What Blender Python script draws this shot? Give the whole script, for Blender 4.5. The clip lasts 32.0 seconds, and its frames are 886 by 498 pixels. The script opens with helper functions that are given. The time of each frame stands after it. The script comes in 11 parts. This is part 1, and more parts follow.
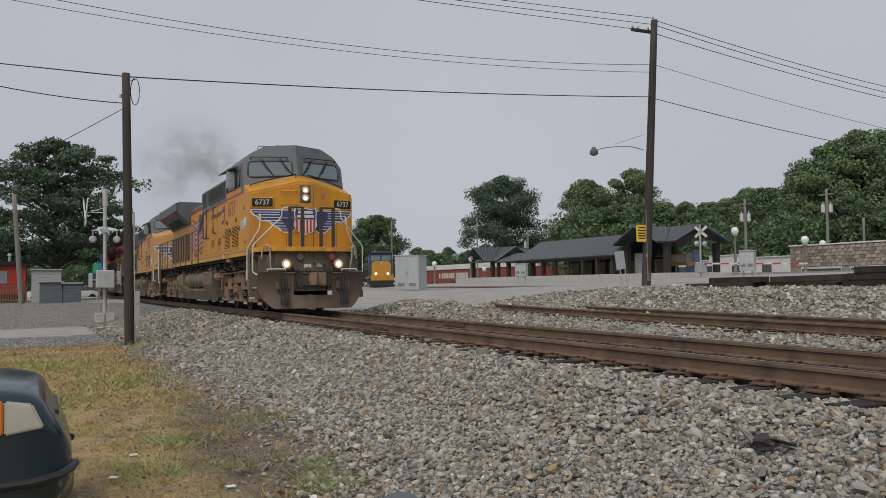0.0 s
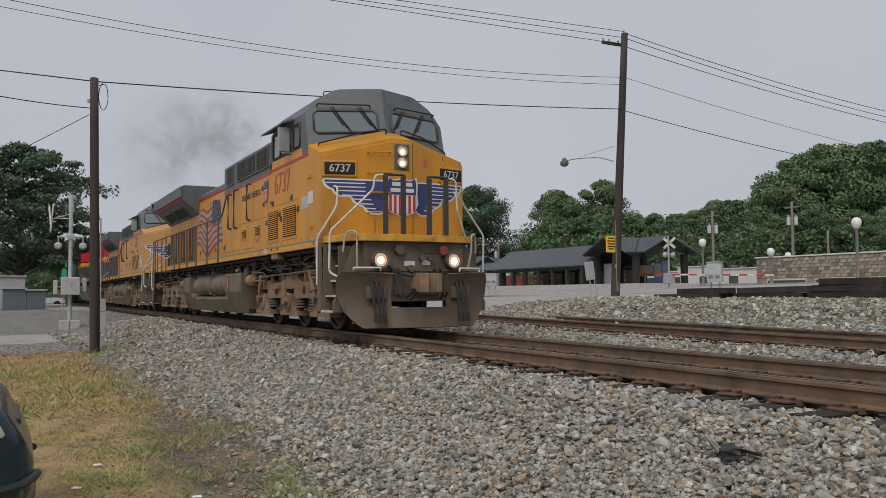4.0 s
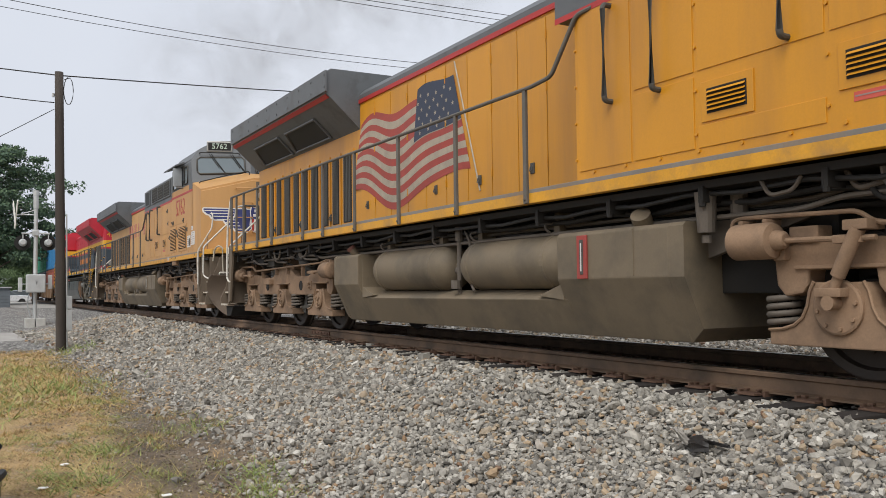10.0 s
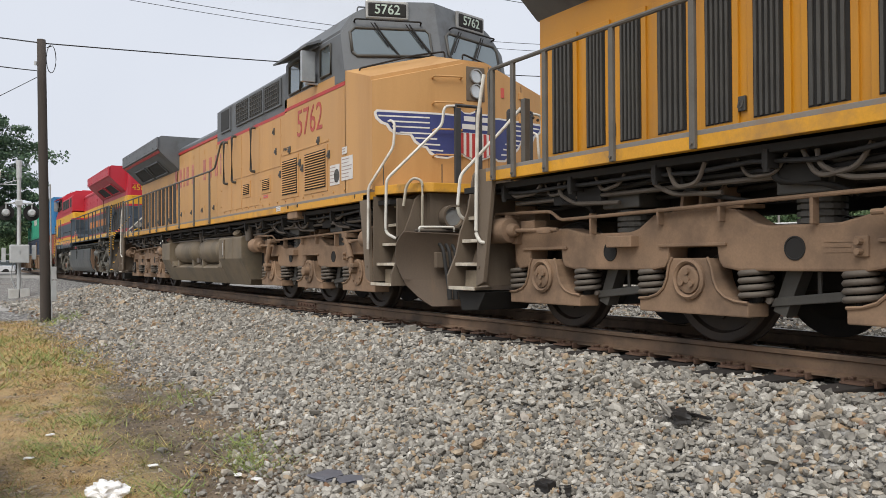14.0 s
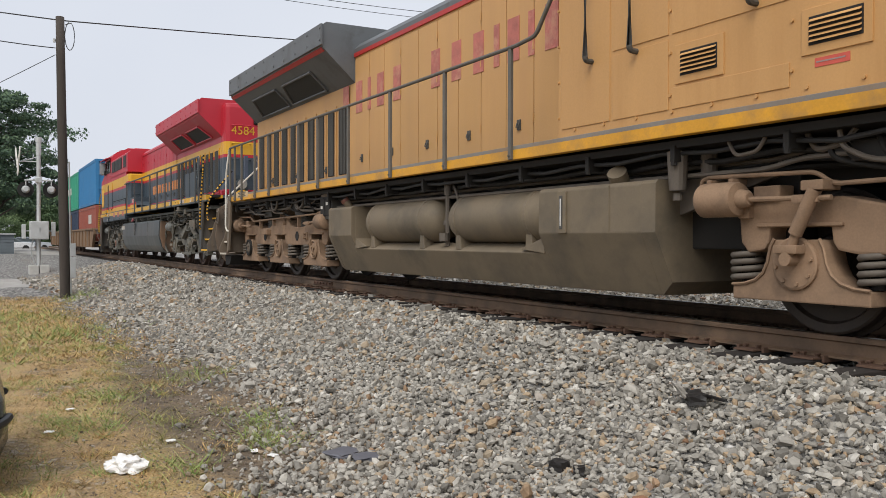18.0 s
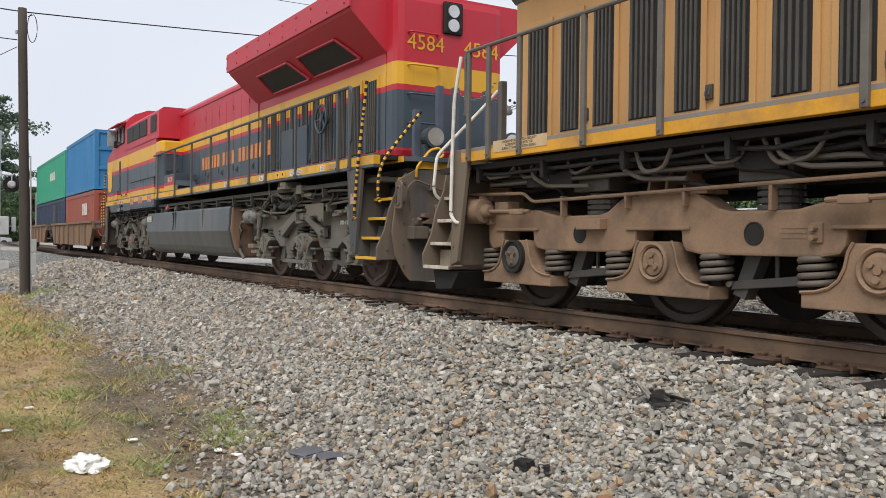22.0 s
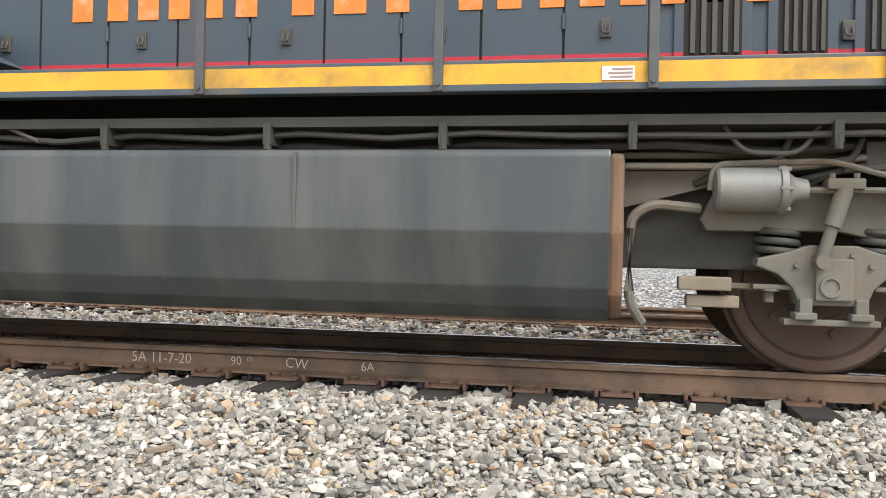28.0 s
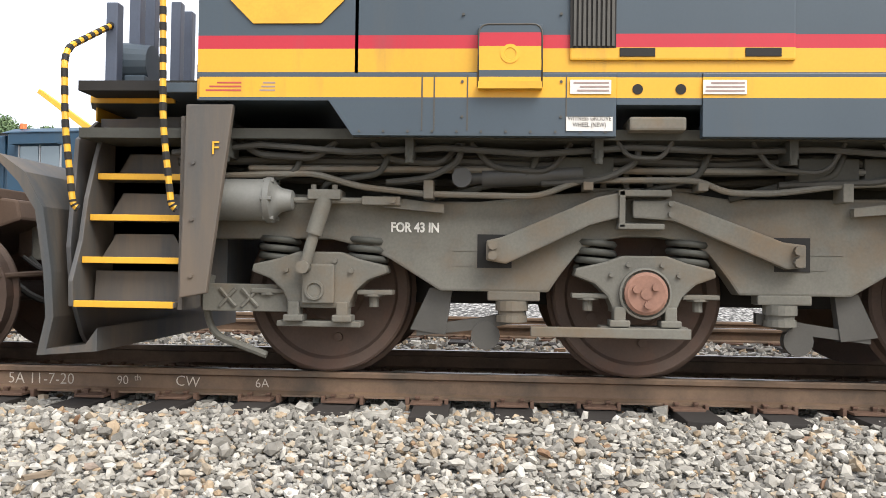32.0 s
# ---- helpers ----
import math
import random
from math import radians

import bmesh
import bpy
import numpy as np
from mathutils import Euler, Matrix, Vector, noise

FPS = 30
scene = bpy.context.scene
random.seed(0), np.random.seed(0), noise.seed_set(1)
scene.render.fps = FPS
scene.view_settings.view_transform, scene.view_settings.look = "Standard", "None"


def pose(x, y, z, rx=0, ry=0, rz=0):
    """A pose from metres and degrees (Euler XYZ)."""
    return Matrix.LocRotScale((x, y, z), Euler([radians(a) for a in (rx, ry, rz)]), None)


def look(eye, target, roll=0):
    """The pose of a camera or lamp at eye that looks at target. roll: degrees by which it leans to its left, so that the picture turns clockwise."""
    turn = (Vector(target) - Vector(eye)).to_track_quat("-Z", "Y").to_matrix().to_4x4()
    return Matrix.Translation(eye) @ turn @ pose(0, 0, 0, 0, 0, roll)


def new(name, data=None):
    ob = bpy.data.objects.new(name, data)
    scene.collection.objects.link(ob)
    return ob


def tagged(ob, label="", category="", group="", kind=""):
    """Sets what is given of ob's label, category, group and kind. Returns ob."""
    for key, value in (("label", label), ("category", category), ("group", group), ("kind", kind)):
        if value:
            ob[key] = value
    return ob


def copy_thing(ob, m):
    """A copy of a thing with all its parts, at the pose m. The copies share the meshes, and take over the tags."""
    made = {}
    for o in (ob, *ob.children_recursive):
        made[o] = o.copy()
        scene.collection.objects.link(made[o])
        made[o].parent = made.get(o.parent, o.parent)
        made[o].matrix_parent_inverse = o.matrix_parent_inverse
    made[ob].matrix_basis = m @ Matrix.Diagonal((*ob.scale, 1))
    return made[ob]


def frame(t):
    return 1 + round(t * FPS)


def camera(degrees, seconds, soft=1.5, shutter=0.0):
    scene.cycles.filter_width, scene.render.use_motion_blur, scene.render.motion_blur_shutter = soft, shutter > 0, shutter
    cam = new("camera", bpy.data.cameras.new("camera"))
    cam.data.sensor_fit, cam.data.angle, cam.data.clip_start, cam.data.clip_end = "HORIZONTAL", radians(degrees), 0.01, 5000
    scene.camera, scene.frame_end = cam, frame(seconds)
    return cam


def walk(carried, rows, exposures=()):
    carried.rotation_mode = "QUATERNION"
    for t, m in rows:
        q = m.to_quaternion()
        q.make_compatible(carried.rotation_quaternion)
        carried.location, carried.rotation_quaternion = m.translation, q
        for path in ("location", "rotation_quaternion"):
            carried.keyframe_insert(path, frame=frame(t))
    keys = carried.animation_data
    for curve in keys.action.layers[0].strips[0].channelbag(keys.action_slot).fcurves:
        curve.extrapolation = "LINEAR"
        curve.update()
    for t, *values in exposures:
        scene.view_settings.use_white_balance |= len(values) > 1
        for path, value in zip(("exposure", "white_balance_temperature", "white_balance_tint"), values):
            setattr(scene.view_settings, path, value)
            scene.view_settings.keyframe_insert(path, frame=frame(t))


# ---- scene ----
EXPOSURES = [(0.0, -0.15), (6.0, -0.05), (8.0, 0.30), (13.0, 0.52), (20.0, 0.47), (22.0, 0.60), (24.0, 0.92), (26.5, 1.08), (27.0, 1.18), (28.0, 1.48), (30.0, 1.48), (31.0, 1.55), (32.0, 1.4)]
# The camera is held by hand beside the track and turned: seconds, yaw, pitch, roll in degrees.
cam = camera(55.0, 32.0, soft=0.5)
EYE = (0.0, 0.0, 0.690)


def turned(yaw, pitch, roll):
    return pose(*EYE, 0, 0, yaw) @ pose(0, 0, 0, 90 + pitch) @ pose(0, 0, 0, 0, 0, roll)


walk(cam, [(t, turned(a, b, c)) for t, a, b, c in (
    (0, 64.96, 2.35, -0.71),
    (0.5, 64.62, 2.48, -0.62),
    (1, 64.28, 2.51, -0.43),
    (1.5, 63.90, 2.68, -0.41),
    (2, 63.57, 2.79, -0.30),
    (2.5, 63.28, 2.86, -0.34),
    (3, 63.18, 2.83, -0.27),
    (3.5, 63.07, 2.84, -0.26),
    (5.5, 62.83, 3.31, -0.73),
    (6, 62.83, 3.33, -0.68),
    (6.5, 62.80, 3.41, -0.53),
    (7, 62.69, 3.49, -0.66),
    (7.5, 62.52, 3.51, -0.66),
    (8, 62.36, 3.44, -0.56),
    (8.5, 62.10, 3.15, -0.60),
    (9, 61.74, 3.00, -0.62),
    (9.5, 61.39, 2.76, -0.65),
    (10, 61.04, 2.63, -0.66),
    (10.5, 60.74, 2.40, -0.91),
    (11, 60.47, 2.08, -0.82),
    (11.5, 60.39, 1.84, -0.76),
    (12, 60.26, 1.59, -0.67),
    (12.5, 60.25, 1.36, -0.56),
    (13, 60.20, 1.14, -0.51),
    (13.5, 60.15, 0.95, -0.44),
    (14, 60.16, 0.79, -0.33),
    (14.5, 59.95, 0.63, -0.21),
    (16.5, 58.15, 0.40, 0.09),
    (17, 58.16, -0.03, 0.06),
    (17.5, 59.44, -0.28, 0.16),
    (18, 61.24, -0.58, 0.10),
    (18.5, 61.21, -0.64, 0.03),
    (19, 60.91, -0.58, 0.07),
    (19.5, 60.54, -0.55, 0.11),
    (20, 60.19, -0.57, 0.22),
    (20.5, 59.99, -0.53, 0.37),
    (21, 59.87, -0.52, 0.42),
    (21.5, 59.51, -0.46, 0.54),
    (22, 59.05, -0.60, 0.67),
    (22.5, 54.76, -0.68, 0.78),
    (23, 48.58, -0.95, 1.25),
    (23.5, 43.99, -1.40, 1.41),
    (24, 37.02, -1.76, 1.72),
    (24.5, 27.41, -1.89, 2.01),
    (26.5, 4.60, -0.66, 1.23),
    (27, 5.49, -0.69, 1.08),
    (27.5, 9.03, -0.67, 1.20),
    (28, 10.46, 0.23, 1.20),
    (28.5, 10.83, 7.44, 1.00),
    (29, 8.14, 7.71, 0.38),
    (29.5, 4.65, 7.44, -0.09),
    (30, 3.70, 6.90, 0.00),
    (30.5, 3.72, 4.39, 0.32),
    (31, 4.08, 2.36, 0.49),
    (31.5, 4.18, 1.50, 0.67),
    (32, 3.52, 1.23, 0.82),
)], exposures=EXPOSURES)
RUN = [(0, 2.00), (1, 3.85), (2, 5.80), (3, 7.95), (3.5, 9.05), (5.5, 13.92), (6, 15.19), (7, 17.74), (8, 20.36), (9, 22.91), (10, 25.54), (11, 28.18), (12, 30.83), (13, 33.55), (14, 36.17), (14.5, 37.52), (16.5, 43.36), (17, 44.69), (18, 47.47), (19, 50.18), (20, 52.84), (21, 55.55), (22, 58.27), (23, 60.97), (24, 63.69), (24.5, 65.05), (26.5, 70.40), (27, 71.74), (28, 74.57), (29, 77.39), (30, 80.26), (31, 83.11), (32, 85.99)]
# ---------------------------------------------------------------- light
world = bpy.data.worlds.new("overcast_sky")
scene.world = world
world.use_nodes = True
wn = world.node_tree
bg = wn.nodes["Background"]
sky = wn.nodes.new("ShaderNodeTexSky")
sky.sky_type = "NISHITA"
sky.sun_disc = False
sky.sun_elevation = radians(52)
sky.sun_rotation = radians(137)
sky.air_density, sky.dust_density, sky.ozone_density = 1.0, 6.0, 1.0
tex_co = wn.nodes.new("ShaderNodeTexCoord")
cloud = wn.nodes.new("ShaderNodeTexNoise")
cloud.inputs["Scale"].default_value = 1.6
cloud.inputs["Detail"].default_value = 5
wn.links.new(tex_co.outputs["Generated"], cloud.inputs["Vector"])
cramp = wn.nodes.new("ShaderNodeValToRGB")
cramp.color_ramp.elements[0].position, cramp.color_ramp.elements[1].position = 0.25, 0.8
cramp.color_ramp.elements[0].color = (5.6, 5.95, 6.7, 1)
cramp.color_ramp.elements[1].color = (6.7, 6.95, 7.5, 1)
wn.links.new(cloud.outputs["Fac"], cramp.inputs["Fac"])
mixsky = wn.nodes.new("ShaderNodeMix")
mixsky.data_type = "RGBA"
mixsky.inputs["Factor"].default_value = 0.93
wn.links.new(sky.outputs["Color"], mixsky.inputs[6])
wn.links.new(cramp.outputs["Color"], mixsky.inputs[7])
wn.links.new(mixsky.outputs[2], bg.inputs["Color"])
bg.inputs["Strength"].default_value = 0.09

sun = new("sun", bpy.data.lights.new("sun", "SUN"))
sun.data.energy = 1.9
sun.data.angle = radians(40)
sun.data.color = (1.0, 0.97, 0.92)
sun.matrix_world = look((13, -8, 24), (0, 6, 0))

# ---------------------------------------------------------------- materials
MATS = {}


def mat(name, col, rough=0.6, metal=0.0, var=0.15, scale=6.0, bump=0.0, dirt=None, dirt_amt=0.0, dirt_scale=2.5,
        emit=None, fine=60.0, streak=False, rand=0.0, alpha=None):
    """A painted, rusted, stony or woody surface: base colour with fine grain, broad stains and relief."""
    if name in MATS:
        return MATS[name]
    m = bpy.data.materials.new(name)
    m.use_nodes = True
    nt = m.node_tree
    bs = nt.nodes["Principled BSDF"]
    bs.inputs["Roughness"].default_value = rough
    bs.inputs["Metallic"].default_value = metal
    MATS[name] = m
    tc = nt.nodes.new("ShaderNodeTexCoord")
    n1 = nt.nodes.new("ShaderNodeTexNoise")
    n1.inputs["Scale"].default_value = scale
    n1.inputs["Detail"].default_value = 6
    n2 = nt.nodes.new("ShaderNodeTexNoise")
    n2.inputs["Scale"].default_value = fine
    n2.inputs["Detail"].default_value = 3
    mp = nt.nodes.new("ShaderNodeMapping")
    if streak:
        mp.inputs["Scale"].default_value = (1, 1, 0.12)
    nt.links.new(tc.outputs["Object"], mp.inputs["Vector"])
    nt.links.new(mp.outputs["Vector"], n1.inputs["Vector"])
    nt.links.new(tc.outputs["Object"], n2.inputs["Vector"])
    add = nt.nodes.new("ShaderNodeMath")
    add.operation = "MULTIPLY_ADD"
    nt.links.new(n2.outputs["Fac"], add.inputs[0])
    add.inputs[1].default_value = 0.4
    nt.links.new(n1.outputs["Fac"], add.inputs[2])
    rmp = nt.nodes.new("ShaderNodeMapRange")
    rmp.inputs["From Min"].default_value, rmp.inputs["From Max"].default_value = 0.4, 1.0
    rmp.inputs["To Min"].default_value, rmp.inputs["To Max"].default_value = 1 - var, 1 + var
    nt.links.new(add.outputs[0], rmp.inputs["Value"])
    mul = nt.nodes.new("ShaderNodeMix")
    mul.data_type, mul.blend_type = "RGBA", "MULTIPLY"
    mul.inputs["Factor"].default_value = 1
    if callable(col):
        nt.links.new(col(nt, tc), mul.inputs[6])
    else:
        mul.inputs[6].default_value = (*col, 1)
    nt.links.new(rmp.outputs["Result"], mul.inputs[7])
    out = mul.outputs[2]
    if rand:
        oi = nt.nodes.new("ShaderNodeObjectInfo")
        rr = nt.nodes.new("ShaderNodeMapRange")
        rr.inputs["To Min"].default_value, rr.inputs["To Max"].default_value = 1 - rand, 1 + rand
        nt.links.new(oi.outputs["Random"], rr.inputs["Value"])
        mu2 = nt.nodes.new("ShaderNodeMix")
        mu2.data_type, mu2.blend_type = "RGBA", "MULTIPLY"
        mu2.inputs["Factor"].default_value = 1
        nt.links.new(out, mu2.inputs[6])
        nt.links.new(rr.outputs["Result"], mu2.inputs[7])
        out = mu2.outputs[2]
    if dirt is not None:
        n3 = nt.nodes.new("ShaderNodeTexNoise")
        n3.inputs["Scale"].default_value = dirt_scale
        n3.inputs["Detail"].default_value = 8
        n3.inputs["Roughness"].default_value = 0.65
        nt.links.new(mp.outputs["Vector"], n3.inputs["Vector"])
        r3 = nt.nodes.new("ShaderNodeMapRange")
        r3.inputs["From Min"].default_value, r3.inputs["From Max"].default_value = 0.62 - 0.35 * dirt_amt, 0.85 - 0.35 * dirt_amt
        nt.links.new(n3.outputs["Fac"], r3.inputs["Value"])
        r4 = nt.nodes.new("ShaderNodeMath")
        r4.operation = "MULTIPLY"
        r4.inputs[1].default_value = min(1.0, 0.35 + dirt_amt)
        nt.links.new(r3.outputs["Result"], r4.inputs[0])
        mx = nt.nodes.new("ShaderNodeMix")
        mx.data_type = "RGBA"
        nt.links.new(r4.outputs[0], mx.inputs["Factor"])
        nt.links.new(out, mx.inputs[6])
        mx.inputs[7].default_value = (*dirt, 1)
        out = mx.outputs[2]
    nt.links.new(out, bs.inputs["Base Color"])
    rg = nt.nodes.new("ShaderNodeMapRange")
    rg.inputs["To Min"].default_value, rg.inputs["To Max"].default_value = max(0.03, rough - 0.12), min(1, rough + 0.12)
    nt.links.new(n1.outputs["Fac"], rg.inputs["Value"])
    nt.links.new(rg.outputs["Result"], bs.inputs["Roughness"])
    if bump:
        bp = nt.nodes.new("ShaderNodeBump")
        bp.inputs["Strength"].default_value = min(1.0, bump * 10)
        bp.inputs["Distance"].default_value = bump
        nt.links.new(add.outputs[0], bp.inputs["Height"])
        nt.links.new(bp.outputs["Normal"], bs.inputs["Normal"])
    if emit:
        bs.inputs["Emission Color"].default_value = (*emit[:3], 1)
        bs.inputs["Emission Strength"].default_value = emit[3]
    return m


def bands(stops):
    """Paint in level bands: (height, colour) from the bottom up, each colour up to its height."""
    def make(nt, tc):
        sep = nt.nodes.new("ShaderNodeSeparateXYZ")
        nt.links.new(tc.outputs["Object"], sep.inputs[0])
        mr = nt.nodes.new("ShaderNodeMapRange")
        mr.inputs["From Min"].default_value, mr.inputs["From Max"].default_value = 0.0, 5.0
        nt.links.new(sep.outputs["Z"], mr.inputs["Value"])
        cr = nt.nodes.new("ShaderNodeValToRGB")
        cr.color_ramp.interpolation = "CONSTANT"
        els = cr.color_ramp.elements
        low = 0.0
        for k, (top, c) in enumerate(stops):
            e = els[0] if k == 0 else (els[1] if k == 1 else els.new(0.99))
            e.position, e.color = low / 5.0, (*c, 1)
            low = top
        nt.links.new(mr.outputs["Result"], cr.inputs["Fac"])
        return cr.outputs["Color"]
    return make


YEL_A, YEL_B, KYEL = (0.58, 0.255, 0.010), (0.51, 0.288, 0.108), (0.64, 0.345, 0.024)
KRED, KDARK = (0.43, 0.018, 0.034), (0.048, 0.067, 0.085)
UPGREY = (0.11, 0.118, 0.125)

# ---------------------------------------------------------------- mesh helpers


def part(name, bm, material, parent=None, label="", smooth=False):
    me = bpy.data.meshes.new(name)
    if smooth:
        for fc in bm.faces:
            fc.smooth = True
    bm.normal_update()
    bm.to_mesh(me)
    bm.free()
    if smooth:
        me.set_sharp_from_angle(angle=radians(38))
    me.materials.append(material)
    ob = new(name, me)
    if parent is not None:
        ob.parent = parent
    if label:
        ob["label"] = label
    return ob


def thing(name, label, category, at=(0, 0, 0), rz=0.0, group="", kind=""):
    ob = new(name)
    ob.empty_display_size = 0.2
    ob.matrix_basis = pose(at[0], at[1], at[2], 0, 0, rz)
    return tagged(ob, label, category, group, kind)


def box(bm, x0, x1, y0, y1, z0, z1, bev=0.0, taper=None):
    g = bmesh.ops.create_cube(bm, size=1.0)["verts"]
    for v in g:
        v.co = Vector(((x0 + x1) / 2 + v.co.x * (x1 - x0), (y0 + y1) / 2 + v.co.y * (y1 - y0), (z0 + z1) / 2 + v.co.z * (z1 - z0)))
    if bev:
        es = list({e for v in g for e in v.link_edges})
        bmesh.ops.bevel(bm, geom=es, offset=bev, segments=2, affect="EDGES", profile=0.6)
    return g


def prism(bm, poly, a, b, axis="y", bev=0.0):
    """A polygon in the plane across axis, drawn out from a to b."""
    def place(p, w):
        return {"y": (p[0], w, p[1]), "x": (w, p[0], p[1]), "z": (p[0], p[1], w)}[axis]
    lo = [bm.verts.new(place(p, a)) for p in poly]
    hi = [bm.verts.new(place(p, b)) for p in poly]
    n = len(poly)
    fs = [bm.faces.new(lo), bm.faces.new(hi[::-1])]
    for k in range(n):
        fs.append(bm.faces.new((lo[k], hi[k], hi[(k + 1) % n], lo[(k + 1) % n])))
    bmesh.ops.recalc_face_normals(bm, faces=fs)
    if bev:
        es = list({e for f in fs for e in f.edges})
        bmesh.ops.bevel(bm, geom=es, offset=bev, segments=2, affect="EDGES", profile=0.6)
    return fs


def rod(bm, p0, p1, r, r2=None, seg=10, caps=True):
    p0, p1 = Vector(p0), Vector(p1)
    d = p1 - p0
    g = bmesh.ops.create_cone(bm, cap_ends=caps, segments=seg, radius1=r, radius2=r if r2 is None else r2, depth=d.length)["verts"]
    m = Matrix.Translation((p0 + p1) / 2) @ d.to_track_quat("Z", "Y").to_matrix().to_4x4()
    bmesh.ops.transform(bm, matrix=m, verts=g)
    return g


def pipe(bm, pts, r, seg=8):
    """A bent bar through the points, with joined rings."""
    pts = [Vector(p) for p in pts]
    rings = []
    for k, p in enumerate(pts):
        d = (pts[min(k + 1, len(pts) - 1)] - pts[max(k - 1, 0)]).normalized()
        q = d.to_track_quat("Z", "Y")
        rings.append([bm.verts.new(p + q @ Vector((r * math.cos(a), r * math.sin(a), 0))) for a in [2 * math.pi * j / seg for j in range(seg)]])
    for a, b in zip(rings, rings[1:]):
        for j in range(seg):
            bm.faces.new((a[j], a[(j + 1) % seg], b[(j + 1) % seg], b[j])).smooth = True
    bm.faces.new(rings[0][::-1])
    bm.faces.new(rings[-1])


def arc(pts, rad=0.08, n=4):
    """Rounds the corners of a line of points."""
    pts = [Vector(p) for p in pts]
    out = [pts[0]]
    for a, b, c in zip(pts, pts[1:], pts[2:]):
        u, v = (a - b), (c - b)
        k = min(rad, u.length * 0.45, v.length * 0.45)
        s, e = b + u.normalized() * k, b + v.normalized() * k
        for j in range(n + 1):
            w = j / n
            out.append(s * (1 - w) ** 2 + b * 2 * w * (1 - w) + e * w * w)
    return out + [pts[-1]]


def lathe(bm, prof, axis_pt, axis="y", seg=32, sgn=1):
    """A turned piece: profile of (radius, way along the axis)."""
    rings = []
    for r, w in prof:
        ring = []
        for j in range(seg):
            a = 2 * math.pi * j / seg
            c, s = r * math.cos(a), r * math.sin(a)
            o = {"y": (c, w * sgn, s), "x": (w * sgn, c, s), "z": (c, s, w * sgn)}[axis]
            ring.append(bm.verts.new((axis_pt[0] + o[0], axis_pt[1] + o[1], axis_pt[2] + o[2])))
        rings.append(ring)
    fs = []
    for a, b in zip(rings, rings[1:]):
        for j in range(seg):
            fs.append(bm.faces.new((a[j], a[(j + 1) % seg], b[(j + 1) % seg], b[j])))
    fs.append(bm.faces.new(rings[0]))
    fs.append(bm.faces.new(rings[-1]))
    bmesh.ops.recalc_face_normals(bm, faces=fs)
    return fs


def letters(name, body, size, m, material, parent=None, label="", squeeze=1.0, thick=0.003, stencil=False):
    """Writing with the built-in font, as a thin mesh. m: its pose, the text running along local x, up local y."""
    cu = bpy.data.curves.new(name, "FONT")
    cu.body, cu.size, cu.extrude = body, size, thick
    cu.align_x, cu.align_y = "CENTER", "CENTER"
    cu.resolution_u = 3
    cu.offset = (0.03 if stencil is True else stencil) * size
    tmp = bpy.data.objects.new("tmp", cu)
    me = bpy.data.meshes.new_from_object(tmp)
    bpy.data.objects.remove(tmp)
    me.name = name
    me.transform(m @ Matrix.Diagonal((squeeze, 1, 1, 1)))
    me.materials.clear()
    me.materials.append(material)
    ob = new(name, me)
    if parent is not None:
        ob.parent = parent
    if label:
        ob["label"] = label
    return ob


def B():
    return bmesh.new()


# ---------------------------------------------------------------- the track
YC = 6.30          # centre line of the main track
TIE = 0.545
rail_mat = mat("rail_rust", (0.175, 0.112, 0.070), 0.7, 0.1, 0.25, 3.0, 0.002, dirt=(0.065, 0.050, 0.036), dirt_amt=0.5)
rail_top = mat("rail_running_band", (0.16, 0.13, 0.115), 0.35, 0.85, 0.15, 5.0)
plate_mat = mat("tie_plate_rust", (0.13, 0.075, 0.05), 0.8, 0.2, 0.3, 8.0, 0.003)
tie_mat = mat("creosoted_oak", (0.024, 0.019, 0.016), 0.85, 0, 0.4, 5.0, 0.006, rand=0.25)


def rail_profile(y):
    return [(y - 0.07, -0.165), (y + 0.07, -0.165), (y + 0.07, -0.152), (y + 0.012, -0.135), (y + 0.01, -0.05), (y + 0.036, -0.038),
            (y + 0.036, -0.012), (y + 0.028, -0.001), (y - 0.028, -0.001), (y - 0.036, -0.012), (y - 0.036, -0.038), (y - 0.01, -0.05), (y - 0.012, -0.135), (y - 0.07, -0.152)]


def straight(x):
    return 0.0


def bent(x):
    """The siding swings away from the main track to the west."""
    return 0.0038 * max(0.0, 4 - x) ** 2


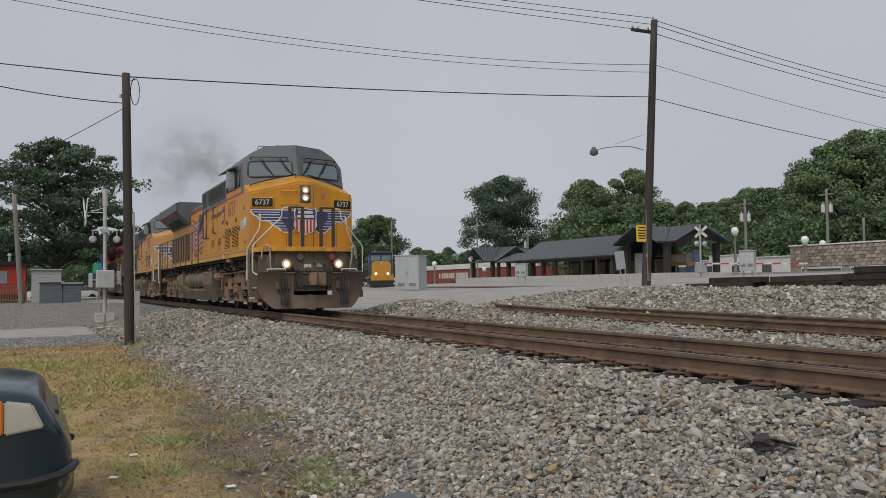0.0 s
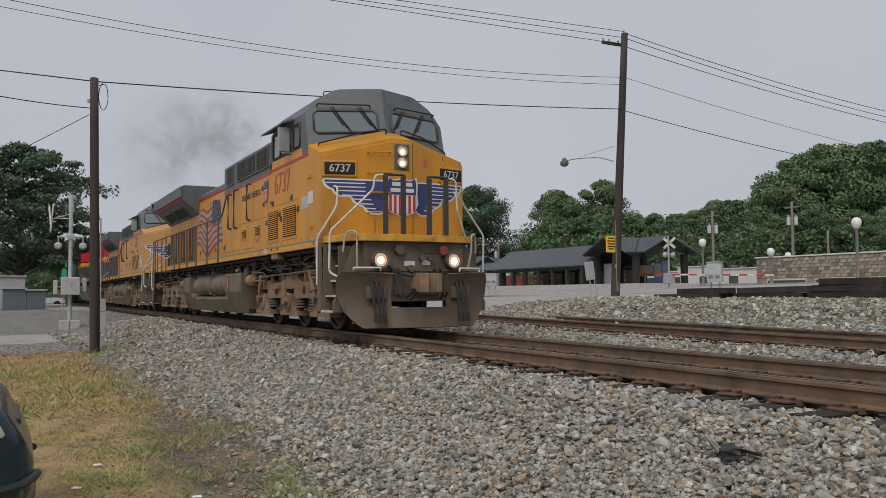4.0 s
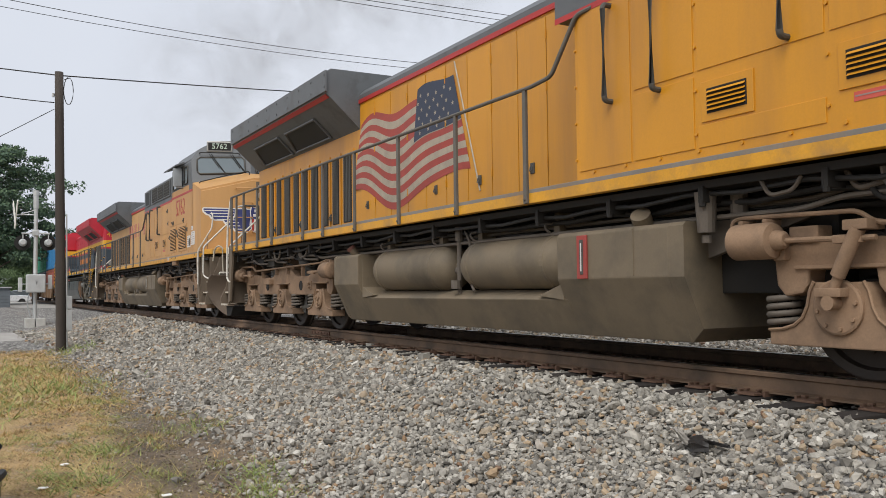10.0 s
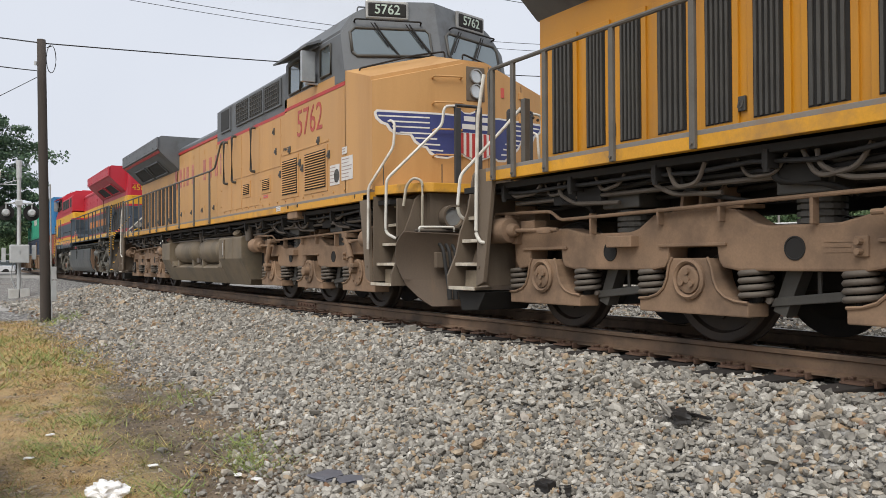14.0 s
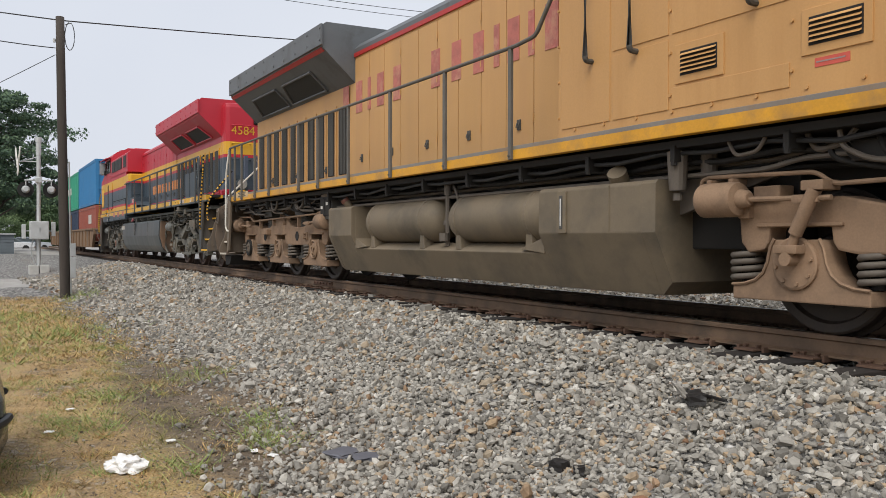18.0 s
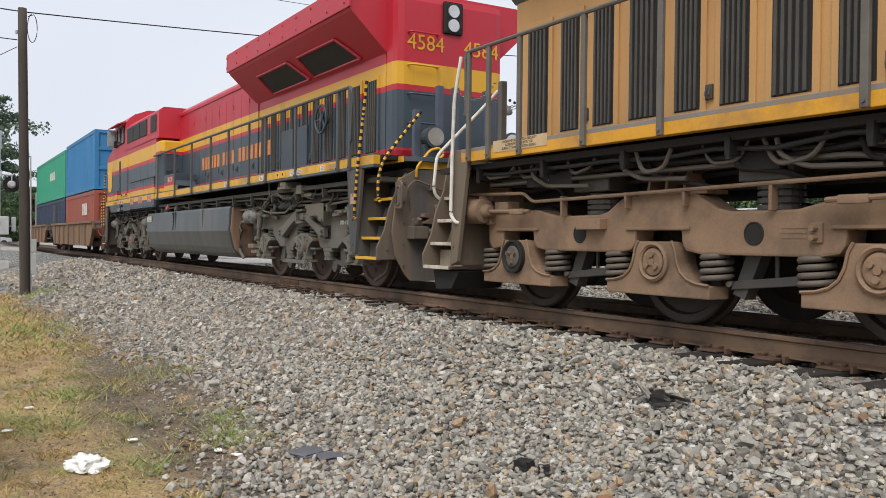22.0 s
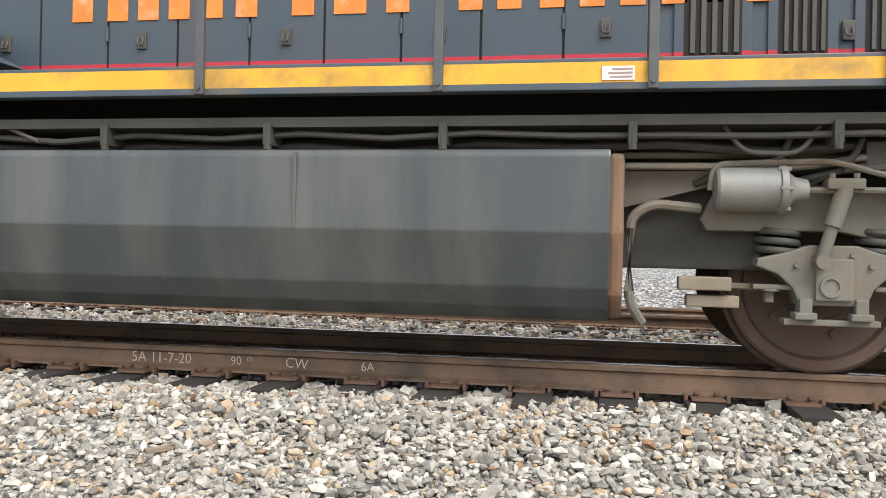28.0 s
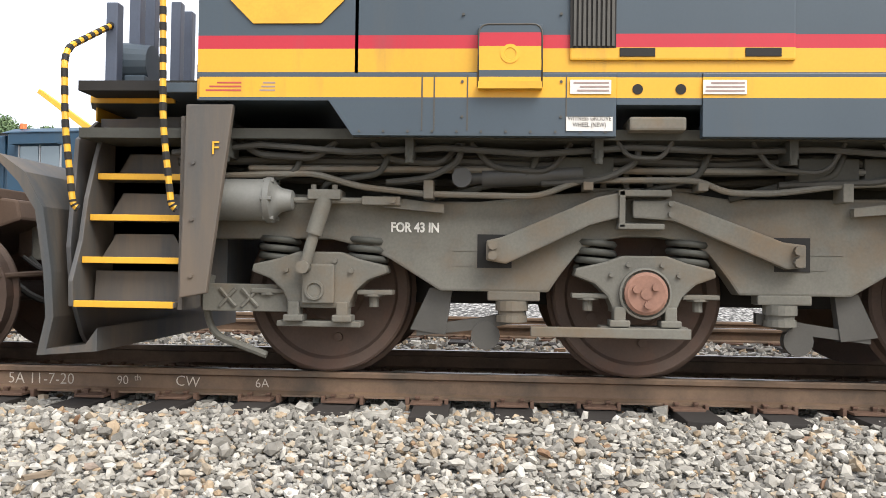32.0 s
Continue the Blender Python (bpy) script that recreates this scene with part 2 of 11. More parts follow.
def track(name, yc, x0, x1, zoff=0.0, near=(-12, 4), label="", bend=straight, far=(-60, 14)):
    t = thing(name, label, "railway track", (0, 0, zoff), kind="structure")
    cuts = [x0, x1] if bend is straight else [x0 + (x1 - x0) * k / 60 for k in range(61)]
    for sgn in (-1, 1):
        b = B()
        rings = [[b.verts.new((x, y + bend(x), z)) for y, z in rail_profile(yc + sgn * 0.7535)] for x in cuts]
        n = len(rings[0])
        for a, c in zip(rings, rings[1:]):
            for k in range(n):
                b.faces.new((a[k], a[(k + 1) % n], c[(k + 1) % n], c[k]))
        b.faces.new(rings[0])
        b.faces.new(rings[-1][::-1])
        bmesh.ops.recalc_face_normals(b, faces=b.faces[:])
        r = part("rail", b, rail_mat, t)
        b = B()
        y = yc + sgn * 0.7535
        rings = [[b.verts.new((x, y + bend(x) + d, 0.003)) for d in (-0.027, 0.027)] for x in cuts]
        for a, c in zip(rings, rings[1:]):
            b.faces.new((a[0], c[0], c[1], a[1]))
        part("running_band", b, rail_top, r)
        if bend is straight:
            for xj in (-14.6, -2.7, 9.2):
                b = B()
                box(b, xj - 0.45, xj + 0.45, y - 0.032, y - 0.012, -0.128, -0.052, 0.006)
                for k in range(6):
                    rod(b, (xj - 0.38 + 0.152 * k, y - 0.03, -0.09), (xj - 0.38 + 0.152 * k, y - 0.05, -0.09), 0.016, seg=6)
                if xj != -2.7:
                    part("joint_bar", b, plate_mat, r)
                else:
                    b.free()
    b = B()
    box(b, -0.115, 0.115, -1.3, 1.3, -0.36, -0.18, 0.008)
    tie = bpy.data.meshes.new("tie")
    b.to_mesh(tie)
    b.free()
    tie.materials.append(tie_mat)
    b = B()
    box(b, -0.1, 0.1, -0.19, 0.17, -0.182, -0.166, 0.003)
    for dx in (-0.06, 0.06):
        for dy in (-0.09, 0.09):
            box(b, dx - 0.011, dx + 0.011, dy - 0.011, dy + 0.011, -0.17, -0.15)
            box(b, dx - 0.016, dx + 0.016, dy - 0.022, dy + 0.022, -0.152, -0.138, 0.004)
    for dx in (-0.125, 0.125):
        box(b, dx - 0.012, dx + 0.012, -0.115, 0.10, -0.2, -0.150, 0.003)
    pl = bpy.data.meshes.new("tie_plate")
    b.to_mesh(pl)
    b.free()
    pl.materials.append(plate_mat)
    rnd = random.Random(5)
    k0 = int(math.floor(x0 / TIE))
    for k in range(k0, int(x1 / TIE)):
        x = k * TIE + TIE_SHIFT
        if near[0] <= x <= near[1]:
            w = math.degrees(math.atan2(bend(x + 0.5) - bend(x - 0.5), 1))
            y = yc + bend(x)
            o = new("tie", tie)
            o.parent = t
            o.matrix_basis = pose(x + rnd.uniform(-0.03, 0.03), y + rnd.uniform(-0.05, 0.05), rnd.uniform(-0.012, 0.0), 0, 0, w + rnd.uniform(-1.2, 1.2))
            for sgn in (-1, 1):
                o = new("tie_plate", pl)
                o.parent = t
                o.matrix_basis = pose(x, y + sgn * 0.7535, 0, 0, 0, w + (180 if sgn > 0 else 0))
    b = B()
    b2 = B()
    for k in range(k0, int(x1 / TIE)):
        x = k * TIE + TIE_SHIFT
        if near[0] <= x <= near[1] or x < far[0] or x > far[1]:
            continue
        yy = yc + bend(x)
        box(b, x - 0.115, x + 0.115, yy - 1.3, yy + 1.3, -0.36, -0.18 + rnd.uniform(-0.012, 0.0))
        for sgn in (-1, 1):
            y = yy + sgn * 0.7535
            box(b2, x - 0.1, x + 0.1, y - 0.17, y + 0.17, -0.178, -0.162)
            box(b2, x - 0.14, x - 0.11, y - 0.1, y + 0.1, -0.2, -0.155)
    tagged(part("distant_ties", b, tie_mat, t), kind="stuff")
    tagged(part("distant_tie_plates", b2, plate_mat, t), kind="stuff")
    return t


TIE_SHIFT = 0.12
track("main_track", YC, -160, 60, 0.0, (-16, 4), "rusty steel rails on dark creosoted ties in grey ballast")
track("second_track", 10.45 + 0.7535, -25.2, 60, 0.0, (-16, 2.5), "weathered rusty siding rails on ties in pale ballast", bent, (-25.2, 14))

# ---------------------------------------------------------------- ground


def ground_height(x, y):
    """Lie of the land: a low grass verge, the ballast shoulder, the track bed, and the yard that climbs behind it."""
    z = np.interp(y, [-40, -3, 2.2, 3.3, 4.6, 4.95, 7.75, 8.6, 9.4, 9.9, 13.2, 14.2, 16.5, 20, 24, 30, 40, 48, 60, 120], [-1.1, -1.02, -0.98, -0.80, -0.28, -0.226, -0.232, -0.36, -0.33, -0.23, -0.23, -0.12, 0.28, 0.40, 0.5, 0.55, 0.9, 1.3, 1.45, 2.0])
    left = np.clip((-x - 22.0) / 10.0, 0, 1)
    z = z * (1 - left) + left * np.interp(y, [-40, 2, 4.5, 7.5, 12, 20, 30, 40, 48, 60, 120], [-1.0, -0.72, -0.2, -0.2, -0.2, 0.5, 0.6, 0.9, 1.3, 1.45, 2.0])
    far = np.clip((-x - 34.0) / 20.0, 0, 1)
    z = z * (1 - far) + far * np.interp(y, [-40, 4, 8, 20, 36, 42, 48, 60, 120], [-0.7, -0.2, -0.2, 0.2, 0.3, 0.5, 1.3, 1.4, 2.0])
    west = np.clip((-x - 88.0) / 12.0, 0, 1)
    z = z * (1 - west) + west * np.interp(y, [-40, 4, 8, 20, 42, 60, 120], [-0.7, -0.2, -0.2, 0.1, 0.35, 0.45, 1.2])
    z = z + 0.42 * np.exp(-((x + 22.5) / 2.6) ** 4 - ((y - 9.75) / 1.15) ** 4)
    return z


def ground_z(x, y):
    """Height of the ground's surface at one spot."""
    return float(ground_height(np.float64(x), np.float64(y))) + (0.05 * noise.noise((x * 0.35, y * 0.35, 0)) if not (4.5 < y < 8.2) else 0.0)


def ground_mat():
    m = bpy.data.materials.new("yard_ground")
    m.use_nodes = True
    nt = m.node_tree
    bs = nt.nodes["Principled BSDF"]
    bs.inputs["Roughness"].default_value = 0.95
    tc = nt.nodes.new("ShaderNodeTexCoord")
    att = nt.nodes.new("ShaderNodeVertexColor")
    att.layer_name = "cover"
    sep = nt.nodes.new("ShaderNodeSeparateColor")
    nt.links.new(att.outputs["Color"], sep.inputs[0])
    wob = nt.nodes.new("ShaderNodeTexNoise")
    wob.inputs["Scale"].default_value = 1.3
    wob.inputs["Detail"].default_value = 9
    wob.inputs["Roughness"].default_value = 0.7
    nt.links.new(tc.outputs["Object"], wob.inputs["Vector"])

    def noise_ramp(scale, stops, detail=8):
        n = nt.nodes.new("ShaderNodeTexNoise")
        n.inputs["Scale"].default_value = scale
        n.inputs["Detail"].default_value = detail
        n.inputs["Roughness"].default_value = 0.65
        nt.links.new(tc.outputs["Object"], n.inputs["Vector"])
        r = nt.nodes.new("ShaderNodeValToRGB")
        els = r.color_ramp.elements
        for k, (p, c) in enumerate(stops):
            e = els[k] if k < 2 else els.new(p)
            e.position, e.color = p, (*c, 1)
        nt.links.new(n.outputs["Fac"], r.inputs["Fac"])
        return r.outputs["Color"], n.outputs["Fac"]

    vor = nt.nodes.new("ShaderNodeTexVoronoi")
    vor.inputs["Scale"].default_value = 17
    nt.links.new(tc.outputs["Object"], vor.inputs["Vector"])
    vr = nt.nodes.new("ShaderNodeValToRGB")
    els = vr.color_ramp.elements
    els[0].position, els[0].color = 0.0, (0.12, 0.115, 0.108, 1)
    els[1].position, els[1].color = 1.0, (0.66, 0.64, 0.60, 1)
    e = els.new(0.5)
    e.color = (0.36, 0.345, 0.32, 1)
    sv = nt.nodes.new("ShaderNodeSeparateColor")
    nt.links.new(vor.outputs["Color"], sv.inputs[0])
    nt.links.new(sv.outputs[0], vr.inputs["Fac"])
    # Darkens the colour towards each stone's rim, standing in for shade in the gaps.
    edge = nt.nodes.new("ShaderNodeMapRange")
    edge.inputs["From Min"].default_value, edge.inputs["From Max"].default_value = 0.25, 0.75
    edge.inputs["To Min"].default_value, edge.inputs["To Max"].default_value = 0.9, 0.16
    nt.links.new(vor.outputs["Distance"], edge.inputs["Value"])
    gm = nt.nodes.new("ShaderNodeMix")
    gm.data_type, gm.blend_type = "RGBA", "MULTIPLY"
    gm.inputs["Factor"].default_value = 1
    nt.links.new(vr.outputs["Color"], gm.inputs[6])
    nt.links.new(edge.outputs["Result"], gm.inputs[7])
    grass, _ = noise_ramp(1.1, [(0.30, (0.13, 0.095, 0.055)), (0.42, (0.28, 0.195, 0.10)), (0.52, (0.42, 0.29, 0.14)), (0.62, (0.33, 0.245, 0.105)), (0.75, (0.17, 0.17, 0.06))], 12)
    dirtc, _ = noise_ramp(2.6, [(0.3, (0.07, 0.053, 0.038)), (0.52, (0.145, 0.108, 0.073)), (0.70, (0.27, 0.205, 0.13))], 12)
    road, _ = noise_ramp(1.4, [(0.3, (0.28, 0.265, 0.245)), (0.7, (0.40, 0.385, 0.36))])
    fineg = nt.nodes.new("ShaderNodeTexNoise")
    fineg.inputs["Scale"].default_value = 55
    fineg.inputs["Detail"].default_value = 4
    nt.links.new(tc.outputs["Object"], fineg.inputs["Vector"])
    fr = nt.nodes.new("ShaderNodeMapRange")
    fr.inputs["From Min"].default_value, fr.inputs["From Max"].default_value = 0.25, 0.75
    fr.inputs["To Min"].default_value, fr.inputs["To Max"].default_value = 0.55, 1.45
    nt.links.new(fineg.outputs["Fac"], fr.inputs["Value"])
    gg = nt.nodes.new("ShaderNodeMix")
    gg.data_type, gg.blend_type = "RGBA", "MULTIPLY"
    gg.inputs["Factor"].default_value = 1
    nt.links.new(grass, gg.inputs[6])
    nt.links.new(fr.outputs["Result"], gg.inputs[7])

    def cover(base, over, chan, lo, hi):
        a = nt.nodes.new("ShaderNodeMath")
        a.operation = "ADD"
        nt.links.new(sep.outputs[chan], a.inputs[0])
        nt.links.new(wob.outputs["Fac"], a.inputs[1])
        r = nt.nodes.new("ShaderNodeMapRange")
        r.inputs["From Min"].default_value, r.inputs["From Max"].default_value = lo, hi
        nt.links.new(a.outputs[0], r.inputs["Value"])
        x = nt.nodes.new("ShaderNodeMix")
        x.data_type = "RGBA"
        nt.links.new(r.outputs["Result"], x.inputs["Factor"])
        nt.links.new(base, x.inputs[6])
        nt.links.new(over, x.inputs[7])
        return x.outputs[2]

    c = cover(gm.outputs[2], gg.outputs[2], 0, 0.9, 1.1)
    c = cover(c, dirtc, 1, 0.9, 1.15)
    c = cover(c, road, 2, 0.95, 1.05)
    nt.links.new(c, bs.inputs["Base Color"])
    bp = nt.nodes.new("ShaderNodeBump")
    bp.inputs["Strength"].default_value = 0.8
    bp.inputs["Distance"].default_value = 0.03
    hm = nt.nodes.new("ShaderNodeMath")
    hm.operation = "SUBTRACT"
    nt.links.new(fineg.outputs["Fac"], hm.inputs[0])
    nt.links.new(vor.outputs["Distance"], hm.inputs[1])
    nt.links.new(hm.outputs[0], bp.inputs["Height"])
    nt.links.new(bp.outputs["Normal"], bs.inputs["Normal"])
    return m


GROUND = ground_mat()


def smooth01(a, lo, hi):
    t = np.clip((a - lo) / (hi - lo), 0, 1)
    return t * t * (3 - 2 * t)


def build_ground():
    xs = np.concatenate([[-1500, -600, -300, -180, -120, -90, -70], np.arange(-60, -24, 1.0), np.arange(-24, 6, 0.3), np.arange(6, 20, 1.0), [30, 60, 150, 400, 1500]])
    ys = np.concatenate([[-1500, -400, -120, -50, -25, -14], np.arange(-9, 14, 0.3), np.arange(14, 40, 1.5), [45, 60, 90, 150, 300, 700, 1500]])
    X, Y = np.meshgrid(xs, ys, indexing="ij")
    Z = ground_height(X, Y)
    for i in range(X.shape[0]):
        for j in range(X.shape[1]):
            if abs(X[i, j]) < 80 and abs(Y[i, j]) < 60 and not 4.5 < Y[i, j] < 8.2:
                Z[i, j] += 0.05 * noise.noise((X[i, j] * 0.35, Y[i, j] * 0.35, 0))
    n, m = X.shape
    verts = np.stack([X, Y, Z], -1).reshape(-1, 3)
    faces = [(i * m + j, (i + 1) * m + j, (i + 1) * m + j + 1, i * m + j + 1) for i in range(n - 1) for j in range(m - 1)]
    me = bpy.data.meshes.new("ground")
    me.from_pydata(verts.tolist(), [], faces)
    x, y = verts[:, 0], verts[:, 1]
    grass = 0.62 * (1 - smooth01(y, 1.4, 2.6))
    grass = np.maximum(grass, 0.7 * smooth01(y, 60, 90))
    grass = grass * (1 - 0.9 * smooth01(-x, 24.5, 26.5) * (1 - smooth01(-x, 60, 80)))
    dirt = 0.66 * np.exp(-((y - 2.0) / 0.8) ** 2 - ((x + 8.6) / 3.4) ** 2) + 0.40 * np.exp(-((y - 2.3) / 0.9) ** 2) + 0.30 * np.exp(-((y - 0.2) / 1.2) ** 2)
    road = 0.8 * smooth01(-x, 28.8, 29.8) * (1 - smooth01(-x, 33.5, 35.0)) * (1 - 0.0 * y)
    road = np.maximum(road, 0.75 * smooth01(y - 0.35 * (x + 24), 13.5, 15.5) * smooth01(-x, 20, 26) * (1 - smooth01(y, 26, 30)))
    road = np.maximum(road, 0.75 * smooth01(y, 30, 34) * (1 - smooth01(y, 48, 52)))
    col = np.stack([grass, dirt, road, np.ones_like(x)], 1)
    at = me.color_attributes.new("cover", "FLOAT_COLOR", "POINT")
    at.data.foreach_set("color", col.ravel())
    me.materials.append(GROUND)
    for p in me.polygons:
        p.use_smooth = True
    return tagged(new("ground", me), "grass verge, grey ballast shoulder and gravel yard", "ground", kind="structure")


build_ground()


# ---------------------------------------------------------------- locomotives
# Each is built with its middle at x = 0, the rail tops at z = 0, and the side that faces the yard road at -y.
TC, AX, WR = 6.905, 1.97, 0.53     # truck centre, axle spacing, wheel radius
SILL, CAB, HOOD = 1.46, 1.42, 0.88  # half widths
up_yel = mat("armour_yellow_paint", YEL_A, 0.42, 0, 0.10, 1.2, 0, dirt=(0.36, 0.165, 0.03), dirt_amt=0.42, dirt_scale=0.9, streak=True)
up_fade = mat("faded_yellow_paint", YEL_B, 0.6, 0, 0.13, 1.5, 0, dirt=(0.46, 0.255, 0.105), dirt_amt=0.42, dirt_scale=1.3, streak=True)
up_dark = mat("faded_deep_yellow_paint", (0.50, 0.275, 0.10), 0.55, 0, 0.12, 1.5, 0, dirt=(0.40, 0.20, 0.06), dirt_amt=0.35, streak=True)
up_sill = mat("sill_yellow_paint", bands([(1.605, (0.62, 0.30, 0.018)), (9, (0.20, 0.18, 0.155))]), 0.5, 0, 0.2, 2.0, 0, dirt=(0.24, 0.14, 0.06), dirt_amt=0.4)
up_grey = mat("roof_grey_paint", UPGREY, 0.55, 0, 0.15, 2.0, 0, dirt=(0.05, 0.045, 0.04), dirt_amt=0.3)
up_red = mat("red_stripe_paint", (0.42, 0.03, 0.025), 0.5)
up_truck = mat("silver_truck_grime", (0.26, 0.168, 0.104), 0.85, 0.05, 0.25, 3.0, 0.004, dirt=(0.12, 0.08, 0.054), dirt_amt=0.45, dirt_scale=2.0)
up_step = mat("grimy_grey_steps", (0.15, 0.115, 0.082), 0.75, 0.05, 0.2, 2.5, 0.002, dirt=(0.085, 0.066, 0.048), dirt_amt=0.45, dirt_scale=1.6, streak=True)
tread_w = mat("worn_white_tread", (0.55, 0.50, 0.41), 0.6, 0.1, 0.25, 9.0, 0, dirt=(0.24, 0.17, 0.10), dirt_amt=0.45, dirt_scale=7.0)
up_tank = mat("fuel_tank_grime", (0.175, 0.137, 0.09), 0.65, 0.05, 0.15, 1.6, 0, dirt=(0.08, 0.068, 0.05), dirt_amt=0.45, dirt_scale=1.3)
k_body = mat("belle_paint", bands([(1.95, KRED), (2.74, KDARK), (2.83, KRED), (3.14, KYEL), (9, KRED)]), 0.45, 0, 0.10, 1.3, 0, dirt=(0.09, 0.05, 0.045), dirt_amt=0.22, dirt_scale=1.3, streak=True)
k_dark = mat("dark_slate_paint", KDARK, 0.5, 0, 0.15, 2.0, 0, dirt=(0.09, 0.08, 0.065), dirt_amt=0.3)
k_grime = mat("grimy_slate_steps", (0.058, 0.062, 0.064), 0.65, 0.05, 0.2, 2.0, 0.002, dirt=(0.145, 0.108, 0.075), dirt_amt=0.7, dirt_scale=1.6, streak=True)
k_red = mat("belle_red_paint", KRED, 0.45, 0, 0.1, 1.5)
k_truck = mat("grey_truck_grime", (0.14, 0.134, 0.113), 0.8, 0.1, 0.3, 3.0, 0.004, dirt=(0.165, 0.112, 0.064), dirt_amt=0.42, dirt_scale=1.8)
k_tank = mat("dark_tank_paint", (0.048, 0.058, 0.060), 0.33, 0.05, 0.25, 1.6, 0, dirt=(0.11, 0.108, 0.098), dirt_amt=0.45, dirt_scale=1.4, streak=True)
k_yel = mat("belle_yellow_paint", KYEL, 0.5, 0, 0.15, 3.0)
wheel_mat = mat("wheel_steel", (0.105, 0.072, 0.056), 0.75, 0.3, 0.25, 4.0, 0.001, dirt=(0.17, 0.085, 0.055), dirt_amt=0.3)
wheel_dark = mat("oily_wheel_steel", (0.042, 0.033, 0.027), 0.6, 0.3, 0.25, 4.0, 0.001, dirt=(0.075, 0.05, 0.035), dirt_amt=0.3)
black = mat("black_underframe", (0.016, 0.0145, 0.013), 0.8, 0.1, 0.3, 4.0)
screen = mat("dark_screen_mesh", (0.03, 0.031, 0.03), 0.7, 0.2, 0.3, 90.0, 0.004)
slatm = mat("dark_louver_slat", (0.07, 0.066, 0.058), 0.6, 0.1, 0.2)
hose = mat("black_rubber_hose", (0.018, 0.017, 0.016), 0.7)
pipem = mat("dusty_steel_pipe", (0.13, 0.11, 0.09), 0.7, 0.3, 0.2)
spring_k = mat("coil_spring_dark", (0.07, 0.07, 0.06), 0.7, 0.3, 0.2)
white_p = mat("white_painted_rail", (0.62, 0.60, 0.54), 0.5, 0, 0.15, 6.0, 0, dirt=(0.22, 0.17, 0.11), dirt_amt=0.35)
post_up = mat("grey_brown_handrail", (0.12, 0.11, 0.095), 0.6, 0.1, 0.2)
post_dk = mat("dark_slate_posts", (0.045, 0.045, 0.046), 0.5, 0.1, 0.2)
post_k = mat("slate_handrail", (0.07, 0.075, 0.078), 0.55, 0.1, 0.2)
sticker_w = mat("white_decal", (0.62, 0.60, 0.57), 0.5, 0, 0.1)
sticker_r = mat("red_decal", (0.55, 0.09, 0.06), 0.5, 0, 0.1)
ink = mat("faded_ink", (0.30, 0.22, 0.2), 0.6)
glass = bpy.data.materials.new("cab_glass")
glass.use_nodes = True
_g = glass.node_tree.nodes["Principled BSDF"]
_g.inputs["Base Color"].default_value = (0.20, 0.235, 0.245, 1)
_g.inputs["Metallic"].default_value = 0.6
_g.inputs["Roughness"].default_value = 0.04
_g.inputs["IOR"].default_value = 1.7
lamp_on = mat("lit_headlight", (0.8, 0.7, 0.5), 0.3, emit=(1.0, 0.80, 0.55, 4.0))
lamp_glass = mat("glowing_headlight_glass", (0.7, 0.55, 0.4), 0.12, 0.3, emit=(1.0, 0.55, 0.28, 0.35))
lamp_off = mat("clear_headlight_lens", (0.55, 0.56, 0.55), 0.15, 0.6)
steel = mat("bright_worn_steel", (0.32, 0.31, 0.29), 0.4, 0.7, 0.2)
ROLLING = []


class Side:
    """Builds one locomotive: parts go under it, mirrored when its cab points the other way."""

    def __init__(self, name, label, d, st):
        self.t = thing(name, label, "locomotive", (0, YC, 0))
        self.d, self.st = d, st

    def add(self, name, bm, m, parent=None, label="", smooth=False):
        if self.d < 0:
            for v in bm.verts:
                v.co.x = -v.co.x
            bmesh.ops.reverse_faces(bm, faces=bm.faces[:])
        return part(name, bm, m, parent or self.t, label, smooth)

    def each(self, name, bm, m, parent=None, label="", smooth=False):
        """Every loose piece of the mesh becomes a part of its own."""
        seen = set()
        for v0 in bm.verts:
            if v0 in seen:
                continue
            stack, isle = [v0], [v0]
            seen.add(v0)
            while stack:
                v = stack.pop()
                for ed in v.link_edges:
                    w = ed.other_vert(v)
                    if w not in seen:
                        seen.add(w)
                        stack.append(w)
                        isle.append(w)
            nb = B()
            made = {v: nb.verts.new(v.co) for v in isle}
            for fc in {fc for v in isle for fc in v.link_faces}:
                nf = nb.faces.new([made[v] for v in fc.verts])
                nf.smooth = fc.smooth
            bmesh.ops.recalc_face_normals(nb, faces=nb.faces[:])
            self.add(name, nb, m, parent, label, smooth)
        bm.free()

    def box(self, name, m, x0, x1, y0, y1, z0, z1, bev=0.0, parent=None, label=""):
        b = B()
        box(b, x0, x1, y0, y1, z0, z1, bev)
        return self.add(name, b, m, parent, label)

    def lettering(self, name, body, size, x, y, z, m, label="", squeeze=1.0, parent=None, tilt=0.0, stencil=False):
        """Writing on the near side, read from outside."""
        return letters(name, body, size, pose(self.d * x, y, z, 90, 0, 0) @ pose(0, 0, 0, 0, 0, tilt), m, parent or self.t, label, squeeze, 0.002, stencil)


def coil(bm, x, y, z0, z1, r, wire, turns=3.5, seg=10):
    pts = [(x + r * math.cos(a), y + r * math.sin(a), z0 + (z1 - z0) * a / (2 * math.pi * turns)) for a in [2 * math.pi * turns * k / int(turns * seg) for k in range(int(turns * seg) + 1)]]
    pipe(bm, pts, wire, 6)


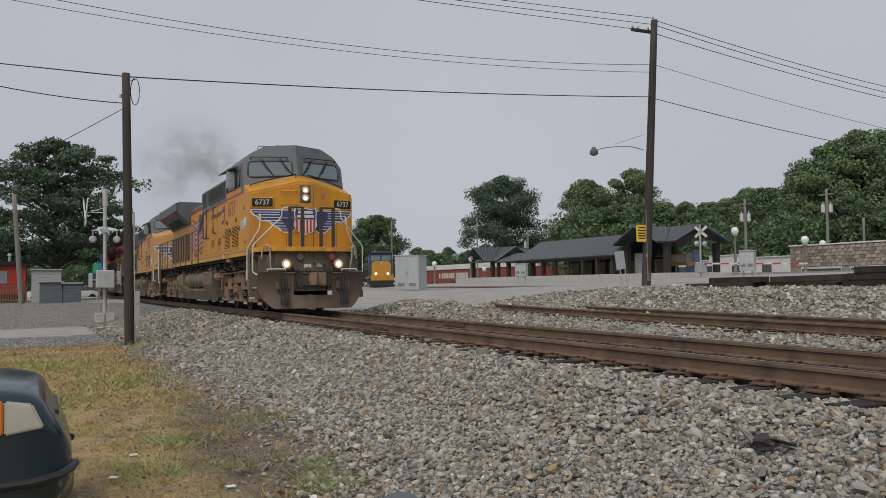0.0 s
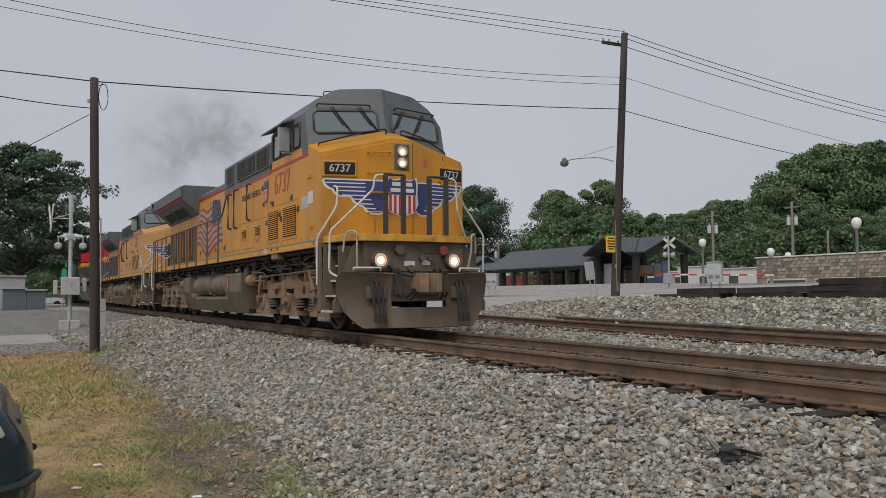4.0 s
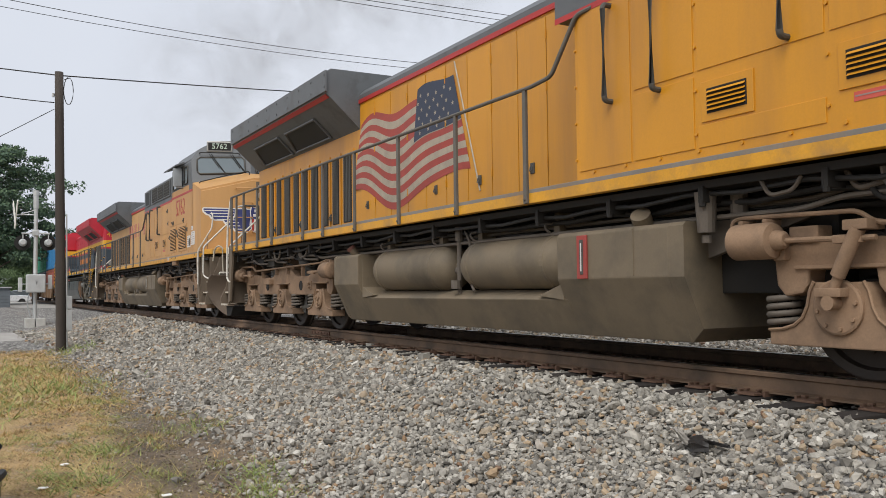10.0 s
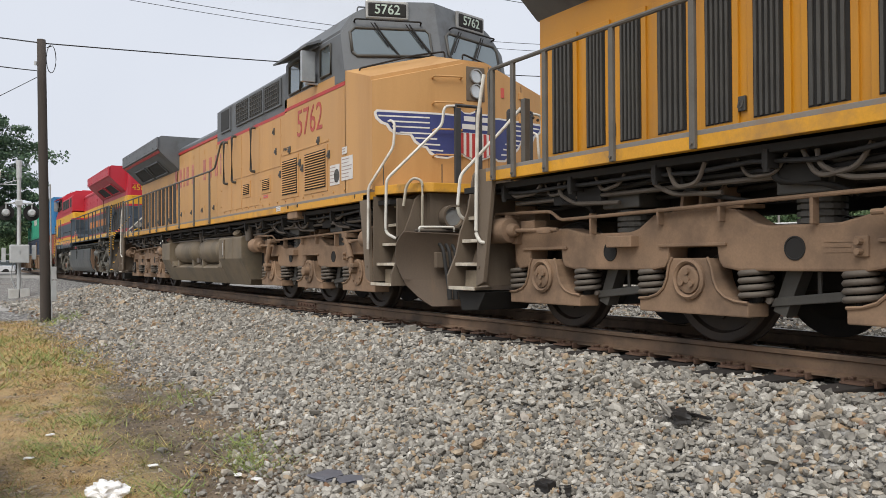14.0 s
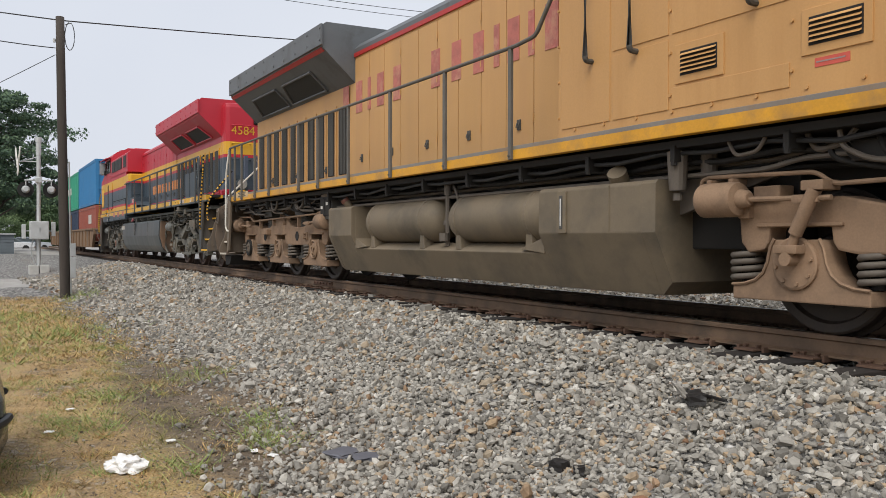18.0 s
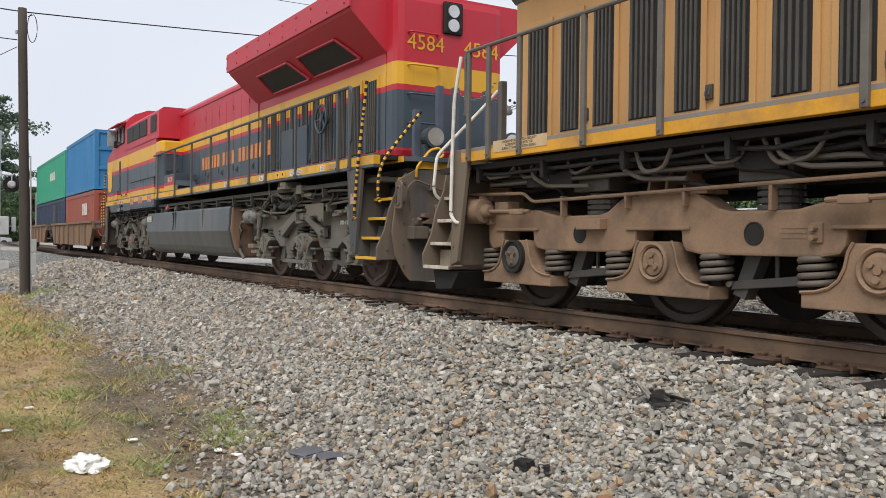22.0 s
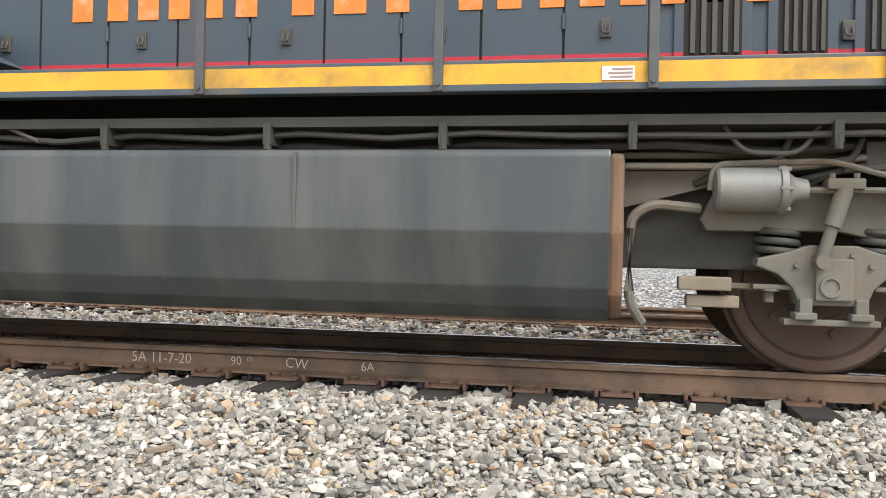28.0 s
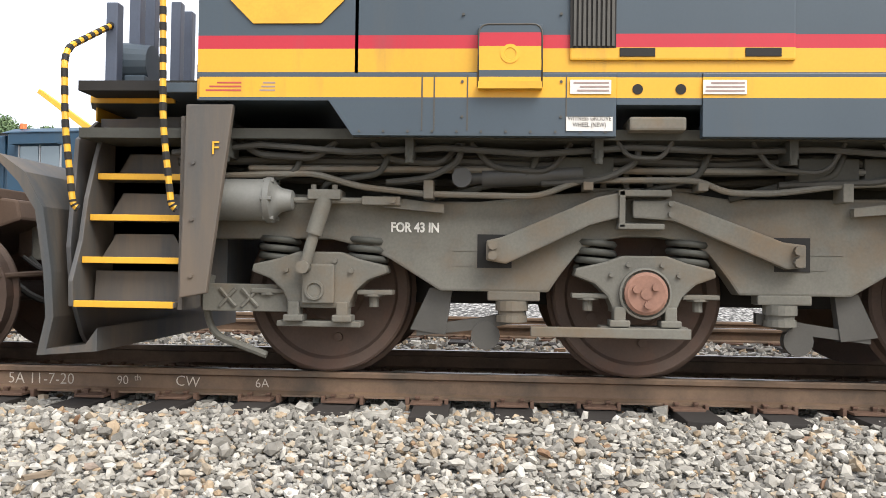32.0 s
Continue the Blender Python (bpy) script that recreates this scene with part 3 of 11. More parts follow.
def wheelset(L, x):
    b = B()
    for sg in (-1, 1):
        prof = [(0.10, 0.60), (0.20, 0.63), (0.24, 0.665), (0.40, 0.69), (WR + 0.028, 0.675), (WR + 0.03, 0.70), (WR + 0.004, 0.72), (WR - 0.004, 0.80), (WR - 0.02, 0.812), (0.45, 0.805), (0.43, 0.77), (0.22, 0.745), (0.19, 0.80), (0.06, 0.80)]
        lathe(b, prof, (0, 0, 0), "y", 40, sg)
    rod(b, (0, -0.62, 0), (0, 0.62, 0), 0.1, seg=14)
    for a in range(5):
        w = a * 2 * math.pi / 5
        rod(b, (0.31 * math.cos(w), -0.772, 0.31 * math.sin(w)), (0.31 * math.cos(w), -0.755, 0.31 * math.sin(w)), 0.03, seg=8)
    o = part("wheelset", b, wheel_mat if L.st == "C" else wheel_dark, L.t, "")
    o.matrix_basis = pose(L.d * x, 0, WR)
    ROLLING.append((o, L.d * x, WR))
    return o


def truck_up(L, tx):
    """Cast steel truck: bellied side frame with three pedestals, winged axle boxes on coil springs."""
    m = up_truck
    lead = tx > 0

    def pedestal(a):
        return [(a + 0.46, 0.60), (a + 0.31, 0.625), (a + 0.27, 0.68), (a + 0.255, 0.79), (a - 0.255, 0.79), (a - 0.27, 0.68), (a - 0.31, 0.625), (a - 0.46, 0.60)]
    top = [(-2.50, 0.68), (-2.52, 0.90), (-2.34, 1.0), (-1.62, 1.0), (-1.32, 0.935), (-0.74, 0.935), (-0.62, 0.96), (-0.44, 1.07), (-0.34, 1.085),
           (0.34, 1.085), (0.44, 1.07), (0.62, 0.96), (0.74, 0.935), (1.32, 0.935), (1.62, 1.0), (2.34, 1.0), (2.52, 0.90), (2.50, 0.68)]
    outline = top + pedestal(AX) + pedestal(0.0) + pedestal(-AX)
    for sg in (-1, 1):
        y0, y1 = sorted((sg * 0.90, sg * 1.13))
        b = B()
        prism(b, [(tx + u, z) for u, z in outline], y0, y1, "y", 0.02)
        fr = L.add("truck_frame", b, m, None, "grimy cast truck side frame")
        if sg > 0:
            continue
        for du in (-0.99, 0.97):
            b = B()
            lathe(b, [(0.088, 0), (0.088, 0.006), (0.078, 0.008), (0.074, 0.0025), (0.01, 0.0025)], (tx + du, -1.13, 0.765), "y", 22, -1)
            L.add("frame_hole", b, black, fr)
        b = B()
        for k in range(3):
            box(b, tx + 1.2, tx + 1.46 - 0.05 * (k % 2), -1.134, -1.128, 0.80 - 0.035 * k, 0.812 - 0.035 * k)
        L.each("cast_mark", b, m, fr)
        for k, a in enumerate((-AX, 0, AX)):
            x = tx + a
            b = B()
            box(b, x - 0.36, x + 0.36, -1.155, -1.12, 0.795, 0.82, 0.006)
            L.add("pedestal_ledge", b, m, fr)
            side = [(0.58, 0.25), (0.58, 0.355), (0.46, 0.365), (0.36, 0.395), (0.29, 0.45), (0.25, 0.53), (0.225, 0.64), (0.19, 0.70)]
            b = B()
            prism(b, [(x + u, z) for u, z in side] + [(x - u, z) for u, z in side[::-1]], -1.16, -0.93, "y", 0.012)
            jb = L.add("journal_box", b, m, fr)
            for s2 in (-1, 1):
                b = B()
                pipe(b, [(x + s2 * u, -1.165, z + 0.004) for u, z in side[1:]], 0.013, 6)
                L.add("box_rim", b, m, jb, "", True)
            b = B()
            if lead:
                lathe(b, [(0.19, 0.0), (0.19, 0.028), (0.175, 0.036), (0.02, 0.036)], (x, -1.155, WR), "y", 30, -1)
                for j in range(8):
                    w = j * 0.785 + 0.2
                    rod(b, (x + 0.15 * math.cos(w), -1.185, WR + 0.15 * math.sin(w)), (x + 0.15 * math.cos(w), -1.208, WR + 0.15 * math.sin(w)), 0.015, seg=6)
                if k == 1:
                    lathe(b, [(0.075, 0.0), (0.075, 0.09), (0.06, 0.10), (0.02, 0.10)], (x + 0.01, -1.19, WR), "y", 20, -1)
            else:
                lathe(b, [(0.165, 0.0), (0.165, 0.03), (0.145, 0.045), (0.128, 0.03), (0.122, 0.004), (0.118, 0.004), (0.112, 0.03), (0.09, 0.036), (0.02, 0.036)], (x, -1.155, WR), "y", 30, -1)
                for j in range(3):
                    w = j * 2.094 + 0.5 + k
                    rod(b, (x + 0.062 * math.cos(w), -1.18, WR + 0.062 * math.sin(w)), (x + 0.062 * math.cos(w), -1.215, WR + 0.062 * math.sin(w)), 0.026, seg=8)
                lathe(b, [(0.03, 0), (0.03, 0.02), (0.01, 0.02)], (x, -1.185, WR), "y", 10, -1)
            L.add("bearing_cap", b, m, fr)
            if not lead and L.st == "B" and k == 0 and tx < 0:
                b = B()
                lathe(b, [(0.128, 0.0), (0.172, 0.0), (0.172, 0.052), (0.150, 0.056), (0.128, 0.035)], (x, -1.157, WR), "y", 30, -1)
                L.add("oily_bearing_ring", b, black, fr)
                b = B()
                lathe(b, [(0.11, 0.0), (0.11, 0.042), (0.095, 0.05), (0.034, 0.05), (0.03, 0.02), (0.01, 0.02)], (x, -1.157, WR), "y", 24, -1)
                for j in range(3):
                    w = j * 2.094 + 0.52
                    rod(b, (x + 0.066 * math.cos(w), -1.2, WR + 0.066 * math.sin(w)), (x + 0.066 * math.cos(w), -1.235, WR + 0.066 * math.sin(w)), 0.022, seg=8)
                L.add("grey_end_cap", b, pipem, fr)
            for du in (-0.545, 0.545):
                b = B()
                coil(b, x + du, -1.03, 0.375, 0.60, 0.112, 0.025, 4, 14)
                L.add("coil_spring", b, pipem, fr)
                b = B()
                rod(b, (x + du, -1.03, 0.36), (x + du, -1.03, 0.62), 0.05, seg=10)
                L.add("spring_core", b, black, fr)
        for e in (-1, 1):
            b = B()
            x = tx + e * 2.78
            lathe(b, [(0.05, -0.015), (0.115, 0), (0.135, 0.02), (0.135, 0.33), (0.125, 0.36), (0.075, 0.375), (0.065, 0.44), (0.045, 0.46), (0.02, 0.46)], (x, -1.24, 1.005), "x", 22, -e)
            rod(b, (x - e * 0.42, -1.24, 1.0), (x - e * 1.15, -1.24, 0.985), 0.02, seg=8)
            box(b, *sorted((x - e * 0.84, x - e * 1.06)), -1.265, -1.215, 0.955, 1.015, 0.012)
            for u in (0.07, 0.29):
                box(b, x - e * u - 0.022, x - e * u + 0.022, -1.26, -1.1, 1.12, 1.165, 0.006)
            L.add("brake_cylinder", b, m, fr, "", True)
            b = B()
            box(b, *sorted((x - e * 0.42, x - e * 0.66)), -1.16, -1.0, 0.99, 1.10, 0.012)
            box(b, *sorted((x - e * 0.30, x - e * 0.40)), -1.19, -1.0, 0.86, 1.02, 0.012)
            L.each("cylinder_bracket", b, m, fr)
            if lead:
                b = B()
                xd = tx + e * AX
                rod(b, (xd - e * 0.22, -1.25, 1.05), (xd - e * 0.06, -1.25, 0.74), 0.05, seg=14)
                rod(b, (xd - e * 0.08, -1.25, 0.78), (xd, -1.25, 0.58), 0.034, seg=12)
                rod(b, (xd, -1.18, 0.56), (xd, -1.29, 0.56), 0.05, seg=12)
                box(b, xd - e * 0.22 - 0.09, xd - e * 0.22 + 0.09, -1.29, -1.1, 1.04, 1.11, 0.01)
                box(b, xd - 0.1, xd + 0.1, -1.29, -1.17, 0.60, 0.66, 0.01)
                L.add("damper", b, m, fr, "", True)
        b = B()
        pipe(b, arc([(tx - 2.84, -1.2, 1.02), (tx - 2.84, -1.2, 1.17), (tx - 2.76, -1.2, 1.19), (tx - 1.78, -1.2, 1.17), (tx - 1.66, -1.18, 1.08), (tx + 2.1, -1.18, 1.14), (tx + 2.3, -1.18, 1.17), (tx + 2.62, -1.2, 1.17)], 0.06), 0.017, 8)
        L.add("brake_pipe", b, m, fr, "", True)
        b = B()
        for du in (-1.2, -0.33, 0.33, 1.15):
            box(b, tx + du - 0.014, tx + du + 0.014, -1.19, -1.12, 0.98 if abs(du) < 0.5 else 0.93, 1.12, 0.004)
        L.each("pipe_clip", b, m, fr)
        b = B()
        for du in (-0.99, 0.99):
            prism(b, [(tx + du - 0.34, 0.33), (tx + du - 0.30, 0.40), (tx + du + 0.34, 0.47), (tx + du + 0.36, 0.40)], -1.0, -0.9, "y", 0.008)
            prism(b, [(tx + du - 0.20, 0.62), (tx + du - 0.06, 0.62), (tx + du - 0.22, 0.26), (tx + du - 0.33, 0.30)], -0.98, -0.86)
            rod(b, (tx + du + 0.05, -0.95, 0.42), (tx + du + 0.05, -0.95, 0.6), 0.018, seg=6)
            rod(b, (tx + du + 0.3, -1.0, 0.43), (tx + du + 0.3, -1.06, 0.43), 0.03, seg=8)
        L.each("brake_lever", b, slatm, fr)
        b = B()
        box(b, tx - 0.24, tx + 0.5, -1.11, -0.86, 1.08, 1.115, 0.006)
        for du in (-0.16, 0.04, 0.24):
            prism(b, [(-1.10, 1.11), (-1.08, 1.24), (-1.02, 1.29), (-0.88, 1.29), (-0.86, 1.11)], tx + du, tx + du + 0.03, "x")
        L.each("centre_bracket", b, m, fr)
        for du in (-0.86, 1.05):
            b = B()
            for j in range(4):
                rod(b, (tx + du, -0.93, 0.94 + 0.05 * j), (tx + du, -0.93, 0.975 + 0.05 * j), 0.17, seg=18)
                rod(b, (tx + du, -0.93, 0.975 + 0.05 * j), (tx + du, -0.93, 0.99 + 0.05 * j), 0.14, seg=18)
            L.add("rubber_stack", b, slatm, fr)
            L.box("bolster_pad", slatm, tx + du - 0.24, tx + du + 0.24, -1.12, -0.7, 1.15, 1.30, 0.015, fr)
        L.box("spare_bracket", m, tx - 0.95, tx - 0.62, -1.22, -1.12, 0.80, 0.90, 0.01, fr)
        b = B()
        box(b, tx + 1.44, tx + 1.54, -1.15, -1.12, 0.70, 0.84, 0.008)
        for dz in (0.735, 0.80):
            rod(b, (tx + 1.49, -1.15, dz), (tx + 1.49, -1.2, dz), 0.022, seg=8)
        L.each("bolted_block", b, m, fr)
    for a in (-AX, 0, AX):
        wheelset(L, tx + a)
    b = B()
    box(b, tx - 2.2, tx + 2.2, -0.55, 0.55, 0.45, 0.95)
    L.add("traction_motor", b, black)


def truck_k(L, tx):
    """Cast truck with a humped side frame, a two-armed link over the middle axle, outboard dampers and brake cylinders."""
    m = k_truck
    e = 1 if tx > 0 else -1
    half = [(2.66, 0.85), (1.92, 0.855), (1.72, 0.81), (1.55, 0.74), (1.23, 0.545), (0.57, 0.545), (0.50, 0.65), (0.40, 0.78), (0.27, 0.86), (0.10, 0.89)]
    top = [(-2.70, 0.92), (-2.62, 1.08), (-2.15, 1.135), (-1.6, 1.10), (-1.0, 1.095), (-0.5, 1.15), (-0.2, 1.17), (0.2, 1.17), (0.5, 1.125), (1.2, 1.13), (2.15, 1.145), (2.62, 1.09), (2.70, 0.92)]
    for sg in (-1, 1):
        y0, y1 = sorted((sg * 0.90, sg * 1.08))
        b = B()
        prism(b, [(tx - u, z) for u, z in top + half + [(-u, z) for u, z in half[::-1]]], y0, y1, "y", 0.015)
        fr = L.add("truck_frame", b, m, None, "grey grimy cast truck side frame")
        if sg > 0:
            continue
        b = B()
        for k in range(2):
            for u0, w in ((-1.16, 0.26), (0.98, 0.2)):
                box(b, tx - u0 - w * (0.5 if k else 1), tx - u0, -1.084, -1.076, 0.84 - 0.09 * k - 0.05, 0.84 - 0.09 * k - 0.025)
        L.each("cast_mark", b, m, fr)
        for a in (-1, 0, 1):
            x = tx - a * AX
            wing = [(0.42, 0.65), (0.41, 0.695), (0.24, 0.735), (0.13, 0.775)]
            low = [(0.30, 0.605), (0.22, 0.53), (0.19, 0.46), (0.19, 0.43)]
            b = B()
            prism(b, [(x - u, z) for u, z in wing[::-1]] + [(x - u, z) for u, z in low] + [(x + u, z) for u, z in low[::-1]] + [(x + u, z) for u, z in wing], -1.15, -0.93, "y", 0.012)
            jb = L.add("journal_box", b, m, fr)
            b = B()
            for u in (-0.15, 0.15):
                box(b, x + u - 0.035, x + u + 0.035, -1.18, -1.05, 0.37, 0.47, 0.008)
                box(b, x + u - 0.06, x + u + 0.06, -1.19, -1.05, 0.35, 0.39, 0.008)
            box(b, x - 0.26, x + 0.26, -1.14, -0.98, 0.315, 0.35, 0.006)
            for u in (-0.2, -0.1, 0.1, 0.2):
                rod(b, (x + u, -1.15, 0.66 if abs(u) > 0.15 else 0.72), (x + u, -1.17, 0.66 if abs(u) > 0.15 else 0.72), 0.016, seg=6)
            L.each("axle_box_keeper", b, m, fr)
            for u in (-0.33, 0.33):
                b = B()
                box(b, x + u - 0.12, x + u + 0.1, -1.12, -0.99, 0.515, 0.545, 0.008)
                rod(b, (x + u, -1.06, 0.44), (x + u, -1.06, 0.52), 0.03, seg=8)
                rod(b, (x + u, -1.06, 0.505), (x + u, -1.06, 0.52), 0.065, seg=12)
                L.add("stop_bracket", b, m, fr)
            if a == 0:
                b = B()
                lathe(b, [(0.155, 0), (0.155, 0.03), (0.142, 0.035), (0.136, 0.012), (0.132, 0.012)], (x, -1.15, WR + 0.02), "y", 30, -1)
                L.add("cap_ring", b, m, fr)
                b = B()
                lathe(b, [(0.128, 0.0), (0.128, 0.05), (0.11, 0.062), (0.02, 0.062)], (x, -1.145, WR + 0.02), "y", 28, -1)
                for j in range(3):
                    w = j * 2.094 + 0.4
                    rod(b, (x + 0.066 * math.cos(w), -1.2, WR + 0.02 + 0.066 * math.sin(w)), (x + 0.066 * math.cos(w), -1.228, WR + 0.02 + 0.066 * math.sin(w)), 0.023, seg=8)
                rod(b, (x, -1.2, WR + 0.02), (x, -1.215, WR + 0.02), 0.035, seg=12)
                L.add("bearing_cap", b, mat("rusty_bearing_cap", (0.26, 0.14, 0.10), 0.8, 0.1, 0.25) if tx > 0 else m, fr)
                L.box("guide_bar", m, x - 0.26, x + 0.68, -1.22, -1.17, 0.285, 0.345, 0.006, fr)
            else:
                b = B()
                box(b, x - 0.1, x + 0.1, -1.18, -1.14, 0.46, 0.70, 0.01)
                lathe(b, [(0.06, 0), (0.06, 0.012), (0.045, 0.012), (0.042, 0.002), (0.01, 0.002)], (x - a * 0.02, -1.18, 0.54), "y", 18, -1)
                L.each("box_cover", b, m, fr)
            for u in (-0.28, 0.28):
                b = B()
                coil(b, x + u, -1.0, 0.70, 0.875, 0.112, 0.023, 3.2, 14)
                L.add("coil_spring", b, spring_k, fr)
        for a in (-1, 1):
            x = tx - a * AX
            b = B()
            rod(b, (x + a * 0.04, -1.2, 1.10), (x - a * 0.025, -1.2, 0.88), 0.05, seg=18)
            rod(b, (x - a * 0.022, -1.2, 0.89), (x - a * 0.075, -1.2, 0.70), 0.036, seg=14)
            rod(b, (x - a * 0.08, -1.13, 0.68), (x - a * 0.08, -1.26, 0.68), 0.04, seg=12)
            box(b, x + a * 0.04 - 0.1, x + a * 0.04 + 0.1, -1.24, -1.05, 1.09, 1.15, 0.008)
            for u in (-0.06, 0.07):
                rod(b, (x + a * 0.04 + u, -1.2, 1.14), (x + a * 0.04 + u, -1.2, 1.18), 0.018, seg=6)
            L.add("damper", b, m, fr, "", True)
            b = B()
            xo = x - a * 0.66
            lathe(b, [(0.05, -0.01), (0.115, 0), (0.128, 0.015), (0.128, 0.34), (0.142, 0.345), (0.142, 0.38), (0.10, 0.40), (0.075, 0.43), (0.06, 0.50), (0.04, 0.51), (0.02, 0.51)], (xo, -1.19, 1.085), "x", 26, a)
            for w in range(6):
                rod(b, (xo + a * 0.335, -1.19 + 0.13 * math.cos(w * 1.047), 1.085 + 0.13 * math.sin(w * 1.047)), (xo + a * 0.40, -1.19 + 0.13 * math.cos(w * 1.047), 1.085 + 0.13 * math.sin(w * 1.047)), 0.014, seg=6)
            L.add("brake_cylinder", b, mat("grey_brake_cylinder", (0.19, 0.19, 0.175), 0.6, 0.2, 0.2, 5.0, 0, dirt=(0.12, 0.10, 0.07), dirt_amt=0.3), fr, "", True)
            b = B()
            rod(b, (xo + a * 0.5, -1.19, 1.085), (xo + a * 0.98, -1.19, 1.085), 0.02, seg=8)
            for dy in (-0.03, 0.03):
                box(b, *sorted((xo + a * 0.93, xo + a * 1.16)), -1.19 + dy - 0.008, -1.19 + dy + 0.008, 1.06, 1.11, 0.004)
            rod(b, (xo + a * 1.12, -1.25, 1.085), (xo + a * 1.12, -1.13, 1.085), 0.018, seg=8)
            prism(b, [(xo + a * 1.05, 1.12), (xo + a * 1.42, 1.07), (xo + a * 1.42, 1.02), (xo + a * 1.05, 1.05)], -1.16, -1.1)
            L.each("brake_rod", b, m, fr)
        # the outer end carries a sand pipe and a pierced bracket
        x = tx + e * AX
        b = B()
        box(b, *sorted((x + e * 0.2, x + e * 0.74)), -1.1, -1.06, 0.40, 0.57, 0.006)
        for u in (0.44, 0.58):
            rod(b, (x + e * u - 0.05, -1.105, 0.43), (x + e * u + 0.05, -1.105, 0.54), 0.012, seg=5)
            rod(b, (x + e * u + 0.05, -1.105, 0.43), (x + e * u - 0.05, -1.105, 0.54), 0.012, seg=5)
        L.add("pierced_bracket", b, m, fr)
        b = B()
        pipe(b, arc([(x + e * 0.72, -0.98, 0.62), (x + e * 0.76, -0.98, 0.4), (x + e * 0.70, -0.98, 0.24), (x + e * 0.36, -0.98, 0.12)], 0.1), 0.024, 8)
        L.add("sand_pipe", b, m, fr, "", True)
        # the inner end carries a small sensor box on a bracket
        x = tx - e * AX
        if tx > 0:
            b = B()
            box(b, *sorted((x - e * 0.2, x - e * 0.70)), -1.1, -1.06, 0.40, 0.57, 0.006)
            for u in (0.42, 0.56):
                rod(b, (x - e * u - 0.05, -1.105, 0.43), (x - e * u + 0.05, -1.105, 0.54), 0.012, seg=5)
                rod(b, (x - e * u + 0.05, -1.105, 0.43), (x - e * u - 0.05, -1.105, 0.54), 0.012, seg=5)
            L.add("pierced_bracket", b, m, fr)
        b = B()
        box(b, *sorted((x - e * 0.55, x - e * 0.85)), -1.14, -1.02, 0.50, 0.58, 0.01)
        box(b, *sorted((x - e * 0.5, x - e * 0.8)), -1.1, -0.98, 0.40, 0.47, 0.01)
        rod(b, (x - e * 0.3, -1.0, 0.52), (x - e * 0.62, -1.0, 0.53), 0.02, seg=6)
        if tx < 0:
            L.each("sensor_bracket", b, mat("dusty_tan_bracket", (0.20, 0.165, 0.12), 0.8, 0, 0.25), fr)
        # the link over the middle axle
        b = B()
        prism(b, [(tx - u, z) for u, z in ((-0.95, 0.735), (-0.95, 0.855), (-0.86, 0.875), (-0.30, 1.12), (-0.16, 1.15), (-0.16, 1.0), (-0.33, 0.955), (-0.83, 0.715))], -1.20, -1.10, "y", 0.012)
        for dz in (0.765, 0.825):
            rod(b, (tx + 0.91, -1.2, dz), (tx + 0.91, -1.235, dz), 0.028, seg=8)
        L.add("equalizer_link", b, m, fr)
        b = B()
        prism(b, [(tx - u, z) for u, z in ((-0.08, 1.105), (0.16, 1.105), (0.25, 1.075), (0.80, 0.865), (0.93, 0.85), (0.93, 0.715), (0.82, 0.705), (0.16, 0.985), (-0.08, 1.0))], -1.18, -1.10, "y", 0.012)
        for dz in (0.745, 0.815):
            rod(b, (tx - 0.88, -1.18, dz), (tx - 0.88, -1.22, dz), 0.03, seg=8)
        for dz in (1.02, 1.085):
            rod(b, (tx - 0.14, -1.18, dz), (tx - 0.14, -1.21, dz), 0.018, seg=6)
        L.add("equalizer_link", b, m, fr)
        b = B()
        box(b, tx - 0.14, tx + 0.17, -1.22, -1.08, 1.125, 1.165, 0.008)
        box(b, tx - 0.10, tx + 0.17, -1.22, -1.08, 0.93, 0.965, 0.008)
        box(b, tx + 0.13, tx + 0.165, -1.22, -1.08, 0.94, 1.16, 0.004)
        L.each("link_fork", b, m, fr)
        b = B()
        for u in (-0.90, 0.88):
            box(b, tx - u - 0.105, tx - u + 0.105, -1.086, -1.07, 0.69, 0.895)
        L.each("link_pocket", b, black, fr)
        b = B()
        for u in (-0.79, 0.83):
            box(b, tx - u - 0.17, tx - u + 0.15, -1.08, -0.94, 0.49, 0.55, 0.01)
            rod(b, (tx - u, -1.02, 0.43), (tx - u, -1.02, 0.49), 0.10, seg=16)
            rod(b, (tx - u, -1.02, 0.40), (tx - u, -1.02, 0.43), 0.085, seg=16)
            rod(b, (tx - u, -1.02, 0.36), (tx - u, -1.02, 0.40), 0.095, seg=16)
        L.each("frame_stop", b, m, fr)
        b = B()
        for a in (-1, 1):
            prism(b, [(tx + a * 1.16, 0.56), (tx + a * 1.30, 0.56), (tx + a * 1.42, 0.30), (tx + a * 1.2, 0.27)], -1.0, -0.92)
            prism(b, [(tx + a * 1.38, 0.26), (tx + a * 1.38, 0.32), (tx + a * 0.98, 0.38), (tx + a * 0.70, 0.44), (tx + a * 0.70, 0.37), (tx + a * 0.95, 0.31)], -0.99, -0.93)
            rod(b, (tx + a * 0.95, -0.93, 0.27), (tx + a * 0.95, -1.0, 0.27), 0.09, seg=16)
        L.each("brake_lever", b, slatm, fr)
        b = B()
        pipe(b, arc([(tx - u, -1.2, z) for u, z in ((-2.66, 1.08), (-2.64, 1.23), (-2.0, 1.25), (-1.72, 1.17), (-1.34, 1.13), (-0.64, 1.12), (-0.4, 1.22), (0.30, 1.225), (0.46, 1.15), (0.75, 1.15), (1.12, 1.20), (2.0, 1.24), (2.56, 1.23), (2.6, 1.08))], 0.09), 0.019, 8)
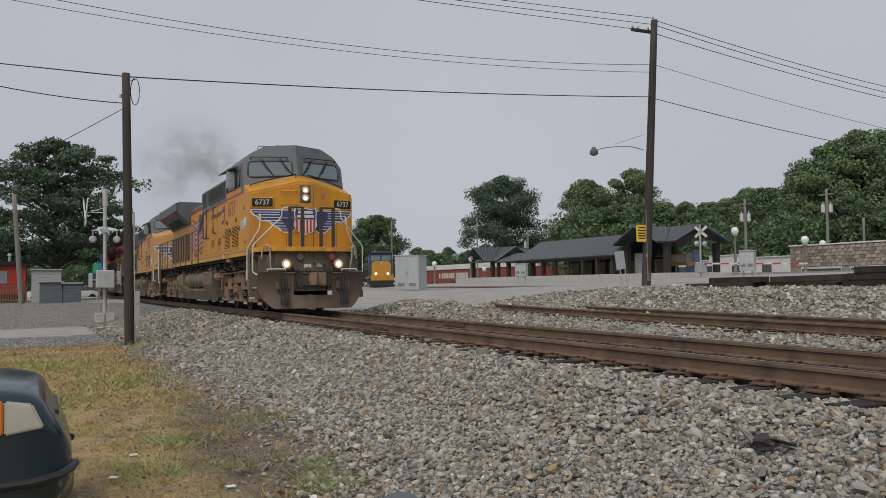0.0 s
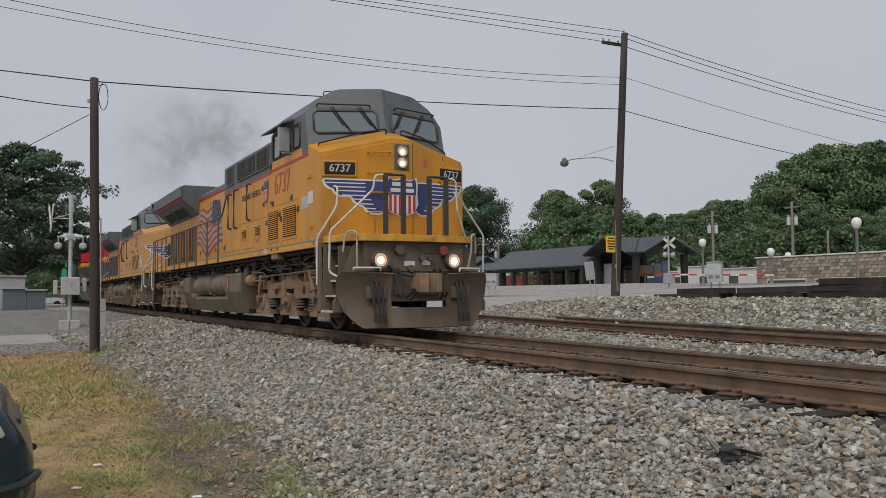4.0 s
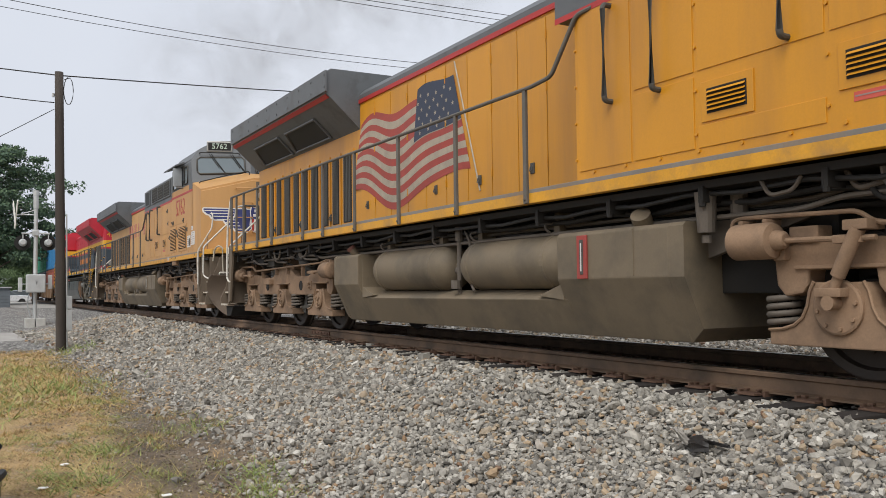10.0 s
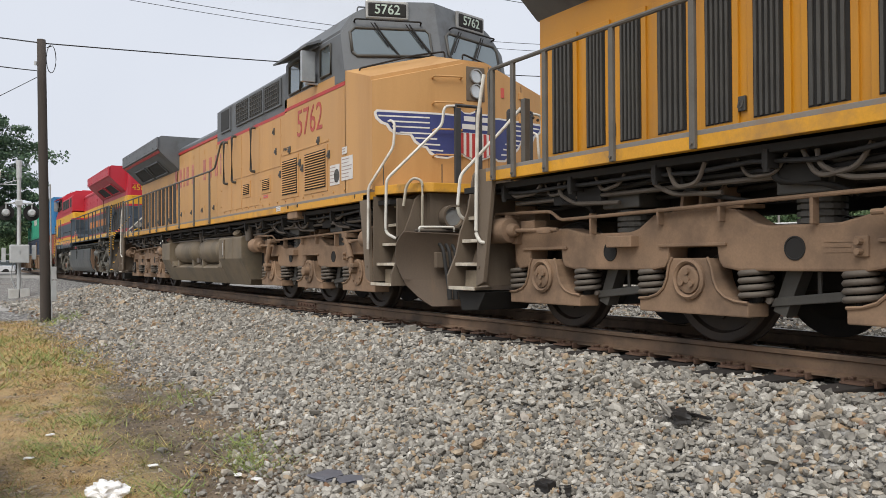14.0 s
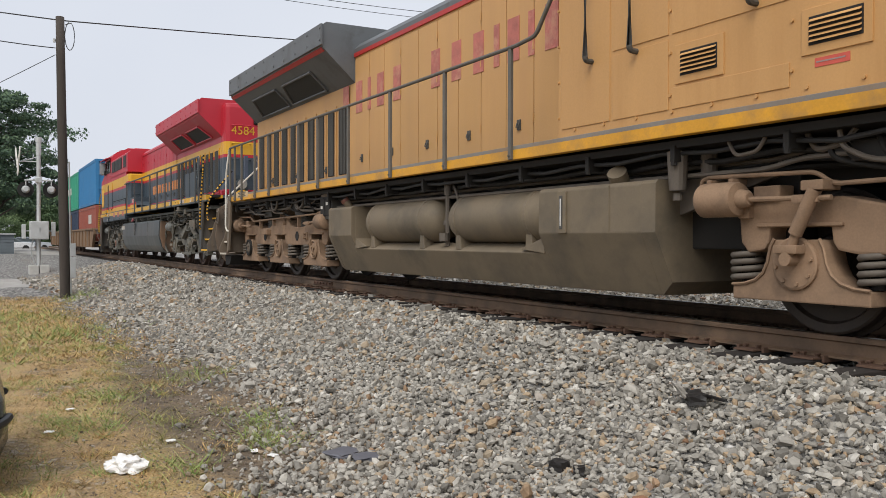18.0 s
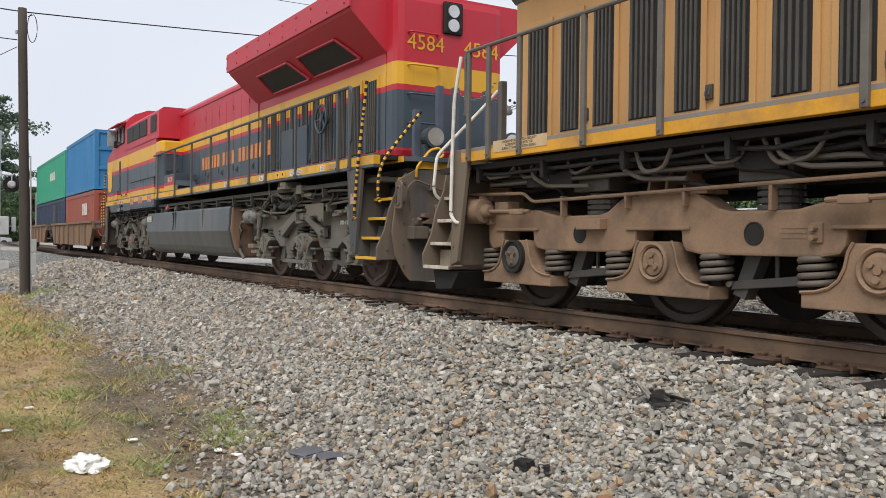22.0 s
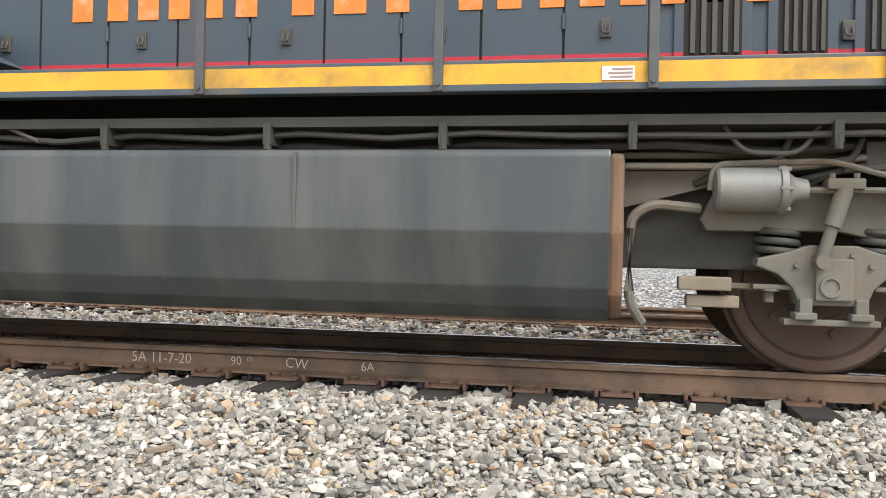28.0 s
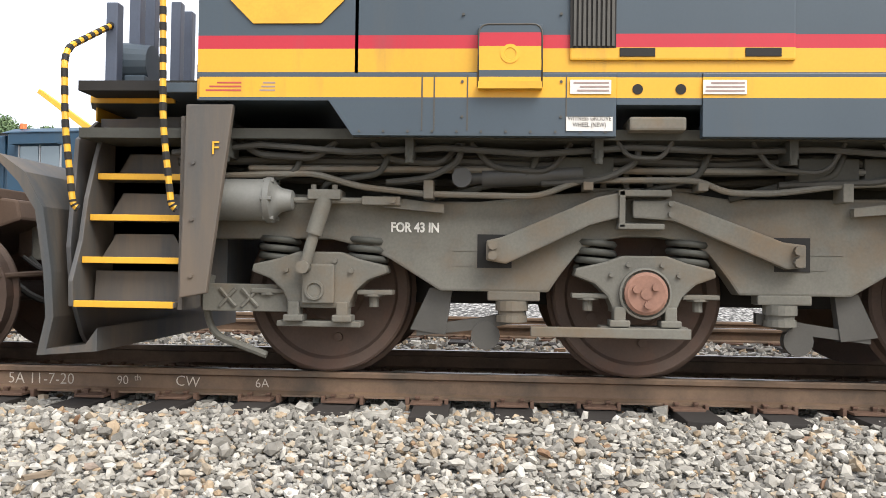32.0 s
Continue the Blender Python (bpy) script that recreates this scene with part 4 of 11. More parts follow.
        L.add("brake_pipe", b, m, fr, "", True)
        b = B()
        for u in (-1.3, -0.35, 0.32, 1.15):
            box(b, tx - u - 0.03, tx - u + 0.03, -1.23, -1.07, 1.10 if abs(u) > 1 else 1.16, 1.21, 0.006)
        L.each("pipe_clip", b, m, fr)
        b = B()
        box(b, tx - 0.35, tx + 0.35, -1.05, -0.75, 1.165, 1.19, 0.006)
        for du in (-0.2, -0.06, 0.08, 0.22):
            prism(b, [(-1.04, 1.185), (-1.02, 1.30), (-0.85, 1.32), (-0.8, 1.185)], tx + du, tx + du + 0.035, "x")
        L.each("centre_bracket", b, m, fr)
        b = B()
        rod(b, (tx + 0.38, -1.15, 1.265), (tx + 0.98, -1.15, 1.235), 0.062, seg=18)
        rod(b, (tx + 0.98, -1.15, 1.235), (tx + 1.1, -1.15, 1.23), 0.04, seg=12)
        rod(b, (tx + 1.1, -1.08, 1.228), (tx + 1.1, -1.24, 1.228), 0.06, seg=14)
        L.add("yaw_damper", b, mat("dark_damper_steel", (0.06, 0.06, 0.057), 0.55, 0.2), fr, "", True)
        if e < 0:
            b = B()
            prism(b, [(tx - u, z) for u, z in ((0.45, 1.047), (0.46, 1.225), (1.11, 1.225), (1.11, 0.96), (0.92, 0.96), (0.92, 1.04))], -1.27, -1.25, "y", 0.004)
            for u, z in ((0.96, 0.99), (1.07, 0.99), (0.96, 1.2), (1.07, 1.2), (0.52, 1.08), (0.80, 1.08)):
                rod(b, (tx - u, -1.268, z), (tx - u, -1.28, z), 0.014, seg=6)
            L.add("bolted_plate", b, m, fr)
            b = B()
            box(b, tx - 0.44, tx - 0.23, -1.36, -1.1, 1.39, 1.53, 0.012)
            box(b, tx - 0.7, tx - 0.3, -1.3, -1.0, 1.34, 1.395, 0.008)
            box(b, tx - 0.42, tx - 0.34, -1.12, -1.0, 1.14, 1.36, 0.008)
            L.add("terminal_box", b, m, fr)
            b = B()
            for xa, xb in ((1.09, 1.07), (0.57, 0.67)):
                rod(b, (tx + xa, -1.34, 1.66), (tx + xb, -1.34, 1.41), 0.012, seg=6)
            keys = [(1.54, 1.16), (1.07, 1.40), (0.67, 1.43), (0.39, 1.345), (0.04, 1.34), (-0.26, 1.43)]
            n = 0
            for (xa, za), (xb, zb) in zip(keys, keys[1:]):
                c = max(1, int(math.hypot(xb - xa, zb - za) / 0.05))
                for k in range(c):
                    f, g = k / c, (k + 1.35) / c
                    ax, az, bx, bz = xa + (xb - xa) * f, za + (zb - za) * f, xa + (xb - xa) * g, za + (zb - za) * g
                    wy, wz = (0.016, 0) if n % 2 else (0, 0.016)
                    pipe(b, [(tx + ax, -1.34 - wy, az - wz), (tx + bx, -1.34 - wy, bz - wz), (tx + bx, -1.34 + wy, bz + wz), (tx + ax, -1.34 + wy, az + wz), (tx + ax, -1.34 - wy, az - wz)], 0.008, 5)
                    n += 1
            L.add("safety_chain", b, m, fr, "", True)
        L.lettering("stencil", "FOR 43 IN", 0.082, tx + (1.39 if e > 0 else 1.49) * e, -1.083, 0.93, mat("stencil_white", (0.62, 0.61, 0.56), 0.6, 0, 0.25, 30), "white stencilled writing", 0.82, fr, 0, True)
    for a in (-AX, 0, AX):
        wheelset(L, tx + a)
    b = B()
    box(b, tx - 2.2, tx + 2.2, -0.55, 0.55, 0.45, 0.95)
    L.add("traction_motor", b, black)


def hatch(L, x0, x1, z0, z1, y, m, parent=None, slats=0, vertical=False, name="door"):
    """A door or panel standing proud of the side, with louvers where it has them."""
    o = L.box(name, m, x0, x1, y - 0.012, y + 0.02, z0, z1, 0.004, parent)
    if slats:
        # Flat black sheet on the door paints the shade between the louvers.
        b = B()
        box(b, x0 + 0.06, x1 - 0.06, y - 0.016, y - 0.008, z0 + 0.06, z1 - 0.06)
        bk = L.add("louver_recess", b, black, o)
        b = B()
        for k in range(slats):
            if vertical:
                w = (x1 - x0 - 0.14) / slats
                x = x0 + 0.07 + w * (k + 0.5)
                prism(b, [(x - w * 0.36, z0 + 0.07), (x + w * 0.10, z0 + 0.07), (x + w * 0.10, z1 - 0.07), (x - w * 0.36, z1 - 0.07)], y - 0.03, y - 0.016)
            else:
                h = (z1 - z0 - 0.14) / slats
                z = z0 + 0.07 + h * (k + 0.5)
                prism(b, [(y - 0.035, z - h * 0.3), (y - 0.012, z + h * 0.42), (y - 0.012, z + h * 0.05)], x0 + 0.07, x1 - 0.07, "x")
        L.add("louvers", b, slatm if vertical else m, o)
    return o


def latch(L, x, z, y, parent=None, m=None):
    b = B()
    box(b, x - 0.035, x + 0.035, y - 0.014, y + 0.01, z - 0.06, z + 0.06, 0.006)
    pipe(b, arc([(x - 0.02, y - 0.02, z + 0.02), (x - 0.02, y - 0.035, z - 0.035), (x + 0.02, y - 0.035, z - 0.035), (x + 0.02, y - 0.02, z + 0.02)], 0.015), 0.006, 6)
    L.add("latch", b, m or slatm, parent)


def grab(L, pts, r=0.017, m=None, parent=None, name="grab_iron"):
    b = B()
    pipe(b, arc(pts, 0.07), r, 8)
    return L.add(name, b, m or white_p, parent, "", True)


def decal(L, x0, x1, z0, z1, y, m, parent=None, lines=0, name="decal", inkm=None):
    o = L.box(name, m, x0, x1, y - 0.003, y + 0.002, z0, z1, 0, parent)
    if lines:
        b = B()
        r = random.Random(int(1000 * (x0 + z0 + 50)))
        for k in range(lines):
            z = z1 - (z1 - z0) * (k + 0.7) / (lines + 0.6)
            box(b, x0 + 0.012, x0 + (x1 - x0) * r.uniform(0.6, 0.95), y - 0.005, y - 0.003, z - 0.006, z + 0.004)
        L.each("text_bar", b, inkm or ink, o)
    return o


def end_steps(L, e, m, trim):
    """The stair well at a corner: side plate, five treads that climb inwards, kick plates, sloped end plate, at the end e of the frame."""
    slate = L.st == "C"
    kick_m = mat("worn_tan_steel", (0.34, 0.28, 0.20), 0.65, 0.1, 0.3, 5.0, 0, dirt=(0.10, 0.08, 0.06), dirt_amt=0.4)
    inn, out, z0, rise = (9.69, 10.31, 0.46, 0.258) if slate else (9.80, 10.35, 0.40, 0.262)
    if slate and e > 0:
        inn, out = 9.55, 10.15
    if L.st != "C" and e > 0:
        inn, out = inn - 0.06 + (0.12 if L.st == "B" else 0), out + (0.12 if L.st == "B" else 0)
    for sg in (-1, 1):
        y1 = sg * SILL
        yi = sg * 0.93
        b = B()
        if slate:
            pr = [(9.85, 1.62), (9.39, 1.62), (9.51, 0.53), (9.66, 0.49)] if e < 0 else [(9.50, 1.62), (9.22, 1.62), (9.36, 0.52), (9.52, 0.49)]
        else:
            pr = [(inn - 0.09, 1.60 if e > 0 else 1.66), (inn - 0.24, 1.60 if e > 0 else 1.66), (inn - 0.25, 1.525), (inn - 0.36, 1.525), (inn - 0.17, 0.46), (inn - 0.03, 0.41)]
        prism(b, [(e * u, z) for u, z in pr], *sorted((y1, y1 - sg * 0.05)), "y", 0.008)
        sp = L.add("step_side_plate", b, m)
        b = B()
        for z in (0.62, 0.95, 1.28):
            rod(b, (e * (inn - 0.1), y1, z), (e * (inn - 0.1), y1 + sg * 0.012, z), 0.014, seg=6)
        L.each("rivet", b, m, sp)
        L.box("step_inner_wall", m, *sorted((e * (inn - 0.03), e * (inn - 0.005))), *sorted((y1 - sg * 0.05, yi)), 0.42, 1.56)
        zt = 1.74 if e < 0 and not slate else 1.55
        b = B()
        prism(b, [(y1, z0 - 0.03), (y1 + sg * 0.012, z0 + 0.12), (sg * (SILL - 0.10), z0 + 0.36), (sg * (SILL - 0.16), z0 + 0.62), (sg * (SILL - 0.26), z0 + 0.86), (sg * (SILL - 0.34), zt - 0.06), (sg * (SILL - 0.40), zt), (yi, zt), (yi, z0 - 0.03)],
              *sorted((e * out, e * (out + 0.03))), "x", 0.006)
        ep = L.add("step_end_plate", b, m)
        b = B()
        for k in range(4):
            y, z = sg * (SILL - 0.14 - 0.09 * k), z0 + 0.1 + k * rise
            rod(b, (e * (out + 0.03), y, z), (e * (out + 0.045), y, z), 0.016, seg=6)
        L.each("rivet", b, m, ep)
        L.box("step_well_back", m, *sorted((e * inn, e * out)), *sorted((yi, yi + sg * 0.02)), 0.45, 1.52)
        for k in range(5):
            z, y = z0 + k * rise, sg * (SILL - 0.09 * k)
            ys = sorted((y, y - sg * (0.24 if k < 4 else 0.14)))
            s = L.box("step", m, *sorted((e * inn, e * (out + 0.0))), *ys, z - 0.03, z, 0.004)
            L.box("step_edge", trim, *sorted((e * (inn + 0.004), e * (out - 0.004))), *sorted((y + sg * 0.006, y - sg * 0.03)), z - 0.032, z + 0.006, 0.003, s)
            b = B()
            h = 0.15 if k else 0.18
            prism(b, [(e * (inn + 0.03), z), (e * (out - 0.03), z), (e * (out - (0.12 if k else 0.04)), z + h), (e * (inn + (0.12 if k else 0.04)), z + h)], *sorted((y - sg * 0.2, y - sg * 0.215)))
            L.add("kick_plate", b, m if k or slate else kick_m, s)


def coupler(L, e, m):
    b = B()
    x0 = e * 10.45
    box(b, *sorted((x0, e * 10.85)), -0.11, 0.11, 0.76, 0.98, 0.02)
    prism(b, [(e * 10.85, -0.16), (e * 11.12, -0.2), (e * 11.15, -0.05), (e * 11.0, 0.02), (e * 11.02, 0.12), (e * 11.14, 0.12), (e * 11.1, 0.22), (e * 10.85, 0.18)], 0.70, 1.02, "z", 0.015)
    L.add("coupler", b, m)
    b = B()
    for sg in (-1, 1):
        for k in range(2):
            y = sg * (0.35 + 0.12 * k)
            pipe(b, arc([(e * 10.5, y, 1.1), (e * 10.62, y, 1.1), (e * 10.72, y * 0.9, 0.7), (e * 10.9, y * 0.8, 0.55 + 0.05 * k), (e * 11.1, y * 0.7, 0.72)], 0.15), 0.017, 8)
    L.each("air_hose", b, hose, None, "", True)


def underframe(L):
    slate = L.st == "C"
    # Slate unit: underframe and cables get a lighter colour for the light on them.
    dark = mat("lit_grey_green_underframe", (0.052, 0.052, 0.044), 0.85, 0.05, 0.3, 4.0) if slate else black
    cab_m = mat("lit_grey_cable", (0.052, 0.050, 0.043), 0.8, 0, 0.25) if slate else hose
    b = B()
    box(b, -10.3, 10.3, -0.75, 0.75, 1.12, 1.5)
    box(b, -10.2, 10.2, -SILL + 0.12, SILL - 0.12, 1.44, 1.5)
    fr = L.add("frame", b, dark)
    for xa, xb in ((-4.7, -3.55), (3.6, 4.7)):
        L.box("underfloor_locker", dark, xa, xb, -0.95, 0.95, 0.62, 1.2, 0.02, fr)
        b = B()
        prism(b, [(xa, 1.2), (xb, 1.2), (xb if xa < 0 else xa, 0.9)], -1.1, -1.04)
        L.add("frame_brace", b, pipem, fr)
    r = random.Random(3 if L.d > 0 else 8)
    b = B()
    for k in range(4):
        y, z = -1.28 + 0.13 * k, 1.40 - 0.05 * k
        pts = [(x, y + r.uniform(-0.02, 0.02), z - (0.03 if j % 2 else 0.0) + r.uniform(-0.015, 0.015)) for j, x in enumerate(np.arange(-9.6, 9.7, 0.55))]
        pipe(b, pts, 0.020 + 0.006 * (k % 2), 7)
    L.each("cable_run", b, cab_m, fr, "", True)
    b = B()
    for x in np.arange(-9.4, 9.5, 1.1):
        box(b, x - 0.025, x + 0.025, -1.36, -1.15, 1.33, 1.46, 0.004)
        rod(b, (x, -1.34, 1.30), (x, -1.34, 1.38), 0.025, seg=8)
    L.each("cable_clamp", b, dark, fr)
    for tx in (-TC, TC):
        b = B()
        for j in range(5):
            x = tx + r.uniform(-2.2, 2.2)
            pipe(b, arc([(x, -1.2, 1.38), (x + 0.05, -1.2, 1.25), (x + r.uniform(0.2, 0.5), -1.15, 1.2), (x + r.uniform(0.4, 0.7), -1.1, 1.12)], 0.1), 0.02, 7)
        for j in range(3):
            x = tx + r.uniform(-2.0, 1.6)
            box(b, x, x + 0.35, -1.2, -0.95, 1.22, 1.36, 0.01)
        L.each("underfloor_fitting", b, dark, fr, "", False)
    # looped cables and pipes between the sill and the trucks
    b = B()
    for tx in (-TC, TC):
        for j in range(7):
            x, w, d = tx - 2.6 + 0.75 * j + r.uniform(-0.15, 0.15), r.uniform(0.25, 0.6), r.uniform(0.08, 0.2)
            y = -1.30 + r.uniform(0.0, 0.12)
            pipe(b, arc([(x, y, 1.44), (x + w * 0.2, y, 1.43 - d), (x + w * 0.8, y, 1.43 - d * r.uniform(0.6, 1.0)), (x + w, y, 1.44)], 0.2, 5), r.uniform(0.012, 0.022), 7)
        for j in range(3):
            x = tx - 1.8 + 1.5 * j + r.uniform(-0.3, 0.3)
            pipe(b, arc([(x, -1.25, 1.43), (x + 0.02, -1.25, 1.32), (x + 0.2, -1.22, 1.22), (x + r.uniform(0.4, 0.8), -1.18, 1.20)], 0.12, 5), 0.02, 7)
    L.each("cable_loop", b, cab_m if slate else pipem, fr, "", True)
    b = B()
    for y, z in ((-1.05, 1.36), (-1.18, 1.28)):
        pipe(b, arc([(-9.4, y, z), (-5.2, y, z), (-4.9, y, z - 0.06), (4.6, y, z - 0.06), (4.9, y, z), (9.2, y, z)], 0.2), 0.021, 7)
    L.each("train_pipe", b, k_truck if slate else pipem, fr, "", True)


def posts(L, xs, ztop, m, foot=1.52, gap=0.0):
    for x in xs:
        L.box("handrail_post", m, x - 0.028, x + 0.028, -SILL - 0.035, -SILL + 0.0, foot, ztop, 0.006)
        b = B()
        rod(b, (x, -SILL - 0.03, foot + 0.04), (x, -SILL - 0.05, foot + 0.04), 0.014, seg=6)
        L.add("post_bolt", b, m)


def sill_and_walkway(L, m, z0, z1, x0=-10.2, x1=10.2):
    b = B()
    box(b, x0, x1, -SILL, -SILL + 0.1, z0, z1, 0.006)
    box(b, x0, x1, SILL - 0.1, SILL, z0, z1, 0.006)
    L.add("side_sill", b, m)
    L.box("walkway_deck", black, x0, x1, -SILL + 0.1, SILL - 0.1, z1 - 0.07, z1 - 0.012)


def radiator_and_hood(L, body, top, stripe, wing, louver_m, z0, x_end=2.35, lift=0.0):
    H, q = HOOD, lift
    b = B()
    prism(b, [(-H, z0), (-H, 3.78 + q), (-H + 0.08, 3.88 + q), (-0.45, 4.0 + q), (0.45, 4.0 + q), (H - 0.08, 3.88 + q), (H, 3.78 + q), (H, z0)], -9.38, x_end, "x")
    L.add("long_hood", b, body)
    b = B()
    prism(b, [(-H - 0.02, 3.72 + q), (-H - 0.02, 3.79 + q), (-H + 0.077, 3.89 + q), (-0.45, 4.01 + q), (0.45, 4.01 + q), (H - 0.077, 3.89 + q), (H + 0.02, 3.79 + q), (H + 0.02, 3.72 + q)], -3.95, x_end + 0.01, "x")
    L.add("hood_roof", b, top)
    if stripe:
        L.box("red_stripe", stripe, -3.95, x_end, -H - 0.026, -H, 3.66 + q, 3.722 + q)
    b = B()
    prism(b, [(-H, 3.25 + q), (-1.43, 3.76 + q), (-1.46, 3.81 + q), (-1.46, 4.12 + q), (-1.38, 4.18 + q), (1.38, 4.18 + q), (1.46, 4.12 + q), (1.46, 3.81 + q), (1.43, 3.76 + q), (H, 3.25 + q)], -9.42, -3.9, "x")
    w = L.add("radiator_cab", b, wing, None, "overhanging radiator section")
    b = B()
    box(b, -9.46, -3.86, -1.49, -1.455, 3.80 + q, 4.14 + q, 0.01)
    for k in range(10):
        for z in (3.88, 4.07):
            rod(b, (-9.3 + k * 0.6, -1.49, z + q), (-9.3 + k * 0.6, -1.503, z + q), 0.018, seg=6)
    L.add("wing_edge", b, top, w)
    if stripe:
        b = B()
        prism(b, [(-1.40, 3.715 + q), (-1.452, 3.77 + q), (-1.44, 3.785 + q), (-1.38, 3.73 + q)], -9.44, -3.95, "x")
        L.add("red_stripe", b, stripe, w)
    n = Vector((0, -0.51, -0.55)).normalized()
    for xa, xb in ((-8.7, -6.95), (-6.75, -5.0)):
        pts = []
        for f0 in (0.10, 0.66):
            for x in (xa, xb):
                pts.append(Vector((x + (0.25 if f0 > 0.5 and x == xa else 0), -HOOD - f0 * 0.55, 3.25 + q + f0 * 0.51)) + n * 0.012)
        b = B()
        b.faces.new([b.verts.new(p) for p in (pts[0], pts[1], pts[3], pts[2])])
        L.add("radiator_screen", b, screen, w)
        b = B()
        for (p, r) in ((pts[0], pts[1]), (pts[2], pts[3]), (pts[0], pts[2]), (pts[1], pts[3])):
            rod(b, p + n * 0.005, r + n * 0.005, 0.025, seg=6)
        L.add("screen_frame", b, wing, w)
    x, k = -9.2, 0
    while x < -4.6:
        wdt = 0.40 if k % 3 else 0.46
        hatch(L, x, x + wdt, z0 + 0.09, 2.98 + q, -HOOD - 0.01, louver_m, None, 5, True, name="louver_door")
        if k % 3 == 1:
            latch(L, x + wdt + 0.035, z0 + 0.28, -HOOD - 0.015)
        x += wdt + 0.09
        k += 1


def hood_doors(L, x0, x1, n, m, z0=1.74, z1=3.86):
    w = (x1 - x0) / n
    for k in range(n):
        a = x0 + k * w
        o = L.box("hood_door", m, a + 0.008, a + w - 0.008, -HOOD - 0.018, -HOOD + 0.01, z0, z1, 0.005)
        L.box("door_gap", black, a - 0.009, a + 0.009, -HOOD - 0.006, -HOOD + 0.002, z0, z1)
        if k % 2 == 0:
            b = B()
            for z in (z0 + 0.3, z0 + 1.1, z1 - 0.2):
                rod(b, (a + w - 0.0, -HOOD - 0.026, z - 0.05), (a + w - 0.0, -HOOD - 0.026, z + 0.05), 0.01, seg=6)
            L.each("hinge", b, m, o)
            latch(L, a + w * 0.5, z0 + 0.25, -HOOD - 0.02, o)


SZ0, SZ1 = 1.52, 1.66      # sill of the yellow units


def fuel_tank_up(L):
    flank = [(-1.34, 1.2), (-1.37, 1.17), (-1.37, 0.76), (-1.12, 0.22), (1.12, 0.22), (1.37, 0.76), (1.37, 1.17), (1.34, 1.2)]
    b = B()
    prism(b, flank, 1.95, 3.45, "x", 0.012)
    prism(b, flank, 3.45, 3.62, "x")
    for v in b.verts:
        if v.co.x > 3.55 and v.co.z < 0.3:
            v.co.z += 0.12
            v.co.y *= 1.05
    tk = L.add("fuel_tank", b, up_tank, None, "brown-grey dusty fuel tank with a notched flank")
    b = B()
    prism(b, [(-1.1, 0.66), (-1.24, 0.60), (-1.285, 0.565), (-1.12, 0.222), (1.12, 0.222), (1.285, 0.565), (1.24, 0.60), (1.1, 0.66)], -2.95, 2.0, "x", 0.01)
    L.add("tank_sump", b, up_tank, tk)
    b = B()
    prism(b, flank, -3.72, -2.90, "x", 0.012)
    prism(b, flank, -3.82, -3.72, "x")
    for v in b.verts:
        if v.co.x < -3.78 and v.co.z < 0.3:
            v.co.z += 0.05
            v.co.y *= 1.02
    L.add("tank_end", b, up_tank, tk)
    for xa, s2 in ((-2.9, 1), (1.95, -1)):
        b = B()
        prism(b, [(xa, 1.16), (xa + s2 * 0.02, 0.72), (xa + s2 * 0.42, 0.60), (xa, 0.56)], -1.30, -1.0, "y", 0.006)
        L.add("shelf_gusset", b, up_tank, tk)
    L.box("weld_seam", up_tank, 3.02, 3.035, -1.378, -1.36, 0.78, 1.18, 0.003, tk)
    b = B()
    box(b, -2.8, 2.0, -0.75, 0.75, 0.5, 1.15)
    L.add("tank_core", b, black, tk)
    for x0, x1 in ((-2.6, -0.42), (-0.12, 2.0)):
        b = B()
        n = x1 - x0
        lathe(b, [(0.03, 0.0), (0.15, 0.02), (0.24, 0.09), (0.285, 0.2), (0.285, n - 0.2), (0.24, n - 0.09), (0.15, n - 0.02), (0.03, n)], (x0, -1.06, 0.95), "x", 36)
        a = L.add("air_reservoir", b, up_tank, tk, "dusty round-ended air reservoir", True)
        for x in (x0 + 0.28, x1 - 0.36):
            b = B()
            lathe(b, [(0.286, -0.03), (0.291, -0.025), (0.291, 0.025), (0.286, 0.03)], (x, -1.06, 0.95), "x", 36)
            L.add("reservoir_strap", b, up_tank, a)
            b = B()
            if L.st == "A":
                prism(b, [(x - 0.05, 1.22), (x + 0.05, 1.22), (x + 0.035, 1.48), (x - 0.035, 1.48)], -1.14, -0.95, "y", 0.006)
                L.add("reservoir_hanger", b, up_tank, a)
                b = B()
                pipe(b, arc([(x, -1.15, 1.20), (x - 0.06, -1.22, 1.26), (x - 0.09, -1.22, 1.32), (x, -1.15, 1.34)], 0.03), 0.014, 6)
                L.add("strap_clamp", b, pipem, a)
            else:
                prism(b, [(x - 0.07, 0.58), (x + 0.07, 0.58), (x + 0.04, 0.76), (x - 0.06, 0.76)], -1.27, -1.1, "y", 0.01)
                L.add("reservoir_foot", b, up_tank, a)
        b = B()
        rod(b, (x1 - 0.02, -1.06, 0.95), (x1 + 0.06, -1.06, 0.95), 0.075, seg=14)
        rod(b, (x1 + 0.06, -1.06, 0.95), (x1 + 0.1, -1.06, 0.95), 0.035, seg=10)
        L.add("end_fitting", b, up_tank, a)
    b = B()
    rod(b, (-0.22, -1.2, 0.62), (-0.22, -1.2, 1.3), 0.03, seg=8)
    rod(b, (-0.34, -1.15, 0.9), (-0.1, -1.15, 0.9), 0.05, seg=10)
    rod(b, (-0.22, -1.25, 0.68), (-0.22, -1.25, 0.78), 0.06, seg=10)
    rod(b, (-0.22, -1.2, 1.25), (-0.22, -1.2, 1.42), 0.05, seg=10)
